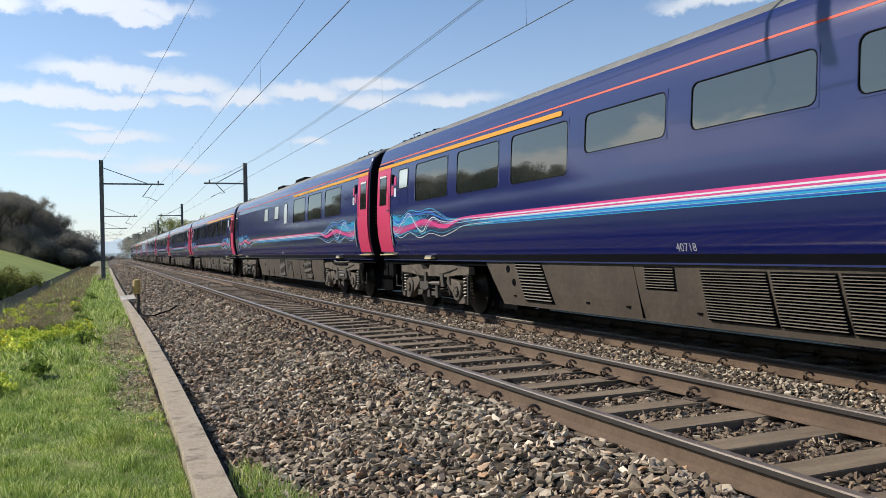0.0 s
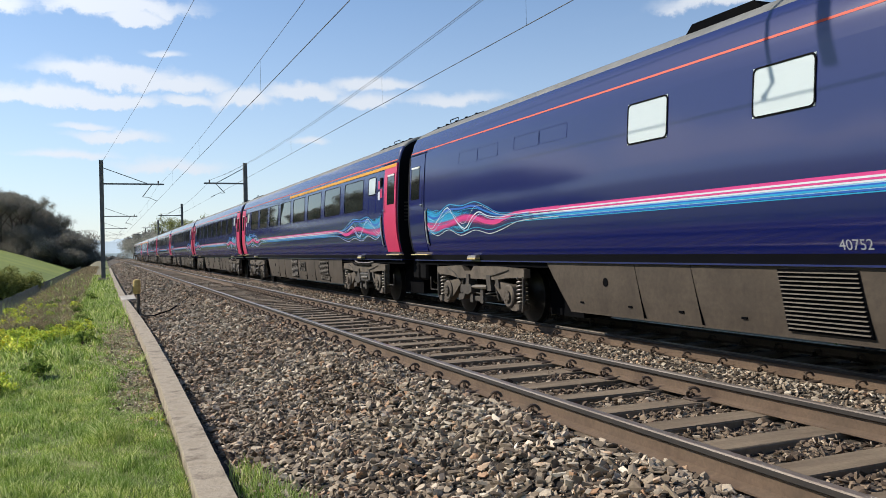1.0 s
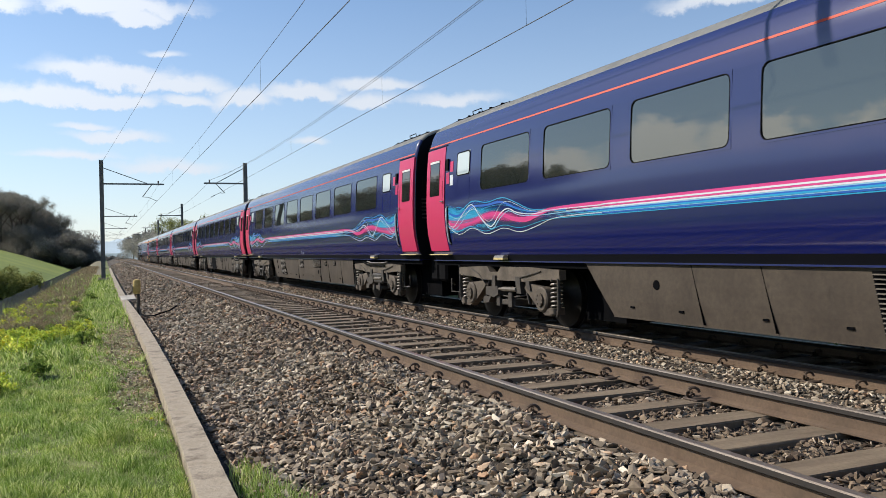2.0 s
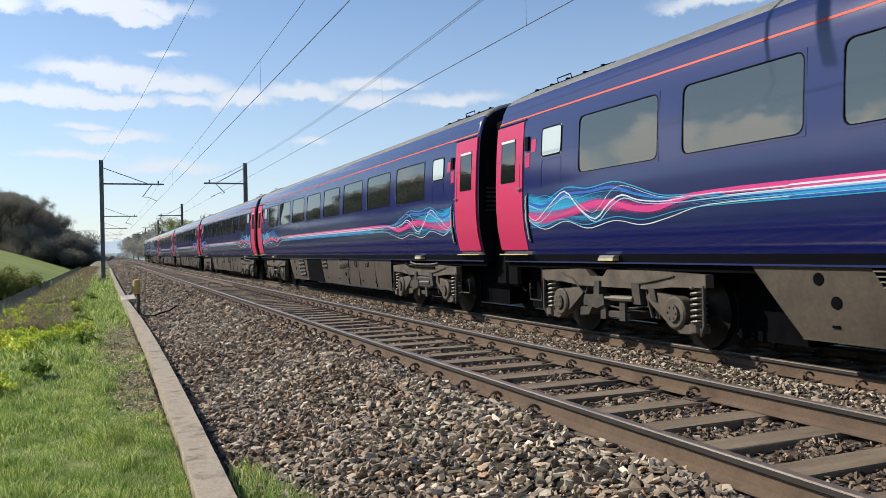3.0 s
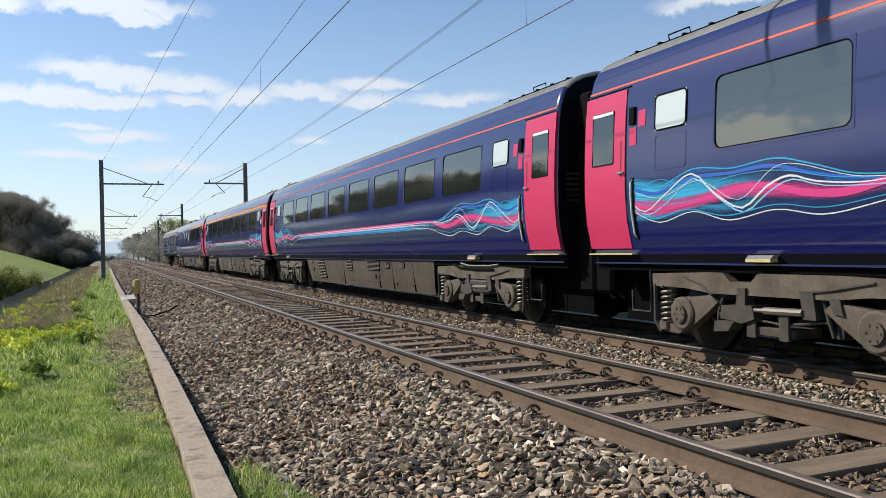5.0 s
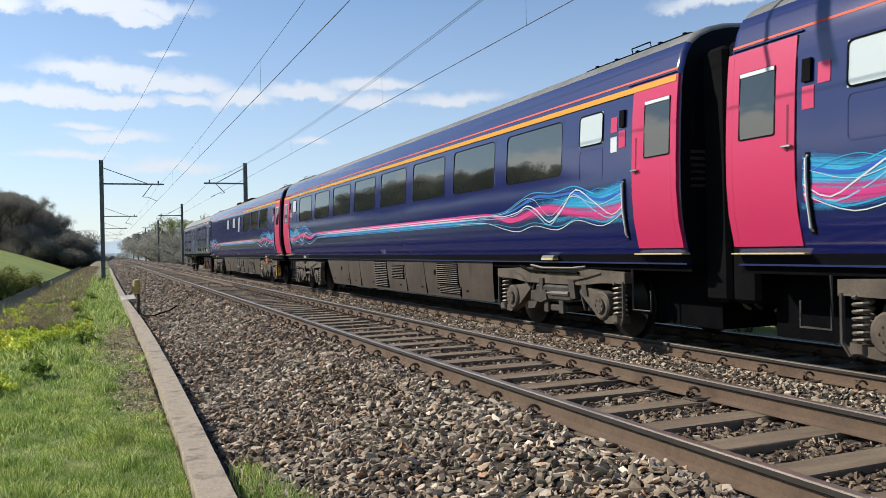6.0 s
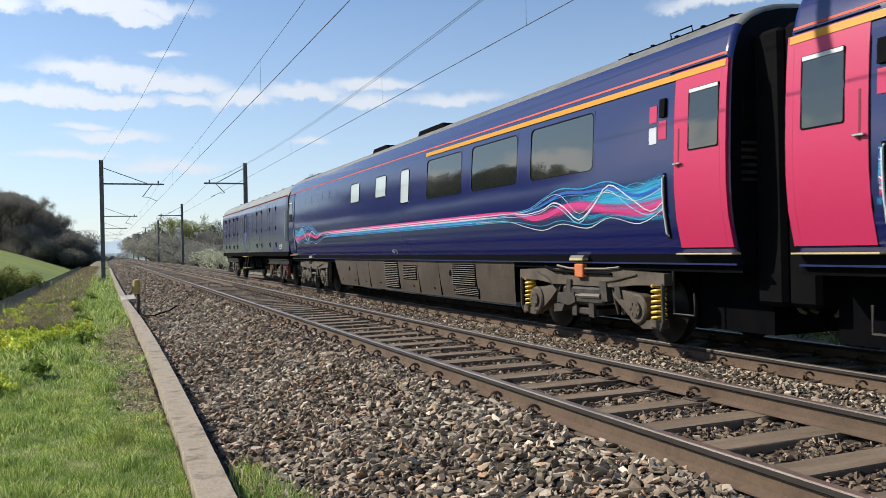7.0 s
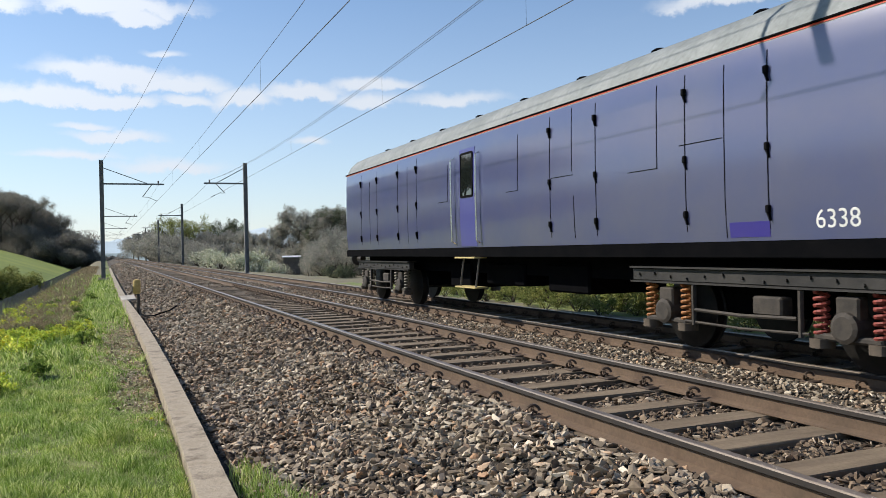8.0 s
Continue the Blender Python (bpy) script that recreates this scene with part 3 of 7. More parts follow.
# the streaming ribbon motif: distance from the coach's end, height, width
WAVES = [
    ("door_glow", M_GLOW_CYAN, 0.0036, [(1.42, 1.95, 0.34), (1.7, 1.92, 0.36), (2.05, 1.88, 0.32), (2.5, 1.90, 0.30), (3.1, 1.90, 0.22), (3.8, 1.92, 0.16)]),
    ("door_glow", M_GLOW_BLUE, 0.0038, [(1.42, 1.84, 0.48), (1.8, 1.80, 0.44), (2.3, 1.86, 0.40), (2.9, 1.84, 0.36), (3.6, 1.84, 0.26)]),
    ("streaked_field", M_GLOW_BLUE, 0.003, [(1.42, 1.90, 0.56), (2.0, 1.80, 0.46), (2.7, 1.90, 0.50), (3.4, 1.86, 0.50), (4.1, 1.84, 0.40), (4.8, 1.79, 0.18), (5.5, 1.78, 0.10)]),
    ("streaked_field", M_GLOW_CYAN, 0.0045, [(1.42, 1.82, 0.50), (1.75, 1.76, 0.40), (2.1, 1.74, 0.30), (2.6, 1.84, 0.36), (3.1, 1.74, 0.26), (3.7, 1.76, 0.16)]),
    ("streaked_field", M_GLOW_PINK, 0.005, [(1.42, 1.76, 0.22), (1.95, 1.72, 0.22), (2.6, 1.76, 0.16), (3.3, 1.84, 0.18), (3.9, 1.80, 0.18), (4.6, 1.74, 0.16), (5.3, 1.80, 0.12)]),
    ("cyan_ribbon", M_CYAN, 0.0055, [(1.42, 2.08, 0.01364), (1.98, 1.97, 0.01364), (2.6, 2.13, 0.01488), (3.2, 2.08, 0.01364), (3.8, 2.12, 0.01488), (4.25, 2.02, 0.01364), (4.75, 1.88, 0.0124), (5.3, 1.85, 0.01116), (6.0, 1.835, 0.006)]),
    ("cobalt_ribbon", M_COBALT, 0.0055, [(1.42, 2.00, 0.04), (1.95, 1.90, 0.04), (2.55, 2.03, 0.04), (3.2, 2.03, 0.036), (3.75, 2.05, 0.04), (4.3, 1.92, 0.032), (4.9, 1.83, 0.024), (5.8, 1.82, 0.016)]),
    ("pink_ribbon", M_PINK, 0.006, [(1.42, 1.80, 0.0432), (1.97, 1.715, 0.0576), (2.6, 1.75, 0.036), (3.2, 1.85, 0.0612), (3.71, 1.855, 0.0684), (4.13, 1.76, 0.072), (4.58, 1.725, 0.0792), (4.94, 1.78, 0.072), (5.3, 1.835, 0.054), (5.9, 1.856, 0.048), (6.7, 1.862, 0.045)]),
    ("white_ribbon", M_WHITE, 0.007, [(1.42, 1.83, 0.01488), (1.72, 1.69, 0.01488), (2.1, 1.87, 0.01612), (2.58, 2.08, 0.0186), (2.95, 1.83, 0.0186), (3.34, 1.65, 0.02108), (3.7, 1.85, 0.02232), (3.99, 1.93, 0.02108), (4.3, 1.85, 0.01612), (4.8, 1.80, 0.0124), (5.35, 1.83, 0.00992), (5.9, 1.833, 0.012), (6.7, 1.832, 0.014)]),
    ("pale_ribbon", M_PALE, 0.0065, [(1.42, 1.74, 0.018), (1.78, 1.65, 0.0204), (2.15, 1.78, 0.0132), (2.62, 2.02, 0.0144), (3.0, 1.78, 0.0156), (3.36, 1.605, 0.018), (3.72, 1.79, 0.0156), (4.02, 1.89, 0.0144), (4.4, 1.80, 0.0108), (5.0, 1.77, 0.0096), (5.9, 1.786, 0.014), (6.7, 1.788, 0.022)]),
    ("white_thread", M_WHITE, 0.0075, [(1.42, 1.73, 0.0098), (1.96, 1.55, 0.0112), (2.58, 1.65, 0.0098), (3.14, 1.53, 0.0126), (3.79, 1.61, 0.0098), (4.35, 1.535, 0.0126), (4.87, 1.60, 0.0112), (5.4, 1.70, 0.0091), (6.0, 1.725, 0.009), (6.7, 1.728, 0.006)]),
    ("cyan_ribbon", M_CYAN, 0.0075, [(1.42, 1.78, 0.0186), (1.85, 1.60, 0.02108), (2.5, 1.68, 0.01116), (3.1, 1.58, 0.01364), (3.8, 1.66, 0.00992), (4.4, 1.60, 0.00992), (5.2, 1.69, 0.00868), (6.0, 1.705, 0.012), (6.7, 1.706, 0.018)]),
    ("cyan_thread", M_CYAN, 0.008, [(1.42, 1.92, 0.008), (2.0, 2.06, 0.008), (2.6, 1.92, 0.008), (3.3, 2.0, 0.008), (3.9, 1.99, 0.008), (4.6, 1.86, 0.008), (5.8, 1.80, 0.008)]),
    ("pale_thread", M_WHITE, 0.0082, [(1.42, 1.98, 0.0063), (2.0, 1.84, 0.0063), (2.7, 1.99, 0.0063), (3.3, 1.74, 0.0063), (3.9, 2.05, 0.0063), (4.8, 1.85, 0.0063), (5.8, 1.84, 0.0063)]),
]
BANDS = [("pink_stripe", M_PINK, 1.866, 0.032), ("white_stripe", M_WHITE, 1.840, 0.020), ("pink_stripe", M_PINK, 1.820, 0.018), ("white_stripe", M_WHITE, 1.800, 0.018), ("pale_stripe", M_PALE, 1.784, 0.012),
         ("cobalt_stripe", M_COBALT, 1.770, 0.016), ("cyan_stripe", M_CYAN, 1.752, 0.020), ("pale_stripe", M_PALE, 1.736, 0.008), ("cobalt_stripe", M_COBALT, 1.722, 0.018), ("cyan_stripe", M_CYAN, 1.703, 0.012)]


def build_waves(root, end):
    """end: +1 for the rear, -1 for the front; -1 also mirrors the motif."""
    for name, mat, off, ctrl in WAVES:
        line = curve_through(ctrl)
        pts = [(end * (11.5 - s), z) for s, z, _ in line]
        part(name, on_side(pts, [w for *_, w in line], off), mat, root)


def panel_frame(bm, y0, y1, z0, z1, off, w, depth, profile=PROFILE, r=0.09, sgn=-1, r_out=None):
    """A raised gasket round an opening, with rounded corners; r_out: another radius outside."""
    def loop(g, rad, o):
        pts = []
        a0, a1, b0, b1 = y0 - g, y1 + g, z0 - g, z1 + g
        for cy, cz, s in ((a1 - rad, b1 - rad, 0), (a0 + rad, b1 - rad, 1), (a0 + rad, b0 + rad, 2), (a1 - rad, b0 + rad, 3)):
            for k in range(4):
                a = (s + k / 3) * math.pi / 2
                pts.append((cy + rad * math.cos(a), cz + rad * math.sin(a)))
        return [bm.verts.new((sgn * (side_at(z, profile) + o), y, z)) for y, z in pts]
    ro = r + w if r_out is None else r_out
    outer, mid, inner, back = loop(w, ro, off - depth), loop(w, ro, off), loop(-0.008, r, off), loop(-0.008, r, off - 0.025)
    for u, v in ((outer, mid), (mid, inner), (inner, back)):
        for i in range(len(u)):
            j = (i + 1) % len(u)
            bm.faces.new((u[i], u[j], v[j], v[i]))


def pane(bm, y0, y1, z0, z1, off, profile=PROFILE, sgn=-1):
    n = 4
    a = [bm.verts.new((sgn * (side_at(z0 + (z1 - z0) * k / n, profile) + off), y0, z0 + (z1 - z0) * k / n)) for k in range(n + 1)]
    b = [bm.verts.new((sgn * (side_at(z0 + (z1 - z0) * k / n, profile) + off), y1, z0 + (z1 - z0) * k / n)) for k in range(n + 1)]
    for k in range(n):
        bm.faces.new((a[k], a[k + 1], b[k + 1], b[k]))


def slab_on_side(bm, y0, y1, z0, z1, off, thick, profile=PROFILE, n=6, sgn=-1):
    """A panel with thickness that follows the side."""
    zz = [z0 + (z1 - z0) * k / n for k in range(n + 1)]
    grid = [[[bm.verts.new((sgn * (side_at(z, profile) + o), y, z)) for z in zz] for y in (y0, y1)] for o in (off, off - thick)]
    for k in range(n):
        bm.faces.new((grid[0][0][k], grid[0][0][k + 1], grid[0][1][k + 1], grid[0][1][k]))
        for e in (0, 1):
            bm.faces.new((grid[0][e][k], grid[0][e][k + 1], grid[1][e][k + 1], grid[1][e][k]))
    for k in (0, n):
        bm.faces.new((grid[0][0][k], grid[0][1][k], grid[1][1][k], grid[1][0][k]))


def lettering(text, size, mat, parent, y, z, profile=PROFILE, off=0.004, name="number_lettering", words="white running number"):
    cu = bpy.data.curves.new(name, "FONT")
    cu.body, cu.size, cu.align_x = text, size, "CENTER"
    tmp = bpy.data.objects.new("tmp", cu)
    me = bpy.data.meshes.new_from_object(tmp)
    bpy.data.objects.remove(tmp)
    me.name = name
    me.materials.clear()
    me.materials.append(mat)
    # lies on the slope of the side
    up = Vector((side_at(z, profile) - side_at(z + size * 0.72, profile), 0, size * 0.72)).normalized()
    along = Vector((0, -1, 0))
    face = along.cross(up)
    m = Matrix.Translation((-side_at(z, profile), y, z)) @ Matrix((along, up, face)).transposed().to_4x4() @ Matrix.Translation((0, 0, off))
    return part(name, me, None, parent, words, m)


# shared bogie meshes
def coil(r, wire, z0, z1, turns):
    bm = bmesh.new()
    n = int(turns * 10)
    tube(bm, [(r * math.cos(i / 10 * math.tau), r * math.sin(i / 10 * math.tau), z0 + (z1 - z0) * i / n) for i in range(n + 1)], wire, 5)
    return bm


def bogie_meshes():
    out = {}
    bm = bmesh.new()
    for x in (-1.17,):
        prism(bm, [(-1.84, 0.925), (-1.84, 0.775), (-1.25, 0.765), (-0.8, 0.72), (0.8, 0.72), (1.25, 0.765), (1.84, 0.775), (1.84, 0.925), (0.9, 0.955), (0.62, 0.955), (0.5, 0.86), (0.2, 0.86), (0.1, 0.955), (-0.9, 0.955)], x - 0.06, x + 0.06)
    out["side_frame"] = mesh_of(bm, "side_frame", M_BOGIE)
    # solid near-black block fills the bogie; its colour includes the shade in there
    bm = bmesh.new()
    box(bm, -0.64, 0.64, -1.85, 1.85, 0.22, 0.95, 0.04)
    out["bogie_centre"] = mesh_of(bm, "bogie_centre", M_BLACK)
    bm = bmesh.new()
    # rounded box end with a cover, its trailing arm and the spring's foot
    tube(bm, [(-1.255, 0, 0.46), (-1.235, 0, 0.46), (-1.09, 0, 0.46), (-1.06, 0, 0.46)], [0.175, 0.20, 0.20, 0.17], 16)
    disc(bm, (-1.26, 0.0, 0.46), (1, 0, 0), 0.105, 0.05, 14)
    prism(bm, [(-0.12, 0.62), (0.10, 0.66), (0.48, 0.70), (0.58, 0.62), (0.42, 0.50), (0.12, 0.30), (0.0, 0.27)], -1.215, -1.09)
    prism(bm, [(-0.44, 0.31), (-0.14, 0.33), (0.02, 0.27), (-0.08, 0.215), (-0.44, 0.24)], -1.22, -1.08)
    for k in range(6):
        a = k * math.tau / 6
        disc(bm, (-1.288, 0.075 * math.cos(a), 0.46 + 0.075 * math.sin(a)), (1, 0, 0), 0.013, 0.014, 6)
    out["axlebox"] = mesh_of(bm, "axlebox", M_BOGIE, 30)
    bm = bmesh.new()
    tube(bm, [(-0.83, 0, 0.457), (-0.79, 0, 0.457), (-0.785, 0, 0.457), (-0.69, 0, 0.457), (-0.68, 0, 0.457), (-0.655, 0, 0.457)], [0.30, 0.40, 0.457, 0.457, 0.49, 0.48], 28)
    out["wheel"] = mesh_of(bm, "wheel", M_WHEEL, 40)
    bm = bmesh.new()
    tube(bm, [(-0.8, 0, 0.457), (0.8, 0, 0.457)], 0.085, 10)
    out["axle"] = mesh_of(bm, "axle", M_DARKSTEEL)
    out["coil_spring"] = mesh_of(coil(0.085, 0.019, 0.34, 0.77, 6.5), "coil_spring", M_SPRING)
    bm = bmesh.new()
    disc(bm, (0, 0, 0.30), (0, 0, 1), 0.12, 0.09, 12)
    out["spring_seat"] = mesh_of(bm, "spring_seat", M_BOGIE, 30)
    bm = bmesh.new()
    tube(bm, [(-1.24, -0.50, 0.585), (-1.24, 0.0, 0.575)], 0.04, 8)
    tube(bm, [(-1.24, 0.0, 0.575), (-1.24, 0.35, 0.57)], 0.024, 8)
    out["damper"] = mesh_of(bm, "damper", M_SPRING)
    bm = bmesh.new()
    prism(bm, [(0.15, 0.62), (0.60, 0.60), (0.62, 0.46), (0.30, 0.42), (0.12, 0.48)], -1.27, -1.0)
    prism(bm, [(0.25, 0.80), (0.36, 0.80), (0.40, 0.58), (0.26, 0.56)], -1.26, -1.12)
    out["suspension_bracket"] = mesh_of(bm, "suspension_bracket", M_BOGIE_DARK)
    bm = bmesh.new()
    prism(bm, [(0.42, 0.44), (0.72, 0.42), (0.74, 0.30), (0.52, 0.32)], -1.26, -1.08)
    out["brake_hanger"] = mesh_of(bm, "brake_hanger", M_BOGIE_DARK)
    bm = bmesh.new()
    prism(bm, [(-0.62, 0.80), (-0.46, 0.80), (-0.50, 0.52), (-0.66, 0.52)], -1.25, -1.1)
    prism(bm, [(-0.92, 0.74), (-0.80, 0.74), (-0.84, 0.60), (-0.96, 0.58)], -1.24, -1.12)
    out["damper_bracket"] = mesh_of(bm, "damper_bracket", M_BOGIE_DARK)
    bm = bmesh.new()
    box(bm, -1.20, -0.8, -0.34, 0.30, 0.30, 0.40, 0.015)
    box(bm, -1.235, -1.20, -0.30, -0.18, 0.28, 0.56)
    box(bm, -1.235, -1.20, 0.14, 0.26, 0.28, 0.56)
    out["spring_plank"] = mesh_of(bm, "spring_plank", M_BOGIE_DARK)
    bm = bmesh.new()
    for s in (-1, 1):
        tube(bm, [(-1.16, s * 0.66, 0.74), (-1.17, s * 0.74, 0.52), (-1.15, s * 0.78, 0.36)], 0.022, 6)
        box(bm, -1.10, -0.86, s * 0.80 - 0.05, s * 0.80 + 0.05, 0.34, 0.62, 0.01)
    tube(bm, [(-1.17, -0.74, 0.50), (-1.19, -0.2, 0.44), (-1.17, 0.74, 0.50)], 0.015, 6)
    tube(bm, [(-1.24, -1.30, 0.90), (-1.245, -0.9, 0.83), (-1.24, -0.55, 0.78), (-1.22, -0.5, 0.66)], 0.012, 5)
    tube(bm, [(-1.24, 1.25, 0.90), (-1.245, 0.95, 0.82), (-1.23, 0.8, 0.70)], 0.012, 5)
    out["brake_rigging"] = mesh_of(bm, "brake_rigging", M_BOGIE_DARK, 40)
    bm = bmesh.new()
    tube(bm, [(-1.22, -1.80, 0.80), (-1.22, -1.80, 0.34), (-1.20, -1.72, 0.22)], 0.026, 6)
    out["life_guard"] = mesh_of(bm, "life_guard", M_BOGIE_DARK)
    bm = bmesh.new()
    tube(bm, [(-1.25, -0.95, 0.99), (-1.26, -0.6, 0.965), (-1.26, 0.25, 0.96), (-1.25, 0.62, 1.0)], 0.018, 6)
    out["brake_pipe"] = mesh_of(bm, "brake_pipe", M_SPRING)
    bm = bmesh.new()
    tube(bm, [(-1.25, -0.75, 0.90), (-1.26, 0.0, 0.905), (-1.25, 0.7, 0.92), (-1.24, 1.0, 0.98)], 0.022, 6)
    out["air_hose"] = mesh_of(bm, "air_hose", M_RUBBER)
    bm = bmesh.new()
    box(bm, -1.30, -1.22, -0.14, 0.08, 0.84, 1.03, 0.01)
    out["junction_box"] = mesh_of(bm, "junction_box", M_ORANGEBOX)
    bm = bmesh.new()
    box(bm, -1.25, -0.9, -0.55, 0.5, 0.46, 0.70, 0.03)
    out["brake_cylinder"] = mesh_of(bm, "brake_cylinder", M_DARKSTEEL)
    return out


BOGIE = bogie_meshes()


def build_bogie(root, y, spring=None, wb=1.3, leading=False):
    b = part("bogie", BOGIE["bogie_centre"], None, root, "black bogie with dusty steel side frames", pose(0, y, 0))
    part("side_frame", BOGIE["side_frame"], None, b, "dusty steel side frame")
    part("side_frame", BOGIE["side_frame"], None, b, "dusty steel side frame", Matrix.Diagonal((-1, 1, 1, 1)))
    for s in (-1, 1):
        part("axle", BOGIE["axle"], None, b, m=pose(0, s * wb, 0))
        for t in (0, 180):
            side = 1 if t == 0 else -1
            flip = Matrix.Diagonal((side, -s, 1, 1))
            part("wheel", BOGIE["wheel"], None, b, "steel wheel", m=pose(0, s * wb, 0, 0, 0, t))
            part("axlebox", BOGIE["axlebox"], None, b, m=Matrix.Translation((0, s * wb, 0)) @ flip)
            part("life_guard", BOGIE["life_guard"], None, b, m=Matrix.Diagonal((side, -s, 1, 1)) if s > 0 else Matrix.Diagonal((side, 1, 1, 1)))
            for piece in ("coil_spring", "spring_seat"):
                o = part(piece, BOGIE[piece], None, b, m=pose(-1.15 * side, s * (wb + 0.33), 0))
                if spring and piece == "coil_spring":
                    o.material_slots[0].link = "OBJECT"
                    o.material_slots[0].material = spring
    for piece in ("damper", "suspension_bracket", "brake_hanger", "damper_bracket", "spring_plank", "brake_rigging"):
        part(piece, BOGIE[piece], None, b)
    if leading:
        for piece in ("brake_pipe", "air_hose", "brake_cylinder"):
            part(piece, BOGIE[piece], None, b)
        if spring:
            part("junction_box", BOGIE["junction_box"], None, b, "orange junction box")
    return b


def build_van_bogie(root, y, springs):
    """Plate-framed bogie with a long flat side beam and red springs."""
    bm = bmesh.new()
    box(bm, -0.66, 0.66, -1.75, 1.75, 0.45, 0.98, 0.03)
    b = part("bogie", bm, M_BLACK, root, "dark plate-framed bogie", pose(0, y, 0))
    for s in (-1, 1):
        bm = bmesh.new()
        box(bm, s * 1.13 - 0.06, s * 1.13 + 0.06, -1.95, 1.95, 0.83, 0.99, 0.012)
        for z0, z1, w in ((0.99, 1.012, 0.11), (0.81, 0.83, 0.10)):
            box(bm, s * 1.13 - w, s * 1.13 + w, -1.95, 1.95, z0, z1)
        for yy in np.linspace(-1.8, 1.8, 13).tolist():
            disc(bm, (s * 1.20, yy, 0.90 + 0.03 * math.sin(yy * 5)), (1, 0, 0), 0.018, 0.03, 6)
        part("side_frame", bm, M_VANBOGIE, b, "dark flat side frame")
    for s in (-1, 1):
        part("axle", BOGIE["axle"], None, b, m=pose(0, s * 1.3, 0))
        for t in (0, 180):
            side = 1 if t == 0 else -1
            part("wheel", BOGIE["wheel"], None, b, "steel wheel", m=pose(0, s * 1.3, 0, 0, 0, t))
            for u in (-0.33, 0.33):
                o = part("coil_spring", BOGIE["coil_spring"], None, b, "coil spring", m=pose(-1.13 * side, s * 1.3 + u, 0.03) @ Matrix.Diagonal((0.8, 0.8, 1, 1)))
                o.material_slots[0].link = "OBJECT"
                o.material_slots[0].material = springs[s > 0]
                part("spring_seat", BOGIE["spring_seat"], None, b, m=pose(-1.13 * side, s * 1.3 + u, 0.0))
            bm = bmesh.new()
            tube(bm, [(-1.25 * side, s * 1.3, 0.47), (-1.23 * side, s * 1.3, 0.47), (-1.02 * side, s * 1.3, 0.47)], [0.11, 0.15, 0.16], 14)
            box(bm, *sorted((-1.20 * side, -1.04 * side)), s * 1.3 - 0.38, s * 1.3 + 0.38, 0.33, 0.40, 0.02)
            box(bm, *sorted((-1.19 * side, -1.05 * side)), s * 1.3 - 0.13, s * 1.3 + 0.13, 0.40, 0.76, 0.02)
            part("axlebox", bm, M_BOGIE_DARK, b)
    for z, r, y0, y1 in ((0.52, 0.022, -0.75, 0.75), (0.38, 0.016, -0.9, 0.9)):
        bm = bmesh.new()
        tube(bm, [(-1.22, y0, z), (-1.22, 0, z - 0.02), (-1.22, y1, z)], r, 6)
        part("brake_rod", bm, M_BOGIE_DARK, b)
    bm = bmesh.new()
    box(bm, -1.22, -1.05, -0.55, -0.15, 0.52, 0.72, 0.02)
    part("brake_cylinder", bm, M_BOGIE_DARK, b)
    for yy in (-0.8, 0.75):
        bm = bmesh.new()
        tube(bm, [(-1.22, yy, 0.8), (-1.22, yy, 0.34)], 0.03, 6)
        part("hanger", bm, M_BOGIE_DARK, b)
    return b


# skirt tan made lighter: sunlight on the slats is put into this colour
M_LOUVRE = plain("sunlit louvre tan", (0.105, 0.088, 0.068), 0.7, 0.0)


def grille(bm, y0, y1, z0, z1, n, lean=0.0):
    """Louvres standing proud of the skirt; lean slides the top edge along."""
    for k in range(n):
        z = z0 + (z1 - z0) * (k + 0.5) / n
        h = (z1 - z0) / n * 0.14
        sh = lean * (z - z0)
        x = -skirt_x(z1) - 0.008
        vs = [bm.verts.new(p) for p in ((x - 0.020, y0 + sh, z - h), (x - 0.020, y1 + sh, z - h), (x - 0.004, y1 + sh, z + h), (x - 0.004, y0 + sh, z + h), (x + 0.02, y0 + sh, z + h), (x + 0.02, y1 + sh, z + h))]
        bm.faces.new((vs[0], vs[1], vs[2], vs[3]))
        bm.faces.new((vs[3], vs[2], vs[5], vs[4]))


def skirt_x(z):
    return 1.20 - 0.05 * max(0, (0.9 - z)) ** 1.5 - 0.03 * max(0, 0.55 - z)


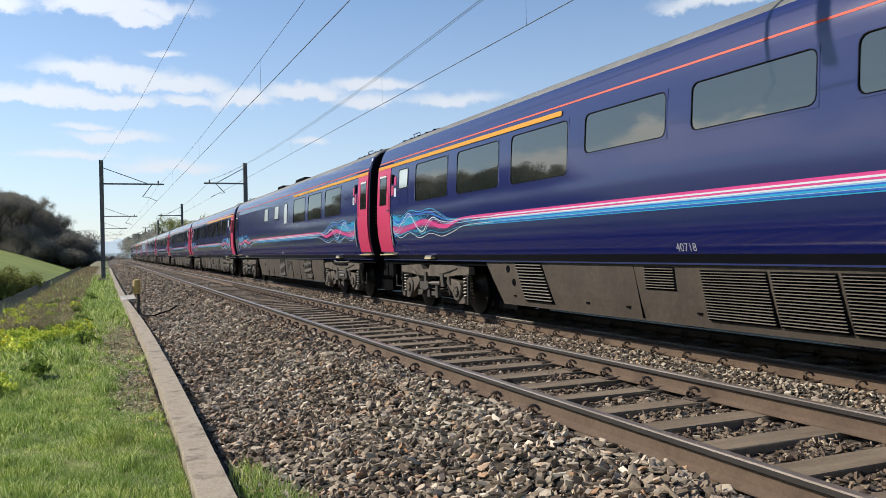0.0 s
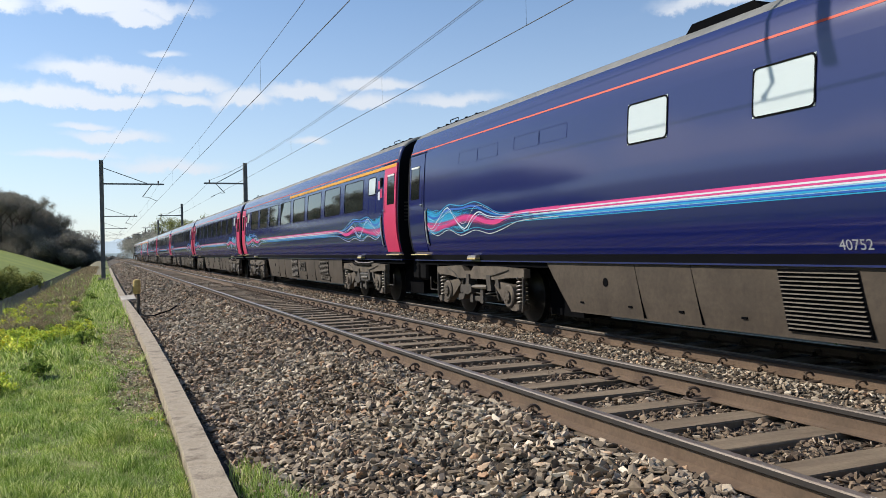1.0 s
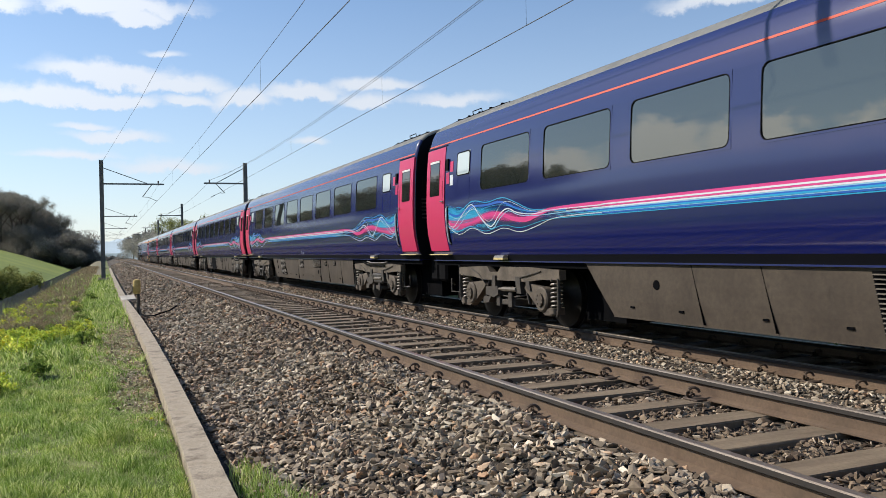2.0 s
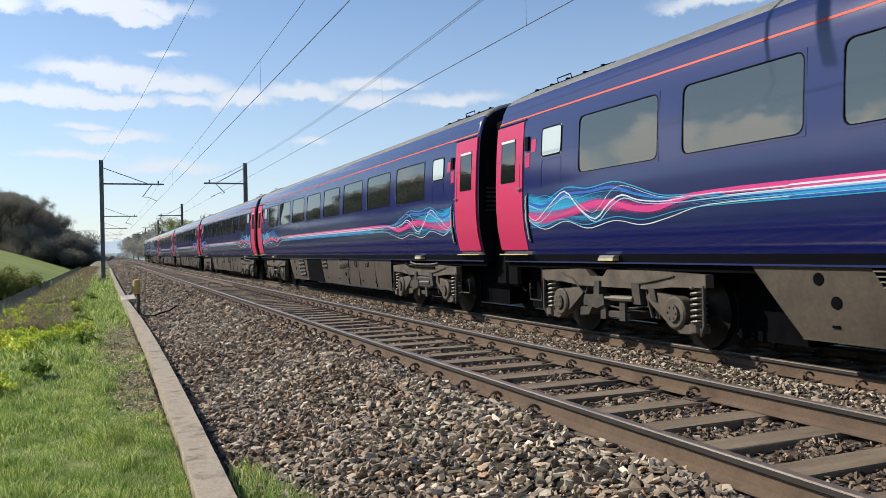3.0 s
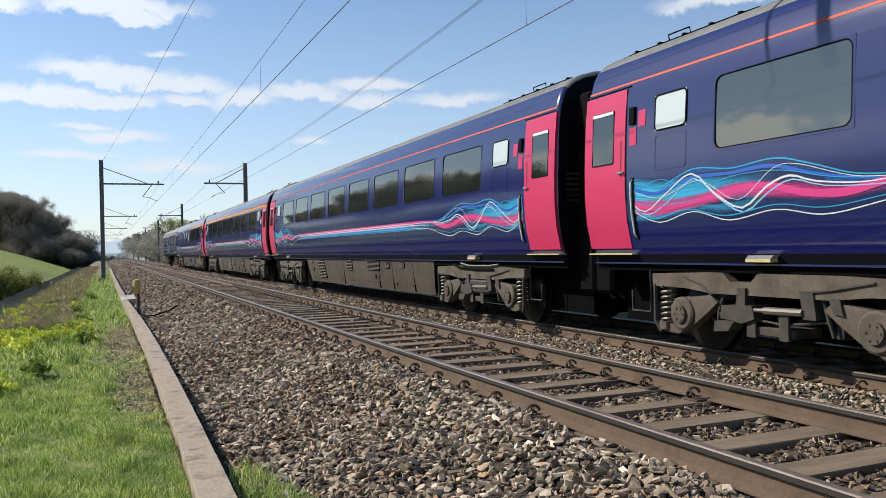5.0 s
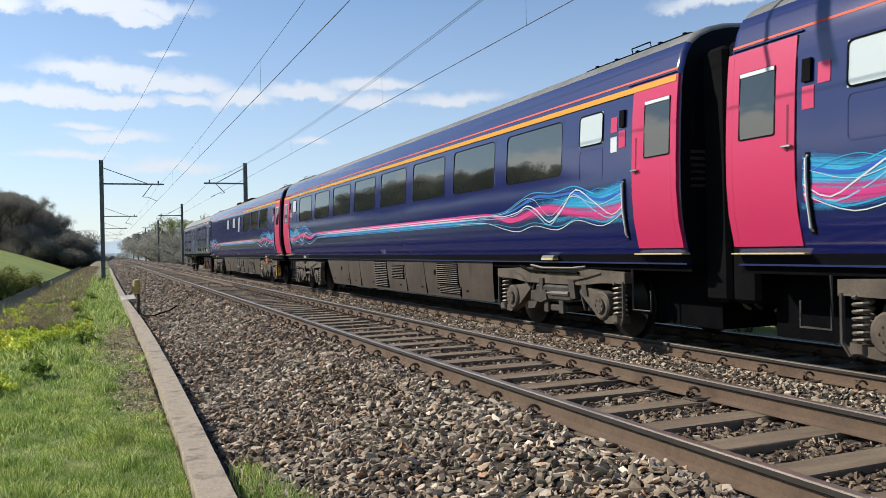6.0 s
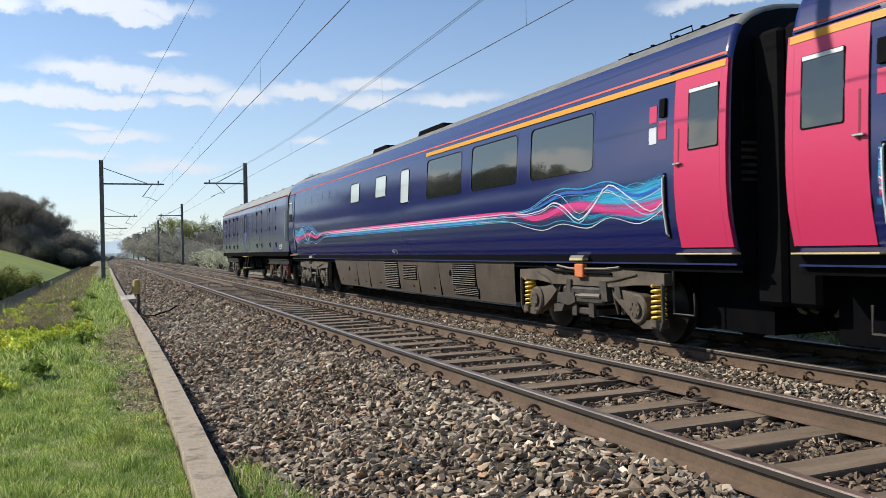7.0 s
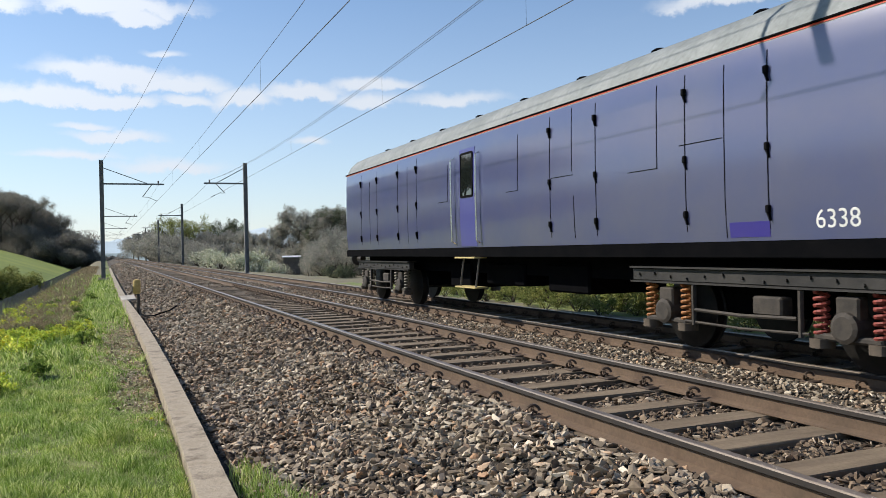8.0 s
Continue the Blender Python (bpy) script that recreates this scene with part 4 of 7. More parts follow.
def build_coach(kind, number, yc, yellow, front_red=True, rear_red=True, grilles="a", spring=None, open_bay=False, letter=""):
    """A 23 m saloon coach; y runs along it, its rear towards plus y."""
    if kind == "buffet":
        words = "dark blue buffet coach with pink ribbons, few windows"
    elif kind == "kitchen":
        words = "dark blue buffet coach with shallow windows and yellow band"
    elif yellow:
        words = "dark blue coach with yellow band and pink ribbons"
    else:
        words = "dark blue coach with red doors and pink ribbons"
    root = tagged(new("railway_coach"), words + ", on rails", "railway coach", "coaches of the train")
    root.matrix_basis = pose(TRACK2, yc, LOW)
    wins = []
    for k in range(8):
        y = (k - 3.5) * 2.193
        z0 = WIN_Z0
        if kind == "kitchen" and k < 5:
            z0 = 2.55
        if kind == "buffet" and k >= 3:
            continue
        wins.append((y - 0.885, y + 0.885, z0, WIN_Z1))
    frosted = []
    for e, has in ((-1, front_red), (1, rear_red)):
        if has and not (kind == "buffet"):
            a, b = sorted((e * (11.5 - 1.92), e * (11.5 - 2.48)))
            frosted.append((a, b, 2.66, 3.08))
    if kind == "buffet":
        for a, b, z0, z1 in ((12.34, 12.86, 2.32, 3.06), (10.52, 11.3, 2.56, 3.06), (8.38, 9.15, 2.56, 3.06)):
            frosted.append((11.5 - b, 11.5 - a, z0, z1))
    holes = [(a, b, z0, z1, 1) for a, b, z0, z1 in wins]
    bm = bmesh.new()
    shell(bm, PROFILE, HALF, holes, 3.70)
    box(bm, -1.24, 1.24, -HALF + 0.02, HALF - 0.02, 1.04, 1.06)
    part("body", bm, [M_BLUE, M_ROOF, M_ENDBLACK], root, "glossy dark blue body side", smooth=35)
    # saloon floor and seat row, seen dimly through the tinted glass
    bm = bmesh.new()
    box(bm, -1.2, 1.2, -9.2, 9.2, 1.2, 1.25)
    for k in range(-8, 9):
        for x in (-0.75, 0.75):
            box(bm, x - 0.45, x + 0.45, k * 1.1 - 0.09, k * 1.1 + 0.09, 1.25, 2.42)
    part("saloon_interior", bm, M_INSIDE, root, "dim grey saloon seats")
    for a, b, z0, z1 in wins:
        w = bmesh.new()
        panel_frame(w, a, b, z0, z1, 0.005, 0.016, 0.02, r=0.10, r_out=0.012)
        fr = part("window", w, M_BLUE, root, "tinted saloon window with rounded corners")
        w = bmesh.new()
        panel_frame(w, a + 0.012, b - 0.012, z0 + 0.012, z1 - 0.012, 0.0075, 0.003, 0.02, r=0.09)
        part("gasket", w, M_RUBBER, fr)
        g = bmesh.new()
        pane(g, a - 0.01, b + 0.01, z0 - 0.01, z1 + 0.01, -0.004)
        part("pane", g, M_GLASS, fr, smooth=60)
        g = bmesh.new()
        pane(g, a - 0.01, b + 0.01, z0 - 0.01, z1 + 0.01, -0.012, sgn=1)
        part("far_pane", g, M_GLASS, fr, smooth=60)
    for a, b, z0, z1 in frosted:
        w = bmesh.new()
        panel_frame(w, a, b, z0, z1, 0.012, 0.010, 0.02, r=0.05)
        fr = part("small_window", w, M_RUBBER, root, "small white frosted window")
        g = bmesh.new()
        slab_on_side(g, a - 0.005, b + 0.005, z0 - 0.005, z1 + 0.005, 0.006, 0.02)
        part("frosted_pane", g, M_FROST, fr)
        if kind != "buffet":
            w = bmesh.new()
            panel_frame(w, a, b, z0 - 0.48, z0 - 0.06, 0.004, 0.006, 0.01, r=0.05)
            part("blanking_panel", w, M_BLUE_DOOR, root)
    if kind == "buffet":
        for a, b in ((5.27, 6.08), (6.10, 6.9), (3.07, 3.87), (3.89, 4.69)):
            w = bmesh.new()
            panel_frame(w, 11.5 - b, 11.5 - a, 2.86, 3.08, 0.004, 0.005, 0.01, r=0.03)
            part("air_vent", w, M_BLUE_DOOR, root)
    for e, red in ((-1, front_red), (1, rear_red)):
        # the front door of the first class coaches stands a little nearer the end
        dd = 0.075 if yellow and e < 0 else 0.0
        a, b = sorted((e * (10.17 + dd), e * 11.0))
        d = bmesh.new()
        slab_on_side(d, a, b, 1.24, 3.28, 0.014, 0.03)
        door = part("door", d, M_RED if red else M_BLUE_DOOR, root, "magenta-red slam door" if red else "dark blue slam door", smooth=40)
        p = bmesh.new()
        slab_on_side(p, *sorted((e * 11.002, e * (HALF - 0.01))), 1.24, 3.28, 0.014, 0.05)
        part("door_pillar", p, M_RED if red else M_ENDBLACK, root, smooth=40)
        ya, yb = sorted((e * (10.42 + dd), e * (10.90 + dd)))
        w = bmesh.new()
        panel_frame(w, ya, yb, 2.35, 3.04, 0.020, 0.007, 0.03, r=0.02)
        part("door_window_frame", w, M_RUBBER, door)
        g = bmesh.new()
        slab_on_side(g, ya, yb, 2.35, 3.04, 0.016, 0.004)
        part("door_pane", g, M_DARKGLASS, door, smooth=40)
        g = bmesh.new()
        slab_on_side(g, ya + 0.01, yb - 0.01, 3.0, 3.04, 0.026, 0.012, n=1)
        part("droplight_rail", g, M_LETTER, door, "white top rail of the droplight")
        g = bmesh.new()
        box(g, -1.42, -1.385, e * (10.25 + dd) - 0.06, e * (10.25 + dd) + 0.06, 2.20, 2.225, 0.005)
        part("door_handle", g, M_CHROME, door, "chrome door handle")
        g = bmesh.new()
        yy = e * (10.02 + dd * 0.6)
        tube(g, [(-side_at(2.1) - 0.01, yy, 2.10), (-side_at(2.06) - 0.035, yy, 2.07), (-side_at(1.9) - 0.038, yy, 1.9), (-side_at(1.7) - 0.038, yy, 1.7), (-side_at(1.42) - 0.035, yy, 1.41), (-side_at(1.38) - 0.01, yy, 1.38)], 0.012, 6)
        part("handrail", g, M_LETTER, root, "white handrail beside the door")
        # raised black strip imitates a slot in shade behind the handrail
        g = bmesh.new()
        slab_on_side(g, yy - 0.026, yy + 0.026, 1.35, 2.13, 0.0105, 0.02)
        part("handrail_recess", g, M_RUBBER, root)
        g = bmesh.new()
        box(g, -1.33, -1.2, *sorted((e * (10.12 + dd), e * 11.10)), 1.158, 1.176, 0.004)
        part("door_step", g, M_STEP, root, "pale yellow metal footstep")
        g = bmesh.new()
        slab_on_side(g, e * (10.163 + dd) - 0.007, e * (10.163 + dd) + 0.007, 1.22, 3.28, 0.0045, 0.02)
        part("door_gap", g, M_RUBBER, root)
        # flat dark strip on the door, coloured as a slot lying in shade
        g = bmesh.new()
        slab_on_side(g, e * (10.255 + dd) - 0.012, e * (10.255 + dd) + 0.012, 2.16, 2.62, 0.0165, 0.012)
        part("handle_recess", g, M_REDSHADE if red else M_RUBBER, door)
        # class and coach letter plates by the door
        for n, (s, z0, z1, mt) in enumerate(((9.84, 2.76, 2.96, M_RED), (9.84, 2.50, 2.70, M_WHITE if yellow else M_RED), (10.02, 2.54, 2.76, M_RED), (10.03, 2.80, 3.02, M_RUBBER))):
            if kind == "buffet" and not red:
                continue
            if n == 1 and not yellow:
                continue
            g = bmesh.new()
            slab_on_side(g, e * s - (0.07 if n < 3 else 0.05), e * s + (0.07 if n < 3 else 0.05), z0, z1, 0.006 if n < 3 else 0.03, 0.02 if n < 3 else 0.05)
            part("door_plate" if n < 3 else "door_lamp", g, mt, root)
        if letter and e < 0:
            lettering("1", 0.13, M_RUBBER, root, e * 9.84, 2.55, off=0.010, name="class_lettering", words="dark class figure")
            lettering(letter, 0.13, M_WHITE, root, e * 10.02, 2.60, off=0.010, name="coach_lettering", words="white coach letter")
        build_waves(root, e)
    # bands along the side
    for name, mat, z, w in BANDS:
        part(name, on_side([(-6.2, z), (-5.4, z), (-4.6, z), (0, z), (4.6, z), (5.4, z), (6.2, z)], [0.001, w * 0.5, w, w, w, w * 0.5, 0.001], 0.003), mat, root)
    part("orange_line", on_side([(-HALF + 0.05, 3.352), (0, 3.352), (HALF - 0.05, 3.352)], [0.028] * 3, 0.003), M_ORANGE, root, "thin orange cantrail line")
    if yellow:
        part("yellow_band", on_side([(yellow[0], 3.235), (yellow[1], 3.235)], [0.075] * 2, 0.016), M_YELLOW, root, "yellow first class band")
    # cantrail gutter over the doors
    for e in (-1, 1):
        g = bmesh.new()
        box(g, -1.312, -1.27, *sorted((e * 10.1, e * 11.04)), 3.308, 3.318)
        part("rain_strip", g, M_BLUE, root)
        # gangway and end fittings
        g = bmesh.new()
        # lower part is added: black in place of the shade under the gangway
        box(g, -0.98, 0.98, *sorted((e * (HALF - 0.02), e * 11.485)), 0.60, 3.55, 0.05)
        part("gangway_bellows", g, M_RUBBER, root)
        g = bmesh.new()
        box(g, -0.14, 0.14, *sorted((e * (HALF - 0.3), e * 11.49)), 0.82, 1.04, 0.02)
        part("coupler", g, M_DARKSTEEL, root)
        # footstep hoop and air hoses below the end
        g = bmesh.new()
        tube(g, [(-1.18, e * 9.95, 0.96), (-1.18, e * 9.95, 0.44), (-1.18, e * 10.32, 0.44), (-1.18, e * 10.32, 0.70)], 0.016, 5)
        part("step_hoop", g, M_DARKSTEEL, root, "bent steel footstep below the door")
        for x in (-0.55, -0.38):
            g = bmesh.new()
            tube(g, [(x, e * (HALF - 0.15), 0.98), (x, e * (HALF + 0.02), 0.72), (x + 0.03, e * (HALF + 0.16), 0.52), (x + 0.05, e * (HALF + 0.21), 0.5)], 0.022, 6)
            part("air_hose", g, M_SPRING, root)
        g = bmesh.new()
        box(g, -1.15, -0.75, *sorted((e * (HALF - 0.01), e * (HALF + 0.03))), 2.55, 2.85, 0.01)
        part("jumper_box", g, M_RUBBER, root)
        g = bmesh.new()
        for z in (1.95, 2.03, 2.11, 2.19, 2.27, 2.35):
            box(g, -1.17, -0.80, *sorted((e * (HALF - 0.01), e * (HALF + 0.018))), z, z + 0.035)
        part("end_vent", g, M_DARKSTEEL, root)["kind"] = "stuff"
        # lifting handle on the roof end
        g = bmesh.new()
        tube(g, [(-0.80, e * 9.55, 3.86), (-0.82, e * 9.55, 3.96), (-0.82, e * 9.95, 3.96), (-0.80, e * 9.95, 3.86)], 0.010, 5)
        part("roof_handle", g, M_BLACK, root)
    # skirt between the bogies, raked at the rear and square at the front
    bm = bmesh.new()
    zz = [0.33, 0.55, 0.8, 1.06]
    for s in (-1, 1):
        rows = []
        for z in zz:
            x = skirt_x(z) * s
            rows.append([bm.verts.new((x, y, z)) for y in (-5.9, -2, 0, 2, 4.84 + 0.66 * (z - 0.33) / 0.73)])
        for p, q in zip(rows, rows[1:]):
            for i in range(4):
                bm.faces.new((p[i], p[i + 1], q[i + 1], q[i]))
    part("skirt", bm, M_SKIRT, root, "dusty brown underframe skirt")
    bm = bmesh.new()
    box(bm, -skirt_x(0.33) - 0.006, -skirt_x(0.33) + 0.02, -5.9, 4.84, 0.318, 0.334)
    part("skirt_lip", bm, M_SKIRT, root, "worn bottom edge of the skirt")
    # plain blocks in near black; the deep shade below the floor is in their colour
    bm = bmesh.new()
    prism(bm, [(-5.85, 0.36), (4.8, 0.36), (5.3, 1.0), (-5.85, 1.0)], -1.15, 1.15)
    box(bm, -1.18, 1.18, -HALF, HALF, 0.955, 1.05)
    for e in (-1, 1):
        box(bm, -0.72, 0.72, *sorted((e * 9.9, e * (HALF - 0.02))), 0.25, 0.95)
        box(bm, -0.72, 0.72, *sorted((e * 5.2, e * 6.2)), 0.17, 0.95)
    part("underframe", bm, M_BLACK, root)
    if grilles == "a":
        specs = [(7.9, 8.72, 0.46, 1.03, 12, 0.75), (10.95, 11.5, 0.74, 1.03, 7, 0.4), (12.85, 13.85, 0.77, 1.03, 8, 0.2), (14.3, 14.6, 0.84, 0.98, 5, 0), (15.36, 15.62, 0.86, 0.98, 5, 0)]
        seams = (0.80, -2.35, -3.4, -4.80)
    elif grilles == "k":
        specs = [(7.5, 8.35, 0.42, 1.02, 12, 0.6), (10.66, 11.22, 0.73, 1.0, 8, 0.15), (11.80, 12.79, 0.42, 0.97, 17, 0.26), (12.86, 13.66, 0.42, 0.97, 17, 0.26), (13.73, 14.9, 0.42, 0.97, 17, 0.26)]
        seams = (0.92, -3.9)
    else:
        specs = [(10.80, 11.74, 0.40, 1.0, 14, 0.23), (12.02, 12.84, 0.62, 0.92, 8, 0.08), (14.85, 15.9, 0.58, 0.98, 10, 0.1), (14.95, 16.0, 0.40, 0.53, 4, 0)]
        seams = (3.05, 1.97, -1.55, -2.75, -4.5)
    for a, b, z0, z1, n, lean in specs:
        ya, yb = 11.5 - b, 11.5 - a
        # solid black block behind the slats gives the shade of the openings
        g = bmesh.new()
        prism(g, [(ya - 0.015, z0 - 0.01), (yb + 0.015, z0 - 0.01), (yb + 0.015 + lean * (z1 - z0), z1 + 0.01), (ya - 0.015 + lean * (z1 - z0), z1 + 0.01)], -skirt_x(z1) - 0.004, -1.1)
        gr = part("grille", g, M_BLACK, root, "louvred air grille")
        g = bmesh.new()
        grille(g, ya, yb, z0, z1, n, lean)
        lv = part("louvre", g, M_LOUVRE, gr)
        lv["kind"] = "stuff"
    if open_bay:
        # no opening is cut; a black plate on the skirt paints the bay's shade
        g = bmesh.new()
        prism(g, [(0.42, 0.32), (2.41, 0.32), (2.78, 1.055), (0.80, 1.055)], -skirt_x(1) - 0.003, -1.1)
        part("open_bay", g, M_BLACK, root, "black plate for the shade inside a bay missing its skirt panel")
    for y in seams:
        g = bmesh.new()
        prism(g, [(y, 0.345), (y + 0.007, 0.345), (y + 0.207, 1.04), (y + 0.2, 1.04)], -skirt_x(1) - 0.003, -1.15)
        part("panel_joint", g, M_BLACK, root)
    # black discs on the skirt stand for the shade inside small holes
    for y, z in ((4.62, 0.92), (4.42, 0.70), (-2.0, 0.62)) if grilles != "b" else ((3.9, 0.78), (-3.2, 0.80)):
        g = bmesh.new()
        disc(g, (-skirt_x(z) + 0.02, y, z), (1, 0, 0), 0.062, 0.054, 12)
        part("filler_recess", g, M_BLACK, root)
    rnd = random.Random(int(number or 7))
    for k in range(9):
        y = -4.6 + k * 1.15 + rnd.uniform(-0.2, 0.2)
        g = bmesh.new()
        box(g, -skirt_x(0.5) - 0.012, -1.15, y - 0.04, y + 0.04, 0.46, 0.485)
        part("skirt_latch", g, M_BLACK, root)
    for e in (-1, 1):
        build_bogie(root, e * 8.0, spring if e < 0 else None, leading=e < 0)
        g = bmesh.new()
        prism(g, [(e * 8.0 - 0.17, 1.112), (e * 8.0 + 0.17, 1.112), (e * 8.0 + 0.13, 1.15), (e * 8.0 - 0.21, 1.15)], -1.32, -1.22)
        sp = part("step_plate", g, M_PLATE, root, "grey step plate over the bogie")
        g = bmesh.new()
        box(g, -1.322, -1.22, e * 8.0 - 0.17, e * 8.0 + 0.17, 1.08, 1.112)
        part("step_edge", g, M_STEP, sp, "yellow edge")
    # roof pipe and vents at the ends
    for e in (-1, 1):
        g = bmesh.new()
        tube(g, [(-0.80, e * 8.4, 3.885), (-0.79, e * 8.6, 3.895), (-0.79, e * 10.7, 3.895), (-0.95, e * 11.0, 3.80)], 0.011, 5)
        for k in range(5):
            y = e * (8.7 + 0.48 * k)
            box(g, -0.83, -0.75, y - 0.025, y + 0.025, 3.87, 3.912)
        part("roof_pipe", g, M_BLACK, root)
    if kind in ("buffet", "kitchen"):
        for a, b in ((8.98, 10.22), (12.3, 13.9)) if kind == "buffet" else ((13.6, 15.6),):
            g = bmesh.new()
            prism(g, [(11.5 - b, 3.84), (11.5 - b + 0.12, 3.945), (11.5 - a - 0.12, 3.945), (11.5 - a, 3.84)], -0.90, 0.4)
            part("roof_ventilator", g, M_BLACK, root, "dark roof ventilator")
    if number:
        lettering(number, 0.145, M_NUMBER, root, NUMBER_Y[kind] - 0.06, 1.20)
    return root


NUMBER_Y = {"saloon": -0.06, "buffet": -0.09, "kitchen": 0.05}


def build_van():
    root = tagged(new("luggage_van"), "faded blue-grey luggage van with grey roof, last of the train", "luggage van")
    root.matrix_basis = pose(TRACK2, VAN_Y, LOW)
    h = 8.685
    bm = bmesh.new()
    door_y0, door_y1 = h - 8.44, h - 7.77
    shell(bm, VAN_PROFILE, h, [], 3.335, corner=0.16)
    part("body", bm, [M_VAN, M_VANROOF, M_ENDBLACK], root, "faded lavender-blue body side", smooth=35)
    P = VAN_PROFILE
    part("orange_line", on_side([(-h + 0.05, 3.325), (h - 0.05, 3.325)], [0.022] * 2, 0.006, P), M_ORANGE, root, "orange cantrail line")
    for side in (-1, 1):
        bm = bmesh.new()
        box(bm, *sorted((side * 1.315, side * 1.345)), -h + 0.05, h - 0.05, 3.338, 3.356)
        part("gutter", bm, M_BLACK, root, "dark gutter under the roof edge")
    bm = bmesh.new()
    box(bm, -1.33, 1.33, -h, h, 1.12, 1.30, 0.01)
    box(bm, -0.8, 0.8, -h + 0.4, h - 0.4, 0.80, 1.12)
    part("underframe", bm, M_BLACK, root)
    for k in range(9):
        g = bmesh.new()
        y = -h + 1.1 + k * 1.9
        tube(g, [(-0.40, y, 3.85), (-0.40, y, 3.935), (-0.40, y, 3.95), (-0.40, y, 3.985)], [0.05, 0.05, 0.12, 0.07], 10)
        part("roof_ventilator", g, M_BLACK, root)
    # hinges and door edges; distances from the rear end
    for s in (1.52, 2.82, 4.33, 5.51, 11.07, 12.28, 14.10, 15.34):
        g = bmesh.new()
        slab_on_side(g, h - s - 0.007, h - s + 0.007, 1.42, 3.22, 0.004, 0.01, P)
        part("door_edge", g, M_BLACK, root)
        for z in (1.62, 2.25, 3.02):
            g = bmesh.new()
            box(g, -1.395, -1.34, h - s - 0.024, h - s + 0.024, z - 0.04, z + 0.04, 0.008)
            # slanting black tail: the hinge's cast shadow built in as a shape
            prism(g, [(h - s - 0.012, z - 0.04), (h - s + 0.012, z - 0.04), (h - s - 0.022, z - 0.12), (h - s - 0.030, z - 0.12)], -1.385, -1.34)
            part("hinge", g, M_RUBBER, root)
    for s, z0, z1 in ((2.24, 1.45, 3.0), (4.95, 1.4, 3.1), (11.68, 2.35, 3.25), (11.72, 1.4, 2.0), (14.73, 1.34, 3.2), (13.59, 2.2, 3.2), (10.06, 2.2, 3.1), (7.2, 2.2, 2.9)):
        g = bmesh.new()
        slab_on_side(g, h - s - 0.006, h - s + 0.006, z0, z1, 0.004, 0.01, P)
        part("panel_seam", g, M_BLACK, root)
    for s, w, z in ((13.3, 0.3, 2.2), (9.85, 0.2, 2.2), (14.35, 0.35, 2.42), (11.4, 0.3, 2.3), (6.95, 0.25, 2.2)):
        g = bmesh.new()
        slab_on_side(g, h - s - w, h - s + w, z - 0.005, z + 0.005, 0.004, 0.01, P)
        part("panel_seam", g, M_BLACK, root)
    g = bmesh.new()
    slab_on_side(g, door_y0, door_y1, 1.32, 3.12, 0.006, 0.02, P)
    door = part("guard_door", g, M_VANDOOR, root, "bluer guard's door")
    g = bmesh.new()
    slab_on_side(g, door_y0 + 0.10, door_y1 - 0.08, 2.25, 3.02, 0.012, 0.01, P)
    part("door_pane", g, M_DARKGLASS, door, smooth=40)
    g = bmesh.new()
    panel_frame(g, door_y0 + 0.10, door_y1 - 0.08, 2.25, 3.02, 0.02, 0.03, 0.02, P, r=0.02)
    part("door_window_frame", g, M_RUBBER, door)
    for s in (7.50, 8.60):
        g = bmesh.new()
        y = h - s
        tube(g, [(-1.36, y, 3.0), (-1.42, y, 2.96), (-1.43, y, 2.2), (-1.42, y, 1.42), (-1.35, y, 1.38)], 0.018, 6)
        part("handrail", g, M_CHROME, root, "bright handrail")
    g = bmesh.new()
    tube(g, [(-1.36, -h + 0.1, 2.9), (-1.42, -h + 0.1, 2.85), (-1.42, -h + 0.1, 1.75), (-1.36, -h + 0.1, 1.7)], 0.018, 6)
    part("handrail", g, M_CHROME, root)
    g = bmesh.new()
    box(g, -1.45, -1.2, door_y0 - 0.1, door_y1 + 0.1, 1.10, 1.125)
    part("door_step", g, M_STEP, root)
    g = bmesh.new()
    box(g, -1.45, -1.2, door_y0 - 0.1, door_y1 + 0.1, 0.56, 0.585)
    part("lower_step", g, M_STEP, root)
    for y in (door_y0, door_y1):
        g = bmesh.new()
        tube(g, [(-1.3, y, 1.12), (-1.38, y, 0.58)], 0.02, 5)
        part("step_hanger", g, M_SPRING, root)
    g = bmesh.new()
    slab_on_side(g, h - 15.34, h - 14.78, 1.34, 1.50, 0.004, 0.01, P)
    part("patch_panel", g, M_VANPATCH, root, "fresh blue paint patch")
    lettering("6338", 0.25, M_LETTER, root, h - 16.15, 1.41, P)
    for e in (-1, 1):
        build_van_bogie(root, e * 6.1, (M_SPRING_R, M_SPRING_O) if e < 0 else (M_SPRING, M_SPRING))
        g = bmesh.new()
        box(g, -0.5, 0.5, *sorted((e * (h - 0.02), e * (h + 0.25))), 1.3, 3.3, 0.03)
        part("gangway_bellows", g, M_RUBBER, root)
        for x in (-0.87, 0.87):
            g = bmesh.new()
            tube(g, [(x, e * h, 1.06), (x, e * (h + 0.4), 1.06), (x, e * (h + 0.42), 1.06), (x, e * (h + 0.46), 1.06)], [0.08, 0.07, 0.2, 0.2], 12)
            part("buffer", g, M_DARKSTEEL, root)
    for a, b, z in ((-2.6, -1.4, 0.55), (-0.6, 0.9, 0.6), (1.6, 2.6, 0.5)):
        g = bmesh.new()
        box(g, -0.85, 0.6, a, b, z, 1.0, 0.03)
        part("underfloor_box", g, M_BLACK, root)
    return root


FIRST_GAP = 18.75
VAN_Y = 211.3


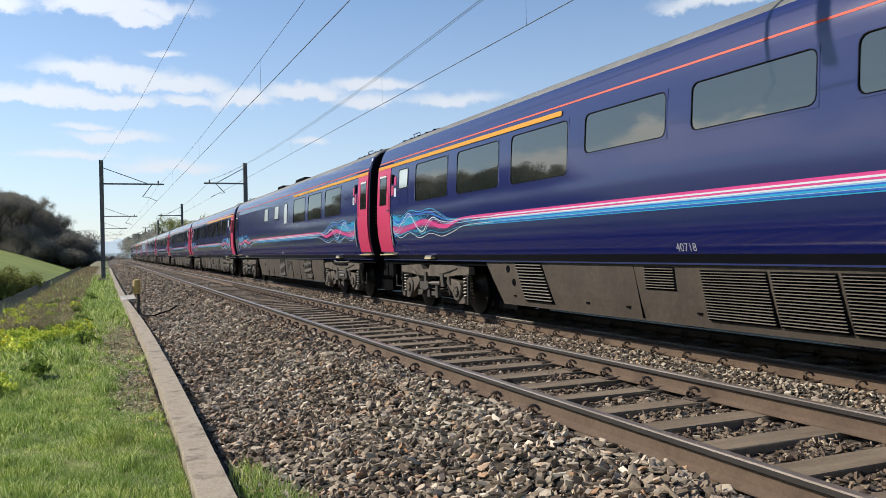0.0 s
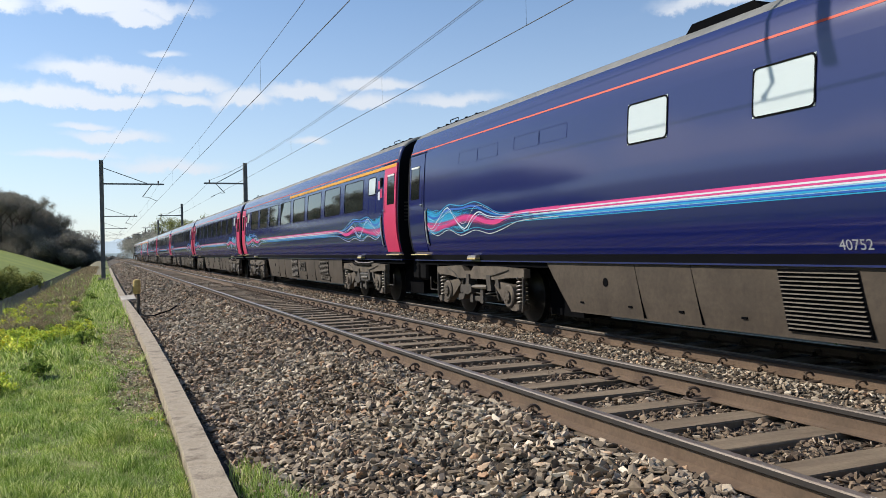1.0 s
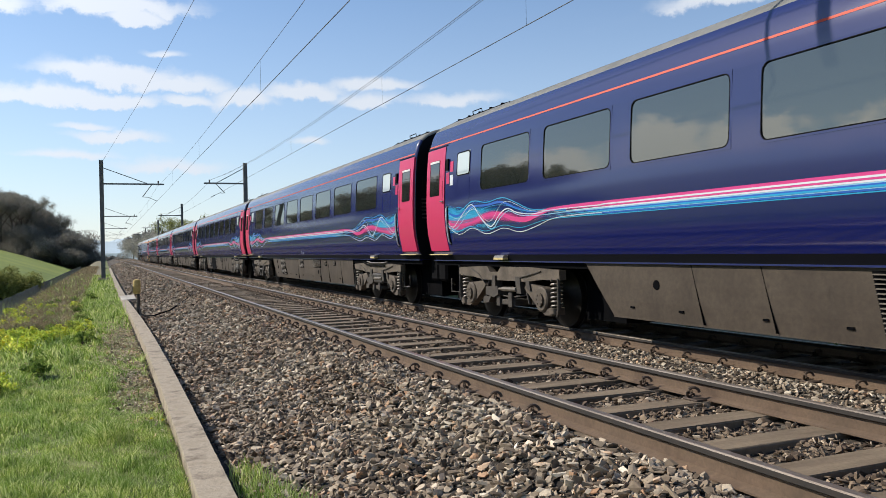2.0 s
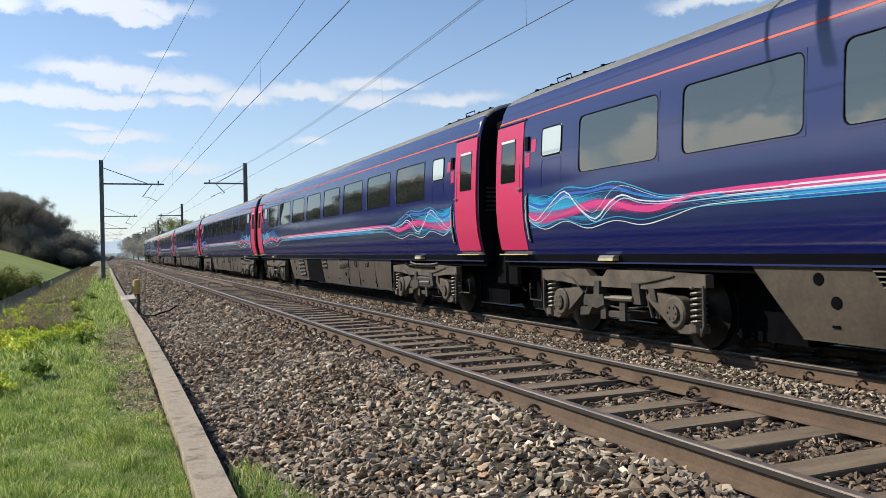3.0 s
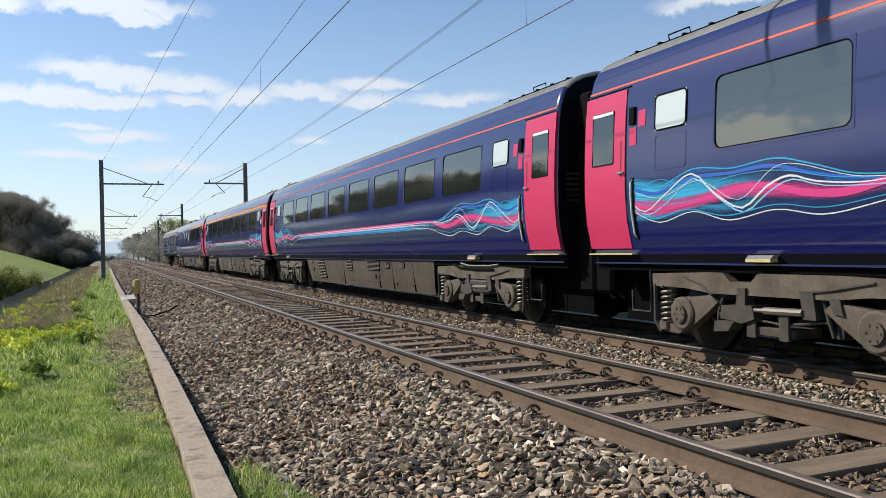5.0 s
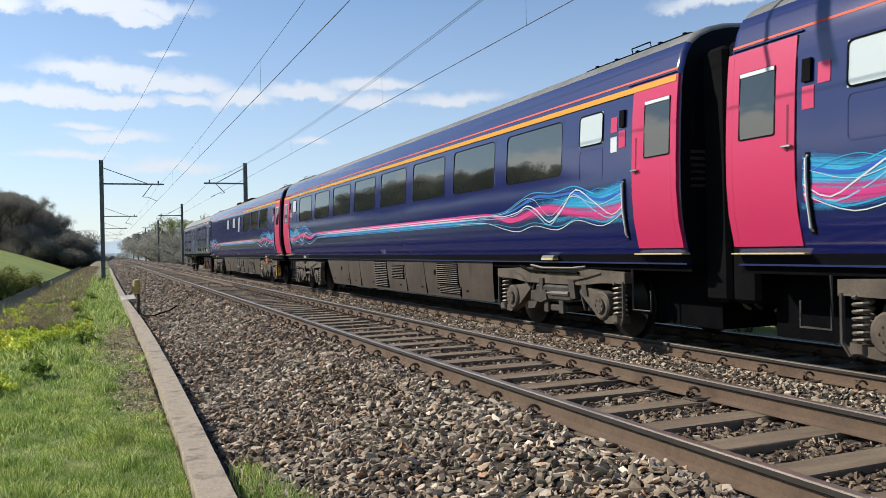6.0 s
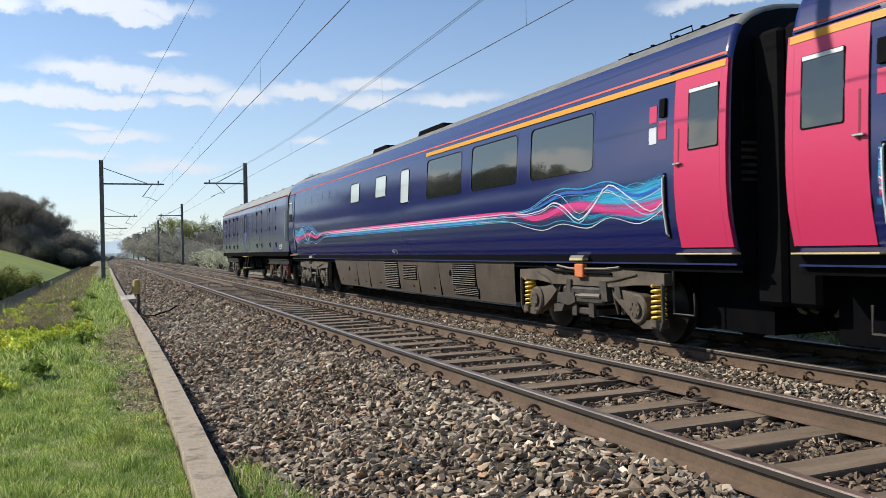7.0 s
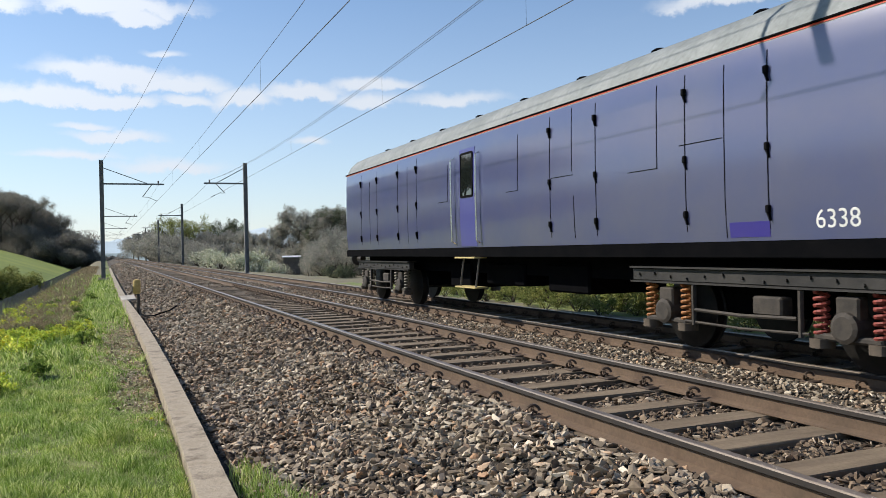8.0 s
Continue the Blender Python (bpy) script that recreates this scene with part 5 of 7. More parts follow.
def centre(k):
    return FIRST_GAP - 11.5 + 23.0 * k


FLEET = [
    build_coach("kitchen", "40718", centre(0), (2.6, 11.06), grilles="k"),
    build_coach("buffet", "40752", centre(1), (-11.06, -2.35), rear_red=False, grilles="b", letter="K"),
    build_coach("saloon", "", centre(2), (-11.06, 0.4), grilles="b"),
    build_coach("saloon", "42568", centre(3), None),
    build_coach("saloon", "", centre(4), None, open_bay=True),
    build_coach("saloon", "42196", centre(5), None),
    build_coach("saloon", "", centre(6), None),
    build_coach("saloon", "41102", centre(7), (-11.06, 11.06), grilles="b"),
    build_coach("buffet", "40716", centre(8), (-11.06, -2.35), rear_red=False, grilles="b", spring=M_SPRING_Y),
    build_van(),
]

# ---- track furniture: sleepers, clips, loose stone ----
def stone_look(nt, sh, out):
    g, o = nt.nodes.new("ShaderNodeNewGeometry"), nt.nodes.new("ShaderNodeObjectInfo")
    add = nt.nodes.new("ShaderNodeMath")
    add.operation = "ADD"
    nt.links.new(g.outputs["Random Per Island"], add.inputs[0])
    nt.links.new(o.outputs["Random"], add.inputs[1])
    fr = nt.nodes.new("ShaderNodeMath")
    fr.operation = "FRACT"
    nt.links.new(add.outputs[0], fr.inputs[0])
    c = ramp(nt, fr.outputs[0], (0.0, (0.075, 0.055, 0.036)), (0.25, (0.196, 0.155, 0.110)), (0.58, (0.36, 0.302, 0.225)), (0.84, (0.55, 0.485, 0.38)), (0.94, (0.41, 0.24, 0.13)), (1.0, (0.80, 0.735, 0.60)))
    n = noise_node(nt, 55, 4, 0.65, "World")
    c = blend(nt, 0.5, c, ramp(nt, n, (0.3, (0.55, 0.53, 0.5)), (0.7, (1.15, 1.12, 1.08))), "MULTIPLY")
    big = noise_node(nt, 0.55, 4, 0.6, "World")
    c = blend(nt, 0.7, c, ramp(nt, big, (0.32, (0.66, 0.53, 0.43)), (0.62, (1.05, 1.03, 1.0))), "MULTIPLY")
    nt.links.new(c, sh.inputs["Base Color"])
    setp(sh, Roughness=0.88)
    bump(nt, sh, n, 0.2, 0.002)


M_STONE = material("granite stone", stone_look)


def crib_look(nt, sh, out):
    """Older stone between the rails, browned by rust and brake dust."""
    g = nt.nodes.new("ShaderNodeNewGeometry")
    c = ramp(nt, g.outputs["Random Per Island"], (0.0, (0.055, 0.036, 0.023)), (0.4, (0.135, 0.094, 0.060)), (0.8, (0.25, 0.185, 0.124)), (1.0, (0.46, 0.38, 0.28)))
    n = noise_node(nt, 50, 4, 0.65, "World")
    c = blend(nt, 0.5, c, ramp(nt, n, (0.3, (0.55, 0.53, 0.5)), (0.7, (1.15, 1.12, 1.08))), "MULTIPLY")
    nt.links.new(c, sh.inputs["Base Color"])
    setp(sh, Roughness=0.9)
    bump(nt, sh, n, 0.2, 0.002)


M_STONE_CRIB = material("rusty crib stone", crib_look)
rs = np.random.RandomState(5)


def hull_stone(k):
    """A broken, angular lump of about unit size: a skewed block with corners struck off."""
    r = np.random.RandomState(100 + k)
    bm = bmesh.new()
    size = np.array([r.uniform(0.5, 0.78), r.uniform(0.32, 0.55), r.uniform(0.11, 0.22)])
    for i in range(8):
        p = np.array([(i & 1) * 2 - 1, (i >> 1 & 1) * 2 - 1, (i >> 2 & 1) * 2 - 1]) * r.uniform(0.3, 1.0, 3)
        bm.verts.new(p * size)
    for _ in range(4):
        d = r.normal(size=3)
        bm.verts.new(d / np.linalg.norm(d) * size * 1.05)
    bmesh.ops.convex_hull(bm, input=bm.verts[:])
    bmesh.ops.delete(bm, geom=[v for v in bm.verts if not v.link_faces], context="VERTS")
    bmesh.ops.triangulate(bm, faces=bm.faces[:])
    bm.verts.index_update()
    v = np.array([v.co[:] for v in bm.verts])
    f = np.array([[w.index for w in q.verts] for q in bm.faces])
    bm.free()
    return v, f


STONES = [hull_stone(k) for k in range(14)]


def turn_matrix(r):
    q = r.normal(size=4) * np.array([1, 0.45, 0.45, 1])
    q /= np.linalg.norm(q)
    a, b, c, d = q
    return np.array([[a*a+b*b-c*c-d*d, 2*(b*c-a*d), 2*(b*d+a*c)], [2*(b*c+a*d), a*a-b*b+c*c-d*d, 2*(c*d-a*b)], [2*(b*d-a*c), 2*(c*d+a*b), a*a-b*b-c*c+d*d]])


def scatter_spots(x0, x1, y0, y1, per_m2, skip=None):
    n = int((x1 - x0) * (y1 - y0) * per_m2)
    x, y = rs.uniform(x0, x1, n), rs.uniform(y0, y1, n)
    keep = np.ones(n, bool) if skip is None else ~skip(x, y)
    return np.stack([x[keep], y[keep]], -1)


def over_sleeper(x, y):
    k = (y - SLEEPER_Y) / SLEEPER_PITCH
    near = np.abs(k - np.round(k)) * SLEEPER_PITCH < 0.125
    return near & (rs.uniform(size=len(x)) < 0.93)


spots = [scatter_spots(0.93, 2.98, -5, 2.6, 330), scatter_spots(3.17, 4.49, -5, 2.2, 250, over_sleeper), scatter_spots(4.67, 6.68, -5, 4, 200), scatter_spots(6.86, 8.16, -5, 4, 150, over_sleeper), scatter_spots(8.4, 9.6, -5, 5, 120), scatter_spots(0.93, 2.98, 2.6, 10, 1000), scatter_spots(0.93, 2.98, 10, 18, 640), scatter_spots(0.93, 2.98, 18, 30, 330), scatter_spots(0.93, 2.98, 30, 70, 120), scatter_spots(0.93, 2.98, 70, 150, 36), scatter_spots(4.67, 6.68, 60, 120, 30),
         scatter_spots(3.17, 4.49, 2.2, 14, 600, over_sleeper), scatter_spots(3.17, 4.49, 14, 26, 250, over_sleeper), scatter_spots(3.17, 4.49, 26, 45, 110, over_sleeper),
         scatter_spots(4.67, 6.68, 4.0, 14, 640), scatter_spots(4.67, 6.68, 14, 30, 290), scatter_spots(4.67, 6.68, 30, 60, 100),
         scatter_spots(6.86, 8.16, 4.0, 26, 170, over_sleeper), scatter_spots(8.4, 9.6, 5, 30, 120)]
spots = np.concatenate(spots)
zs = ballast_z(spots[:, 0], spots[:, 1])
sizes = (0.026 + 0.058 * rs.uniform(0, 1, len(spots)) ** 1.7) * (1 + 0.25 * (spots[:, 1] > 18) + 0.3 * (spots[:, 1] > 30) + 0.8 * (spots[:, 1] > 70))
sizes = sizes * np.where(spots[:, 0] > 3.1, 0.82, 1.0)
# a spill of stone on the grass side of the trough
def patch(cx, cy, sx, sy, n):
    q = np.stack([rs.normal(cx, sx, n), rs.normal(cy, sy, n)], -1)
    return q[q[:, 0] < 0.56]


spill = np.concatenate([patch(0.44, 11.0, 0.15, 1.0, 420), patch(0.28, 17.2, 0.24, 2.0, 800), patch(0.45, 25, 0.12, 6, 400), patch(0.40, 12, 0.15, 0.6, 120)])
spots = np.concatenate([spots, spill])
zs = np.concatenate([zs, ground_z(spill[:, 0], spill[:, 1])])
sizes = np.concatenate([sizes, rs.uniform(0.03, 0.055, len(spill))])
order = np.argsort(np.hypot(spots[:, 0] - 2.3, (spots[:, 1] - 5.2) * 0.8))
NEAR_STONES = order[:300]
in_crib = (spots[:, 0] > 3.1) & (spots[:, 0] < 4.55) | (spots[:, 0] > 6.8) & (spots[:, 0] < 8.2)
for words, mat, pick in (("angular grey-brown ballast stones", M_STONE, ~in_crib), ("rusty brown stones between the rails", M_STONE_CRIB, in_crib)):
    vv, ff, base = [], [], 0
    for i in order[300:][pick[order[300:]]]:
        v, f = STONES[i % 14]
        p = v @ turn_matrix(rs).T * sizes[i] * np.array([1, 1, 0.85])
        vv.append(p + [spots[i, 0], spots[i, 1], zs[i] + sizes[i] * rs.uniform(0.05, 0.42)])
        ff.append(f + base)
        base += len(v)
    loose = part("loose_stone", raw_mesh("loose_stone", np.concatenate(vv), np.concatenate(ff), mat), None, bed, words)
    loose["kind"] = "stuff"
stone_meshes = [raw_mesh("stone", v, f, M_STONE) for v, f in STONES]
for i in NEAR_STONES:
    s = sizes[i] * 1.05
    r = Matrix.Rotation(rs.uniform(0, 6.28), 4, Vector(rs.normal(size=3)).normalized())
    part("stone", stone_meshes[i % 14], None, bed, m=Matrix.Translation((spots[i, 0], spots[i, 1], zs[i] + s * 0.25)) @ r @ Matrix.Scale(s, 4))


def sleeper_mesh(seed):
    r = random.Random(seed)
    bm = bmesh.new()
    box(bm, -1.3, 1.3, -0.125, 0.125, -0.29, -0.162, 0.012)
    for v in bm.verts:
        v.co.z += r.uniform(-0.006, 0.006)
        v.co.y += r.uniform(-0.006, 0.006)
    return mesh_of(bm, "sleeper", M_SLEEPER)


def clip_mesh():
    """A sprung steel rail clip: a coiled loop over its baseplate, its toe on the rail foot."""
    bm = bmesh.new()
    box(bm, -0.12, 0.02, -0.09, 0.09, -0.168, -0.145, 0.005)
    pts = [(-0.082 + 0.042 * math.cos(a), -0.03 + 0.010 * k, -0.098 + 0.042 * math.sin(a)) for k, a in enumerate([i * math.tau / 10 for i in range(12)])]
    tube(bm, pts + [(-0.045, 0.085, -0.12), (-0.005, 0.075, -0.135)], 0.012, 6)
    return mesh_of(bm, "rail_clip", M_CLIP, 50)


SLEEPERS = [sleeper_mesh(k) for k in range(6)]
CLIP = clip_mesh()
for t, (cx, low, first, last) in enumerate(((TRACK1, 0.0, -26, 150), (TRACK2, LOW, -26, 140))):
    for k in range(first, last):
        y = SLEEPER_Y + k * SLEEPER_PITCH + (0.21 if t else 0.0)
        s = part("sleeper", SLEEPERS[k % 6], None, bed, m=pose(cx, y, low))
        if -8 <= k < 34:
            for rx in (-GAUGE / 2, GAUGE / 2):
                part("rail_clip", CLIP, None, s, m=pose(rx - 0.055, 0, 0))
                part("rail_clip", CLIP, None, s, m=pose(rx + 0.055, 0, 0, 0, 0, 180))
far_bm = bmesh.new()
for cx, low in ((TRACK1, 0.0), (TRACK2, LOW)):
    for k in range(150, 420):
        y = SLEEPER_Y + k * SLEEPER_PITCH
        box(far_bm, cx - 1.3, cx + 1.3, y - 0.12, y + 0.12, low - 0.29, low - 0.162)
far_s = part("far_sleeper", far_bm, M_SLEEPER, bed)
far_s["kind"] = "stuff"

# ---- cable trough ----
M_CONCRETE = mottled("weathered concrete", (0.17, 0.132, 0.092), (0.40, 0.335, 0.25), 4.5, 0.92, 0, 0.9, 0.008, 38, c3=(0.31, 0.25, 0.175))
TROUGH_TOP = -0.50


def trough_x(y):
    """Centre line of the trough, which wanders a little."""
    return float(np.interp(y, (-6, 5.5, 8, 12, 17, 21.5, 30, 45, 70, 120, 300), (0.60, 0.665, 0.70, 0.74, 0.755, 0.74, 0.64, 0.60, 0.58, 0.6, 0.7)))


trough = tagged(new("cable_trough"), "low weathered concrete cable trough with lids beside the ballast", "cable trough")
rt = random.Random(8)
y = -6.0
while y < 110:
    ln = 0.98 if y < 40 else 2.9
    m = (trough_x(y) + trough_x(y + ln)) / 2
    a = math.degrees(math.atan2(trough_x(y) - trough_x(y + ln), ln))
    wdt = 0.119 + 0.003 * rt.random()
    bm = bmesh.new()
    box(bm, -wdt, wdt, -ln / 2 + 0.0006, ln / 2 - 0.0006, -0.05, 0.0, 0.0015)
    part("trough_lid", bm, M_CONCRETE, trough, m=pose(m + rt.uniform(-0.002, 0.002), y + ln / 2, TROUGH_TOP + rt.uniform(-0.001, 0.001), rt.uniform(-0.03, 0.03), rt.uniform(-0.1, 0.1), a))
    bm = bmesh.new()
    box(bm, -wdt + 0.006, wdt - 0.006, -ln / 2, ln / 2, -0.26, -0.052)
    part("trough_body", bm, M_CONCRETE, trough, m=pose(m, y + ln / 2, TROUGH_TOP, 0, 0, a))
    y += ln

# ---- marker post by the trough ----
M_POST = mottled("faded yellow paint", (0.46, 0.31, 0.09), (0.62, 0.46, 0.18), 5, 0.8, 0, 0.3)
M_SLABPALE = mottled("pale fresh concrete", (0.42, 0.38, 0.32), (0.58, 0.54, 0.47), 4, 0.9, 0, 0.5)
post = tagged(new("marker_post"), "short faded yellow post with a cable beside the trough", "post")
post.matrix_basis = pose(0.86, 25.4, -0.64)
bm = bmesh.new()
tube(bm, [(0.05, 0.0, -0.05), (0.03, 0.0, 0.22), (0.045, 0.0, 0.45), (0.03, 0.0, 0.72)], [0.055, 0.05, 0.045, 0.045], 8)
part("shaft", bm, M_DARKSTEEL, post)
bm = bmesh.new()
tube(bm, [(0, 0, 0.62), (0, 0, 0.66), (0, 0, 0.98), (0, 0, 1.03), (0, 0, 1.05)], [0.08, 0.105, 0.11, 0.09, 0.03], 12)
part("cap", bm, M_POST, post, "faded yellow rounded cap", smooth=40)
bm = bmesh.new()
box(bm, -0.16, -0.10, -0.05, 0.05, 0.70, 0.86, 0.01)
part("side_plate", bm, M_CONCRETE, post, "pale flat plate")
bm = bmesh.new()
box(bm, -0.24, 0.24, -0.30, 0.30, -0.03, 0.03, 0.006)
tagged(part("loose_slab", bm, M_SLABPALE, m=pose(0.76, 31.5, -0.44, 12, -4, 6)), "pale broken concrete slab leaning by the cable trough", "slab")
cable = tagged(new("ground_cable"), "dark cable lying across the ballast", "cable")
bm = bmesh.new()
tube(bm, [(0.90, 25.2, -0.40), (0.92, 24.2, -0.53), (0.98, 23.2, -0.53), (1.2, 22.6, -0.48), (1.6, 23.0, -0.40), (2.2, 24.9, -0.22), (2.5, 26.0, -0.13)], 0.02, 6)
part("cable_run", bm, M_RUBBER, cable)

# ---- overhead line ----
M_GALV = mottled("dull galvanised steel", (0.13, 0.135, 0.14), (0.21, 0.215, 0.22), 2.0, 0.75, 0.15, 0.2)
M_WIRE = plain("weathered copper wire", (0.05, 0.048, 0.045), 0.6, 0.3)
M_INSUL = plain("brown insulator", (0.10, 0.05, 0.035), 0.3)
MAST_GROUP = "masts of the overhead line"


def build_mast(x, y, base, top, reach, wire_z, span_h=7.05, stick=None, bar=None):
    """An H-section mast with a cantilever towards the track; reach is signed."""
    root = tagged(new("catenary_mast"), "grey steel catenary mast with a cantilever arm over the track", "catenary mast", MAST_GROUP)
    root.matrix_basis = pose(x, y, base)
    h = top - base
    bm = bmesh.new()
    for s in (-1, 1):
        box(bm, s * 0.13 - 0.012, s * 0.13 + 0.012, -0.13, 0.13, 0.0, h)
    box(bm, -0.125, 0.125, -0.012, 0.012, 0.0, h)
    part("column", bm, M_GALV, root)
    bm = bmesh.new()
    box(bm, -0.38, 0.38, -0.38, 0.38, -0.5, 0.14, 0.03)
    part("footing", bm, M_CONCRETE, root, "concrete footing")
    d = 1 if reach > 0 else -1
    az = span_h - 0.75 - base
    bm = bmesh.new()
    box(bm, *sorted((d * 0.1, reach + d * 0.5)), -0.05, 0.05, az - 0.055, az + 0.055)
    part("arm", bm, M_GALV, root)
    bm = bmesh.new()
    tube(bm, [(d * 0.1, 0, az + 1.15), (reach * 0.82, 0, az + 0.05)], 0.03, 6)
    part("tie_rod", bm, M_GALV, root)
    bm = bmesh.new()
    tube(bm, [(reach + d * 0.1, 0, az + 0.02), (reach + d * 0.1, 0, az + 0.25)], 0.05, 8)
    part("insulator", bm, M_INSUL, root)
    bm = bmesh.new()
    cz = wire_z - base
    if bar:
        tube(bm, [(x, 0, z) for x, z in bar], 0.028, 6)
        part("registration_arm", bm, M_GALV, root)
        bm = bmesh.new()
        tube(bm, [(x, 0, z) for x, z in stick], 0.075, 8)
        part("long_insulator", bm, M_INSUL, root)
        return root
    tube(bm, [(reach - d * 0.35, 0, az - 0.03), (reach - d * 1.0, 0.1, cz + 0.35)], 0.03, 6)
    tube(bm, [(reach - d * 1.0, 0.1, cz + 0.35), (reach - d * 0.6, 0.12, cz + 0.33), (reach, 0.15, cz + 0.05)], 0.02, 6)
    part("registration_arm", bm, M_GALV, root)
    return root


WIRE1, WIRE2 = (3.59, 5.02), (7.32, 5.25)
for yy in (62.5, 114.5, 166.5, 218.5, 270.5):
    build_mast(-0.1, yy, -0.6, 8.0 - (0.15 if yy > 100 else 0), 3.75, WIRE1[1])
for yy in (61.0, 112.5, 164.0, 216.0, 268.0):
    build_mast(9.82 - (0.15 if yy > 100 else 0), yy, -0.8, 7.85, -2.5, WIRE2[1])
# mast behind the train, whose long arm spans both tracks
build_mast(9.9, 7.9, -0.8, 7.9, -2.5, WIRE2[1])
long_mast = build_mast(9.95, 8.25, -0.8, 8.3, -6.65, 0, 7.75, ((-6.85, 7.72), (-7.35, 6.98)), ((-5.35, 7.75), (-6.5, 6.14), (-6.36, 5.85)))


def build_wire(xz, yspans, sag, hang, droppers, second=False):
    """Catenary over a level contact wire, with droppers; one line of wire."""
    x, z = xz
    root = tagged(new("overhead_wire"), "thin dark overhead contact wire hung from a catenary", "overhead wire", "overhead wires")
    bm = bmesh.new()
    tube(bm, [(x, yspans[0], z), (x, 60, z), (x, yspans[-1], z)], 0.0085, 5)
    part("contact_wire", bm, M_WIRE, root)
    bm = bmesh.new()
    pts = []
    for a, b in zip(yspans, yspans[1:]):
        for k in range(12):
            u = k / 12
            pts.append((x, a + (b - a) * u, z + hang - sag * 4 * u * (1 - u)))
    tube(bm, pts + [(x, yspans[-1], z + hang)], 0.0062, 5)
    part("catenary_wire", bm, M_WIRE, root)
    for y in droppers:
        a, b = [(a, b) for a, b in zip(yspans, yspans[1:]) if a <= y < b][0]
        u = (y - a) / (b - a)
        bm = bmesh.new()
        tube(bm, [(x, y, z), (x, y, z + hang - sag * 4 * u * (1 - u))], 0.003, 4)
        part("dropper", bm, M_WIRE, root)
    if second:
        bm = bmesh.new()
        tube(bm, [(p[0] + 0.03, p[1], p[2] - 0.05 * math.sin(math.pi * min(1, max(0, (p[1] - 8) / 50)))) for p in pts], 0.005, 5)
        part("auxiliary_wire", bm, M_WIRE, root)


build_wire(WIRE1, (-44, 8.2, 61.5, 113.5, 165.5, 217.5, 400), 0.30, 1.0, (-20, -6, 19.7, 33.5, 47, 75, 90, 104))
build_wire(WIRE2, (-44, 8.0, 61, 112.5, 164, 216, 400), 0.60, 1.32, (-22, -8, 13.1, 21.5, 33.5, 46, 74, 88, 102), True)
root = tagged(new("return_wire"), "single thin high wire running from mast to mast", "overhead wire")
bm = bmesh.new()
tube(bm, [(3.6, -5, 7.5), (2.88, 8, 7.55), (1.4, 35, 7.35), (-0.1, 62.5, 7.75), (-0.1, 114, 7.7), (-0.1, 300, 7.7)], 0.0065, 5)
part("wire_run", bm, M_WIRE, root)

# ---- plants ----
def leaf_look(name, c1, c2, c3, trans=0.25):
    def b(nt, sh, out):
        g, o = nt.nodes.new("ShaderNodeNewGeometry"), nt.nodes.new("ShaderNodeObjectInfo")
        c = ramp(nt, g.outputs["Random Per Island"], (0.1, c1), (0.55, c2), (0.95, c3))
        c = blend(nt, 0.5, c, ramp(nt, o.outputs["Random"], (0.0, (0.7, 0.7, 0.7)), (1.0, (1.2, 1.2, 1.15))), "MULTIPLY")
        patch = noise_node(nt, 1.7, 5, 0.65, "World")
        c = blend(nt, 0.75, c, ramp(nt, patch, (0.36, (0.5, 0.62, 0.44)), (0.5, (0.98, 1.0, 0.88)), (0.63, (1.4, 1.24, 1.12))), "MULTIPLY")
        nt.links.new(c, sh.inputs["Base Color"])
        setp(sh, Roughness=0.75)
        sh.inputs["Specular IOR Level"].default_value = 0.08
        tl, mx = nt.nodes.new("ShaderNodeBsdfTranslucent"), nt.nodes.new("ShaderNodeMixShader")
        nt.links.new(c, tl.inputs[0])
        mx.inputs[0].default_value = trans
        nt.links.new(sh.outputs[0], mx.inputs[1])
        nt.links.new(tl.outputs[0], mx.inputs[2])
        nt.links.new(mx.outputs[0], out.inputs[0])
    return material(name, b)


M_BLADE = leaf_look("grass blade", (0.13, 0.205, 0.038), (0.32, 0.44, 0.115), (0.60, 0.64, 0.34), 0.45)
M_DRY = leaf_look("dead stalk", (0.20, 0.15, 0.095), (0.32, 0.26, 0.17), (0.46, 0.40, 0.28), 0.3)
M_LEAF_Y = leaf_look("yellow-green leaf", (0.32, 0.42, 0.06), (0.54, 0.62, 0.11), (0.74, 0.76, 0.20), 0.5)
M_LEAF = leaf_look("fresh leaf", (0.10, 0.16, 0.035), (0.18, 0.25, 0.06), (0.28, 0.34, 0.10), 0.4)
M_LEAF_SPRING = leaf_look("spring leaf", (0.15, 0.17, 0.055), (0.235, 0.255, 0.085), (0.32, 0.325, 0.13), 0.4)
M_LEAF_DARK = leaf_look("evergreen leaf", (0.085, 0.10, 0.075), (0.12, 0.135, 0.098), (0.155, 0.168, 0.12), 0.42)
M_TWIG = leaf_look("bare twig", (0.16, 0.150, 0.144), (0.215, 0.205, 0.197), (0.275, 0.262, 0.25), 0.45)
# grey bark, lightened further so that distance haze is in the colour
M_TWIG_GREY = leaf_look("hazy grey twig", (0.23, 0.226, 0.222), (0.305, 0.30, 0.292), (0.38, 0.372, 0.355), 0.5)
M_BLOSSOM = leaf_look("white blossom", (0.30, 0.33, 0.22), (0.55, 0.56, 0.48), (0.72, 0.72, 0.66), 0.3)
M_BARK = mottled("bark", (0.05, 0.04, 0.032), (0.10, 0.08, 0.06), 6, 0.95, 0, 0.5)


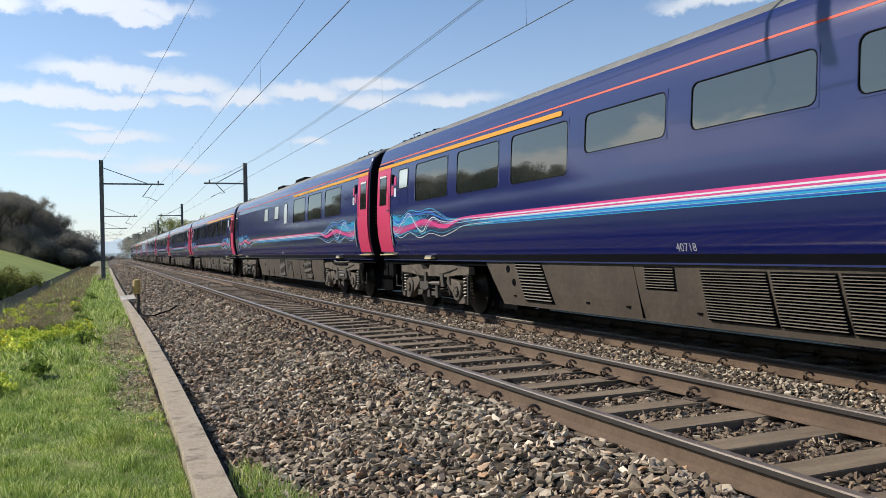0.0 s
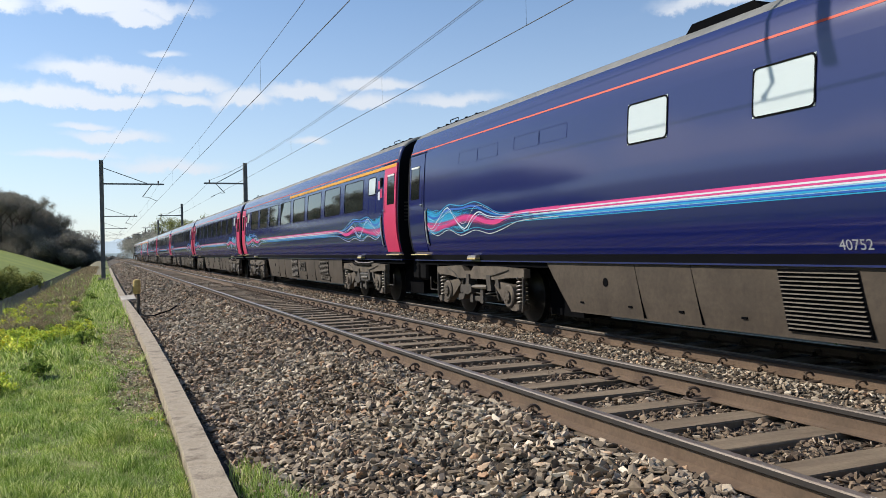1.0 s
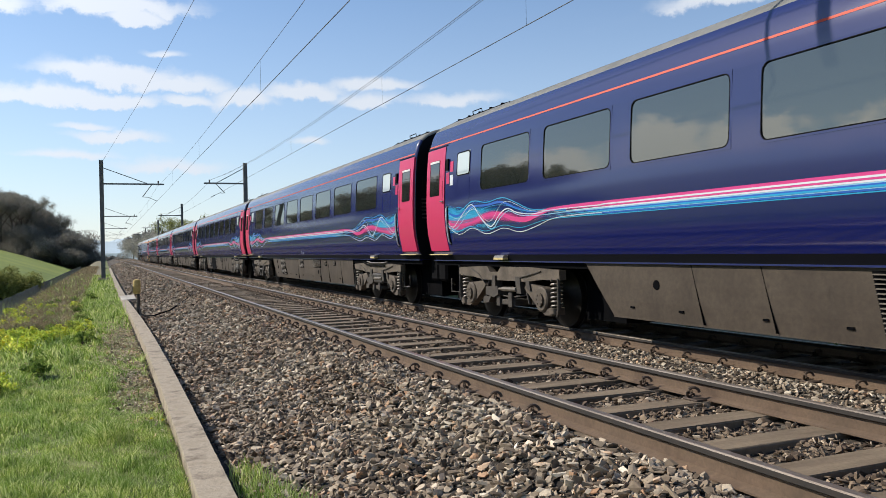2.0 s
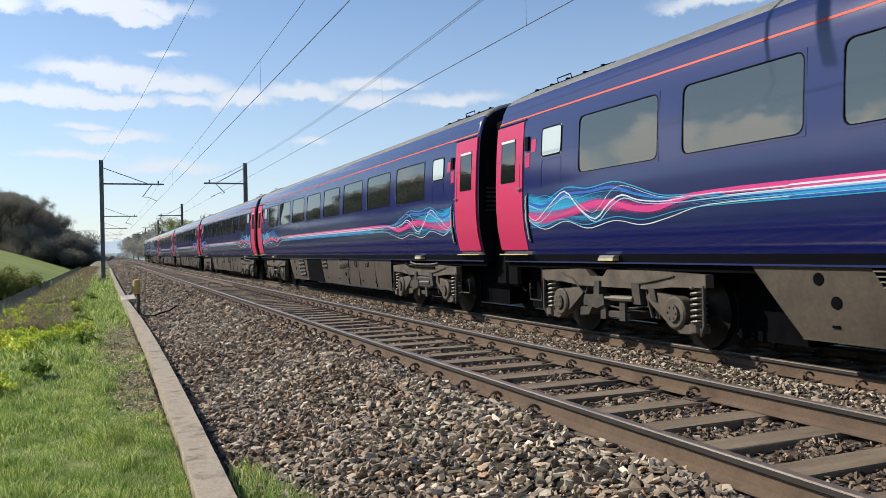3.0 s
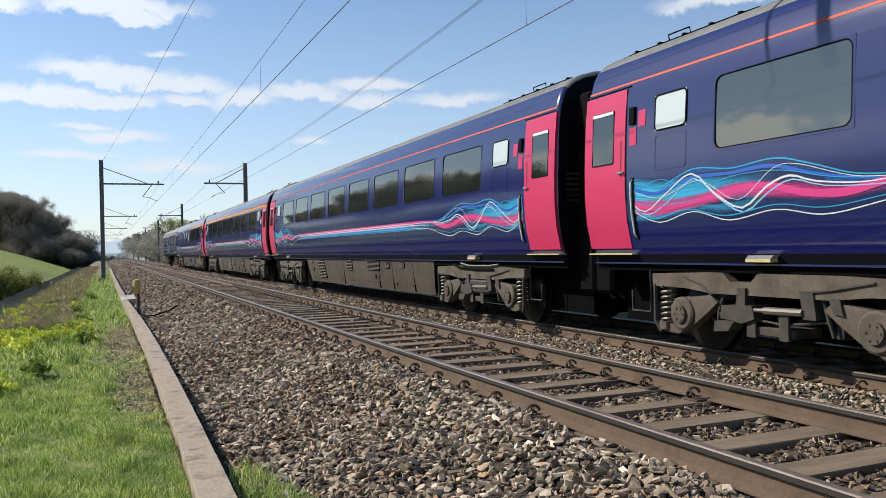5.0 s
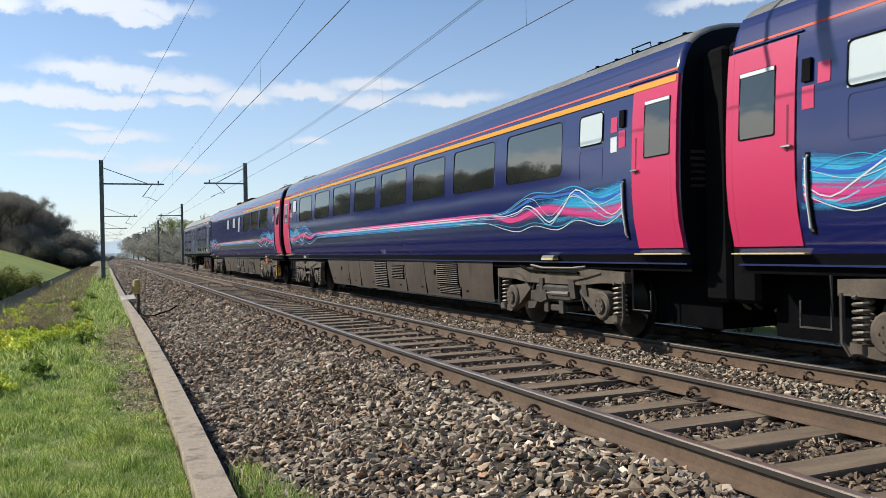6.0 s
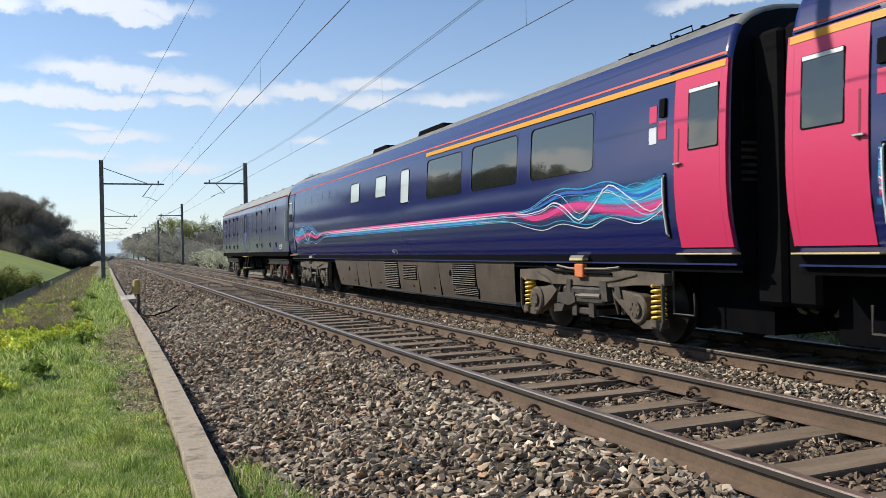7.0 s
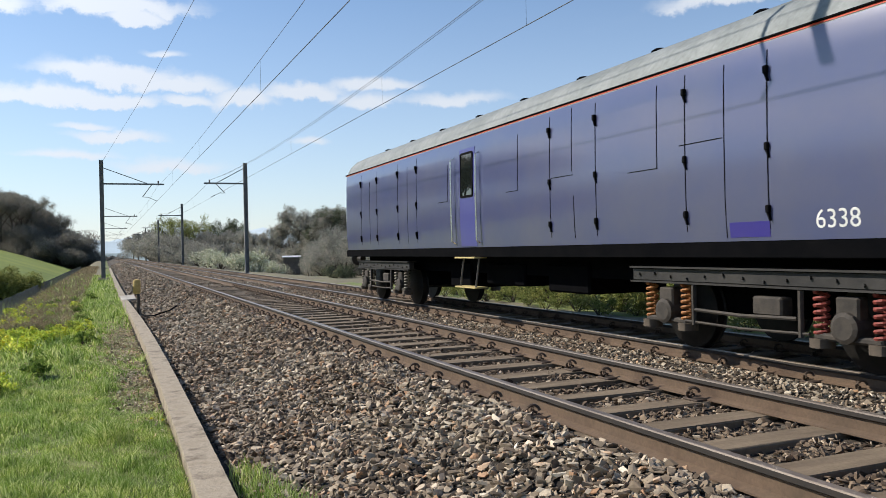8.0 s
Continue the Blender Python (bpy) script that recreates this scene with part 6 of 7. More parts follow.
def blades(x, y, z, height, width, r, lean=0.5):
    """Bent three-triangle blades at the given feet."""
    n = len(x)
    a, h = r.uniform(0, math.tau, n), height * r.uniform(0.55, 1.25, n)
    w = width * r.uniform(0.6, 1.3, n)
    b, l = r.uniform(0, math.tau, n), h * r.uniform(0.1, lean * 1.6, n)
    foot = np.stack([x, y, z], -1)
    side = np.stack([np.cos(a) * w, np.sin(a) * w, 0 * a], -1)
    mid = foot + np.stack([np.cos(b) * l * 0.35, np.sin(b) * l * 0.35, h * 0.6], -1)
    tip = foot + np.stack([np.cos(b) * l, np.sin(b) * l, h], -1)
    v = np.stack([foot - side, foot + side, mid + side * 0.7, mid - side * 0.7, tip], 1).reshape(-1, 3)
    i = np.arange(n)[:, None] * 5
    f = np.concatenate([i + np.array([[0, 1, 2]]), i + np.array([[0, 2, 3]]), i + np.array([[3, 2, 4]])])
    return v, f


rg = np.random.RandomState(21)


def verge_spots(y0, y1, per, x_hi=0.54, x_lo=None):
    n = int(per * (y1 - y0) * 3.2)
    y = rg.uniform(y0, y1, n)
    lo = -0.13 * np.abs(y) - 0.7 if x_lo is None else x_lo + 0 * y
    x = rg.uniform(0, 1, n) * (x_hi - lo) + lo
    clump = noise_at(x, y)
    keep = rg.uniform(size=n) < 0.35 + 0.9 * clump
    bare = (np.hypot((x - 0.42) / 0.36, (y - 11.0) / 2.1) < 1 + 0.3 * np.sin(y * 9 + x * 11)) | (np.hypot((x - 0.30) / 0.50, (y - 17.2) / 4.2) < 1 + 0.3 * np.sin(x * 20 + y * 5))
    keep &= ~(bare & (rg.uniform(size=n) < 0.9))
    return x[keep], y[keep], clump[keep]


def noise_at(x, y):
    return 0.5 + 0.25 * wave2(x, y, 2.9) * 0.66 + 0.2 * np.sin(x * 13.1 + 2 * np.sin(y * 5)) * np.cos(y * 9.7)


vs, fs, base = [], [], 0
for y0, y1, per, h, w in ((-5, 4.6, 500, 0.09, 0.006), (4.6, 8, 3900, 0.070, 0.0036), (8, 12, 2700, 0.075, 0.0046), (12, 20, 1200, 0.085, 0.007), (20, 40, 330, 0.13, 0.013), (40, 75, 90, 0.15, 0.03)):
    x, y, c = verge_spots(y0, y1, per)
    tall = 1 + 1.6 * np.clip(np.sin(x * 5.3 + 1.7 * np.sin(y * 2.1)) * np.sin(y * 3.7 + x) - 0.45, 0, 1) * 2
    v, f = blades(x, y, ground_z(x, y) - 0.01, h * (0.3 + 1.0 * c) * tall, w, rg, 0.75)
    vs.append(v), fs.append(f + base)
    base += len(v)
n = 4500
y = 15 + 60 * rg.uniform(0, 1, n) ** 1.7
x = -0.6 - rg.uniform(0, 1, n) * np.minimum(0.05 * y + 1.6, 4.2)
v, f = blades(x, y, ground_z(x, y), 0.22, 0.006 + 0.0005 * y, rg, 1.0)
vs.append(v), fs.append(f + base)
base += len(v)
n = 1500
x, y = rg.uniform(0.88, 1.25, n), rg.uniform(4.4, 6.6, n)
keep = x < 1.35 - (y - 4.6) * 0.16
x, y = x[keep], y[keep]
v, f = blades(x, y, ballast_z(x, y), 0.14, 0.004, rg)
vs.append(v), fs.append(f + base)
grass = tagged(new("grass", raw_mesh("grass", np.concatenate(vs), np.concatenate(fs), M_BLADE)), "lush short green grass on the railway verge", "grass", kind="stuff")
n = 30000
y = 20 + 110 * rg.uniform(0, 1, n) ** 1.9
x = -0.9 - rg.uniform(0, 1, n) ** 1.1 * np.minimum(0.06 * y + 2.0, 5.3)
v, f = blades(x, y, ground_z(x, y), 0.27, 0.004 + 0.0004 * y, rg, 1.2)
tagged(new("dead_bracken", raw_mesh("dead_bracken", v, f, M_DRY)), "brown dead bracken and stalks on the bank", "bracken", kind="stuff")


def leaf_cloud(centres, radii, n, size, r, flat=0.75, shell_bias=0.5, slim=0.55):
    """Small leaf quads, or slim twigs, strewn through overlapping clumps."""
    centres, radii = np.asarray(centres, float), np.asarray(radii, float)
    k = r.choice(len(centres), n, p=radii ** 2 / (radii ** 2).sum())
    d = r.normal(size=(n, 3))
    d /= np.linalg.norm(d, axis=1)[:, None]
    rad = radii[k] * r.uniform(0, 1, n) ** shell_bias
    p = centres[k] + d * rad[:, None] * np.array([1, 1, flat])
    u = r.normal(size=(n, 3))
    u /= np.linalg.norm(u, axis=1)[:, None]
    t = np.cross(u, r.normal(size=(n, 3)))
    t /= np.linalg.norm(t, axis=1)[:, None]
    s = (size * r.uniform(0.6, 1.5, n))[:, None]
    v = np.stack([p - u * s, p + t * s * slim, p + u * s, p - t * s * slim], 1).reshape(-1, 3)
    return v, np.arange(n * 4).reshape(-1, 4)


def grow(r, height, spread, levels=3, limbs=6, trunk=0.02):
    """Limbs of a tree as tubes; returns a bmesh and the limb ends."""
    bm = bmesh.new()
    ends = []
    top = Vector((r.uniform(-0.3, 0.3), r.uniform(-0.3, 0.3), height * 0.62))
    tube(bm, [(0, 0, -0.4), (0.05, 0, height * 0.25), top * 0.75, top], [trunk * height * 1.25, trunk * height, trunk * height * 0.7, trunk * height * 0.4], 7)

    def limb(p, d, ln, rad, lv):
        q = p + d * ln * 0.5 + Vector((r.uniform(-1, 1), r.uniform(-1, 1), r.uniform(0, 1))) * ln * 0.1
        e = p + d * ln
        tube(bm, [p, q, e], [rad, rad * 0.7, rad * 0.35], 4)
        ends.append(e)
        if lv > 0:
            for _ in range(3):
                nd = (d + Vector((r.uniform(-1, 1), r.uniform(-1, 1), r.uniform(-0.3, 0.9))) * 0.75).normalized()
                limb(q.lerp(e, r.uniform(0.1, 1)), nd, ln * r.uniform(0.5, 0.72), rad * 0.5, lv - 1)

    for k in range(limbs):
        a = k / limbs * math.tau + r.uniform(-0.4, 0.4)
        u = r.uniform(0.35, 1.0)
        d = Vector((math.cos(a) * spread, math.sin(a) * spread, r.uniform(0.35, 1.0))).normalized()
        limb(Vector((0, 0, height * 0.22)).lerp(top, u), d, height * r.uniform(0.26, 0.38), trunk * height * 0.45, levels - 1)
    return bm, ends


def build_tree(seed, height, words, leaf, n, size, spread=0.9, flat=0.8, slim=0.55, clump=(0.05, 0.10)):
    r, rn = random.Random(seed), np.random.RandomState(seed)
    root = tagged(new("tree"), words, "tree", "trees beside the line")
    bm, ends = grow(r, height, spread, 3, 7)
    part("trunk", bm, M_BARK, root)
    pick = [e for e in ends if e.z > height * 0.22]
    v, f = leaf_cloud(pick, [height * r.uniform(*clump) for _ in pick], n, size, rn, flat, 0.45, slim)
    part("crown", raw_mesh("crown", v, f, leaf), None, root)
    return root


def build_bush(seed, size, words, leaf, n, leaf_size, flowers=None, name="bush", group="bushes beside the line", slim=0.55):
    rn = np.random.RandomState(seed)
    root = tagged(new(name), words, "bush", group)
    c = [(rn.normal() * size * 0.45, rn.normal() * size * 0.45, size * rn.uniform(0.2, 0.75)) for _ in range(9)]
    bm = bmesh.new()
    for p in c:
        tube(bm, [(0, 0, -0.2), (p[0] * 0.5, p[1] * 0.5, p[2] * 0.6), p], [size * 0.03, size * 0.02, size * 0.008], 4)
    part("stem", bm, M_BARK, root)["kind"] = "stuff"
    v, f = leaf_cloud(c, [size * rn.uniform(0.22, 0.4) for _ in c], n, leaf_size, rn, 0.9, 0.5, slim)
    part("foliage", raw_mesh("foliage", v, f, leaf), None, root)
    if flowers:
        v, f = leaf_cloud([(p[0], p[1], p[2] + size * 0.2) for p in c], [size * 0.22] * 9, n // 7, leaf_size * 0.7, rn, 0.5, 0.6)
        part("flower_head", raw_mesh("flower_head", v, f, flowers), None, root, "yellow flower heads")["kind"] = "stuff"
    return root


def put(ob, spots, z_of=ground_z, sizes=(0.85, 1.15), seed=1):
    """Moves the first to the first spot and sets copies on the rest."""
    r = random.Random(seed)
    for k, (x, y) in enumerate(spots):
        s = r.uniform(*sizes)
        ob.scale = (s, s, s)
        m = pose(x, y, float(z_of(x, y)), 0, 0, r.uniform(0, 360))
        if k == 0:
            first = m
        else:
            copy_thing(ob, m)
    s = r.uniform(*sizes)
    ob.matrix_basis = first @ Matrix.Scale(s, 4)


# flowering herbs along the verge
M_FLOWER = leaf_look("yellow flower", (0.55, 0.50, 0.04), (0.72, 0.66, 0.06), (0.80, 0.74, 0.12), 0.2)
herb = build_bush(3, 0.29, "yellow-green flowering herb growing in the verge grass", M_LEAF_Y, 460, 0.026, M_FLOWER, "flowering_herb", "herbs on the verge")
put(herb, [(-1.7, 18.4), (-1.5, 18.9), (-1.25, 18.5), (-1.0, 18.9), (-0.8, 18.3), (-1.95, 18.7), (-1.1, 17.9), (-1.6, 17.6), (-1.35, 16.2), (-1.75, 16.8), (-2.0, 15.9), (-1.15, 17.6), (-1.5, 18.2), (-0.75, 18.6), (-1.3, 11.8), (-1.5, 11.3), (-1.9, 22.0), (-1.4, 24.5), (-1.7, 27.5), (-0.95, 28.5), (-2.3, 26), (-2.6, 29), (-2.1, 19.3), (-0.55, 20.2), (-2.2, 17.4)] + [(-1.0 - 0.055 * y + 1.1 * ((k * 0.618) % 1) - 0.4, y) for k, y in enumerate(np.linspace(20, 38, 16).tolist())], sizes=(0.8, 1.2), seed=4)
low_herb = build_bush(9, 0.30, "low green weed growing in the verge grass", M_LEAF, 260, 0.035, None, "low_weed", "weeds on the verge")
put(low_herb, [(-1.0, 19.5), (-0.6, 23), (-1.3, 21.4), (-1.9, 24), (-0.8, 26), (-2.4, 22), (-1.6, 30), (-1.0, 32), (-2.2, 33), (-0.4, 16.9), (-0.9, 13.1), (-0.6, 35), (-1.5, 37)], seed=6)

# brown leaf litter on the bare ground by the trough
M_LITTER = leaf_look("dead leaf", (0.28, 0.21, 0.14), (0.50, 0.41, 0.29), (0.74, 0.65, 0.50), 0.2)


def litter(cx, cy, sx, sy, n, hi):
    q = np.stack([rg.normal(cx, sx, n), rg.normal(cy, sy, n)], -1)
    return q[q[:, 0] < hi]


q = np.concatenate([litter(0.42, 11.0, 0.18, 1.1, 4200, 0.58), litter(0.28, 17.2, 0.26, 2.2, 6400, 0.60), litter(0.5, 13.5, 0.07, 1.5, 700, 0.6), litter(0.52, 24, 0.1, 4, 900, 0.6)])
n = len(q)
p = np.stack([q[:, 0], q[:, 1], ground_z(q[:, 0], q[:, 1]) + rg.uniform(0.0, 0.03, n)], -1)
u = rg.normal(size=(n, 3)) * [1, 1, 0.35]
u /= np.linalg.norm(u, axis=1)[:, None]
t = np.cross(u, rg.normal(size=(n, 3)) * 0.4 + [0, 0, 1])
t /= np.linalg.norm(t, axis=1)[:, None]
sz = rg.uniform(0.012, 0.034, n)[:, None]
v = np.stack([p - u * sz, p + t * sz * 0.5, p + u * sz, p - t * sz * 0.45], 1).reshape(-1, 3)
tagged(new("leaf_litter", raw_mesh("leaf_litter", v, np.arange(n * 4).reshape(-1, 4), M_LITTER)), "brown dead leaves and bits on bare soil", "leaf litter", kind="stuff")

# two dandelions by the trough, and dry twigs on the stone
M_STEM = plain("pale green stem", (0.20, 0.30, 0.07), 0.7)
bm = bmesh.new()
tube(bm, [(0, 0, -0.02), (0.006, 0.003, 0.06), (0.004, 0.0, 0.115)], 0.0035, 5)
dandelion = tagged(new("dandelion"), "yellow dandelion flower in the verge grass", "flower", "dandelions on the verge")
part("stalk", bm, M_STEM, dandelion)
bm = bmesh.new()
for k in range(22):
    a, e = k * 2.4, 0.25 + 0.9 * (k / 22)
    d = Vector((math.cos(a) * math.cos(e), math.sin(a) * math.cos(e), math.sin(e)))
    s = Vector((-math.sin(a), math.cos(a), 0)) * 0.005
    c = Vector((0.004, 0, 0.115))
    bm.faces.new([bm.verts.new(c), bm.verts.new(c + d * 0.02 + s), bm.verts.new(c + d * 0.026), bm.verts.new(c + d * 0.02 - s)])
part("flower_head", bm, M_FLOWER, dandelion, "yellow flower head")
put(dandelion, [(0.39, 8.25), (0.49, 8.22)], seed=3)
M_DRYTWIG = plain("dry straw twig", (0.42, 0.35, 0.24), 0.8)
rt2 = random.Random(17)
for k in range(16):
    bm = bmesh.new()
    ln, a = rt2.uniform(0.14, 0.36), rt2.uniform(-0.6, 0.9)
    tube(bm, [(0, 0, 0), (ln * 0.35, ln * 0.1 * rt2.uniform(-1, 1), 0.018), (ln * 0.7, ln * 0.2 * rt2.uniform(-1, 1), 0.01), (ln, ln * 0.3 * rt2.uniform(-1, 1), 0.022)], [0.0045, 0.004, 0.003, 0.0015], 4)
    x, y = (rt2.gauss(1.18, 0.12), rt2.gauss(6.6, 0.45)) if k < 11 else (rt2.gauss(1.2, 0.1), rt2.gauss(8.6, 0.7))
    tagged(part("dry_twig", bm, M_DRYTWIG, m=pose(x, y, float(ballast_z(x, y)) + 0.03, 0, 0, math.degrees(a))), "thin dry straw-coloured twig lying on the stones", "twig", "twigs on the ballast")

# lit scrub on the far bank, seen beneath the train
scrub = build_bush(14, 1.2, "bright green scrub on the far bank", M_LEAF_SPRING, 900, 0.06, None, "scrub_bush")
put(scrub, [(12.9 + 0.7 * ((k * 0.618) % 1), 10.5 + 1.15 * k) for k in range(15)] + [(13.6, 16), (14.2, 17.8), (13.8, 19.6), (14.6, 21.4), (14.0, 23.4), (15.0, 25.5), (14.4, 28), (15.2, 30.5), (14.6, 33), (15.5, 37), (15.0, 42), (14.2, 14), (14.8, 11.5)], sizes=(0.6, 1.3), seed=8)

# woods on the hill
bare = build_tree(31, 15, "bare dark deciduous tree at the wood's edge", M_TWIG, 8000, 0.42, 0.7, 1.0, 0.075, (0.06, 0.12))
bare2 = build_tree(37, 17, "tall bare deciduous tree with fine twigs", M_TWIG, 7000, 0.40, 0.7, 0.9, 0.06, (0.05, 0.09))
ivy = build_tree(41, 13, "dark ivy-grown tree in the wood", M_LEAF_DARK, 5000, 0.16)
rw = random.Random(12)


def wood_spots(n, seed):
    r = random.Random(seed)
    out = []
    for _ in range(n):
        u = r.uniform(0, 1)
        out.append((-8 - 40 * u, 300 + 45 * u + r.uniform(0, 45)))
    return out


def put_wood(ob, n, seed, k):
    """Copies that grow taller away from the line."""
    r = random.Random(seed)
    first = None
    for x, y in wood_spots(n, seed):
        s = k * (0.62 + 0.36 * min(1, (-x - 8) / 22)) * r.uniform(0.85, 1.12)
        ob.scale = (s, s, s)
        m = pose(x, y, float(ground_z(x, y)) - 0.3, 0, 0, r.uniform(0, 360))
        if first is None:
            first = (m, s)
        else:
            copy_thing(ob, m)
    ob.matrix_basis = first[0] @ Matrix.Scale(first[1], 4)


put_wood(bare, 44, 2, 1.2)
put_wood(bare2, 30, 3, 1.15)
put_wood(ivy, 34, 4, 1.15)
under = build_bush(44, 4.0, "dark undergrowth at the wood's edge", M_LEAF_DARK, 2200, 0.18, None, "undergrowth", "undergrowth of the wood")
put(under, [(-7.5 - 0.95 * k + rw.uniform(-0.8, 0.8), 296 + 1.15 * k + rw.uniform(-4, 12)) for k in range(44)], sizes=(1.0, 1.6), seed=24)
storey = build_bush(46, 7.0, "bare tangled understorey of the wood", M_TWIG, 9000, 0.36, None, "understorey", "undergrowth of the wood", 0.08)
put(storey, [(-9 - 1.0 * k + rw.uniform(-0.8, 0.8), 294 + 1.1 * k + rw.uniform(-3, 6)) for k in range(40)], sizes=(1.2, 1.7), seed=30)
# the wood goes on up the hill, past the edge of view
put(copy_thing(bare, pose(-40, 180, 10)), [(-0.15 * y - 8 - rw.uniform(0, 22), y) for y in range(190, 330, 5)], sizes=(0.55, 0.8), seed=26)
put(copy_thing(under, pose(-24, 112, 0)), [(-math.sin(radians(a)) * d, math.cos(radians(a)) * d) for a, d in ((8.6 + 0.8 * k, 104 + 14 * rw.random()) for k in range(24))], sizes=(0.6, 1.0), seed=28)
# and round the shoulder of the hill
put(copy_thing(bare, pose(-60, 140, 10)), [(-math.sin(radians(a)) * d, math.cos(radians(a)) * d) for a, d in ((11.5 + 0.45 * k, 118 + 18 * rw.random()) for k in range(34))], sizes=(0.6, 0.85), seed=27)
put(copy_thing(bare2, pose(-29, 309, 3)), [(-29, 309), (-26.5, 312), (-32, 306), (-23, 315), (-15, 318)], sizes=(1.0, 1.2), seed=29)
field_bush = build_bush(51, 2.5, "round olive-green bush standing in the field", M_LEAF_SPRING, 5200, 0.12, None, "field_bush", slim=0.22)
put(field_bush, [(-9.9, 95), (-8.5, 95.5), (-11.6, 97)], sizes=(1.2, 1.3), seed=25)

# trees across the line
grey = build_tree(61, 12, "grey-brown bare tree beyond the railway", M_TWIG_GREY, 11000, 0.34, 0.9, 0.9, 0.08, (0.06, 0.12))
spring = build_tree(67, 12, "tree in yellow-green spring leaf", M_LEAF_SPRING, 5000, 0.14, slim=0.25)
dark = build_tree(71, 13, "dark dense evergreen tree", M_LEAF_DARK, 6000, 0.15, 0.5, 1.1)
blossom = build_bush(77, 4.0, "bush covered in white spring blossom", M_BLOSSOM, 2400, 0.12, None, "blossom_bush")
brown = build_bush(81, 5.6, "tangled brown leafless thicket", M_TWIG_GREY, 6500, 0.26, None, "thicket", "thickets beyond the railway", 0.09)
put(grey, [(13 + 0.0, 215), (17, 235), (20, 225), (25, 240), (14, 250), (22, 175), (26, 160), (29, 172), (33, 150), (30, 140), (36, 146), (33, 128), (38, 122), (36, 110), (42, 116), (41, 100), (46, 96), (44, 88), (50, 90), (28, 150), (35, 135), (12, 268), (15, 280), (18, 262), (11, 300), (14, 315), (20, 290), (24, 270), (10.5, 335), (27, 255), (12.5, 235)], sizes=(0.56, 0.78), seed=31)
put(copy_thing(grey, pose(33, 128, -3)), [(33.5, 128), (36, 132), (32, 134), (38, 128)], sizes=(0.85, 1.0), seed=42)
put(spring, [(15.5, 195), (18.5, 188), (21, 196), (40, 108), (16.2, 181)], sizes=(0.8, 1.05), seed=32)
put(blossom, [(17.4, 92), (16.2, 94), (14.6, 95), (15.2, 99), (13.2, 102), (12.4, 108)], sizes=(0.6, 0.85), seed=34)
low_dark = build_bush(79, 1.3, "low dark round bush on the far grass", M_LEAF_DARK, 1500, 0.07, None, "dark_bush")
put(low_dark, [(18.0, 66.0), (19.0, 66.5)], sizes=(0.9, 1.0), seed=41)
put(brown, [(12 + 0.09 * k * k ** 0.5 + rw.uniform(-1, 1.5), 230 - 6.5 * k) for k in range(14)], sizes=(0.8, 1.3), seed=35)
put(copy_thing(brown, pose(22, 130, -3)), [(13 + 0.09 * k * k ** 0.5 + rw.uniform(-1, 1.5), 230 - 6.5 * k) for k in range(14, 24)], sizes=(0.38, 0.55), seed=37)
put(copy_thing(brown, pose(26, 80, -3)), [(26, 92), (28, 84), (25, 74), (29, 70), (24, 66), (30, 96), (23, 84)], sizes=(0.7, 1.0), seed=36)

put(dark, [(25.5, 190), (28, 188), (33.0, 126), (43, 160)], sizes=(0.66, 0.78), seed=33)
put(copy_thing(brown, pose(30, 170, -3)), [(math.tan(radians(4.5 + 0.42 * k)) * d, d) for k, d in ((k, 158 + 30 * rw.random()) for k in range(36))], sizes=(0.85, 1.25), seed=38)

# leafless understorey that closes the belt of trees
belt = build_bush(83, 7.0, "dense leafless understorey beyond the railway", M_TWIG_GREY, 9000, 0.34, None, "understorey", "thickets beyond the railway", 0.09)
put(belt, [(math.tan(radians(4.6 + 0.36 * k)) * d, d) for k, d in ((k, 176 + 34 * rw.random()) for k in range(32))], sizes=(0.85, 1.15), seed=43)
put(copy_thing(belt, pose(34, 140, -3)), [(math.tan(radians(11.0 + 0.5 * k)) * d, d) for k, d in ((k, 132 + 16 * rw.random()) for k in range(16))], sizes=(0.7, 0.95), seed=44)
# low scrub along the far cess
put(copy_thing(scrub, pose(12, 14, -1)), [(11.5 + 1.4 * ((k * 0.618) % 1), 9.5 + 0.8 * k) for k in range(34)], sizes=(0.28, 0.5), seed=45)

# ---- lineside fence ----
M_FENCE = mottled("galvanised fence", (0.15, 0.155, 0.155), (0.23, 0.235, 0.235), 2, 0.7, 0.1, 0.2)
fence = tagged(new("palisade_fence"), "grey steel palisade fence along the foot of the bank", "fence")
fence.matrix_basis = pose(-6.55, 0, 0)
yy = 40.0
while yy < 260:
    bm = bmesh.new()
    z = float(ground_z(-6.55, yy))
    box(bm, -0.05, 0.05, yy - 0.05, yy + 0.05, z - 0.2, z + 1.32)
    part("post", bm, M_FENCE, fence)
    z1 = float(ground_z(-6.55, yy + 2.75))
    for h in (0.3, 1.08):
        bm = bmesh.new()
        tube(bm, [(0, yy, z + h), (0, yy + 2.75, z1 + h)], 0.03, 4)
        part("rail_bar", bm, M_FENCE, fence)
    yy += 2.75
bm = bmesh.new()
yy = 40.0
while yy < 200:
    z = float(ground_z(-6.55, yy))
    box(bm, 0.035, 0.05, yy - 0.022, yy + 0.022, z + 0.05, z + 1.35)
    yy += 0.24 if yy < 110 else 0.75
pales = part("pale", bm, M_FENCE, fence)
pales["kind"] = "stuff"

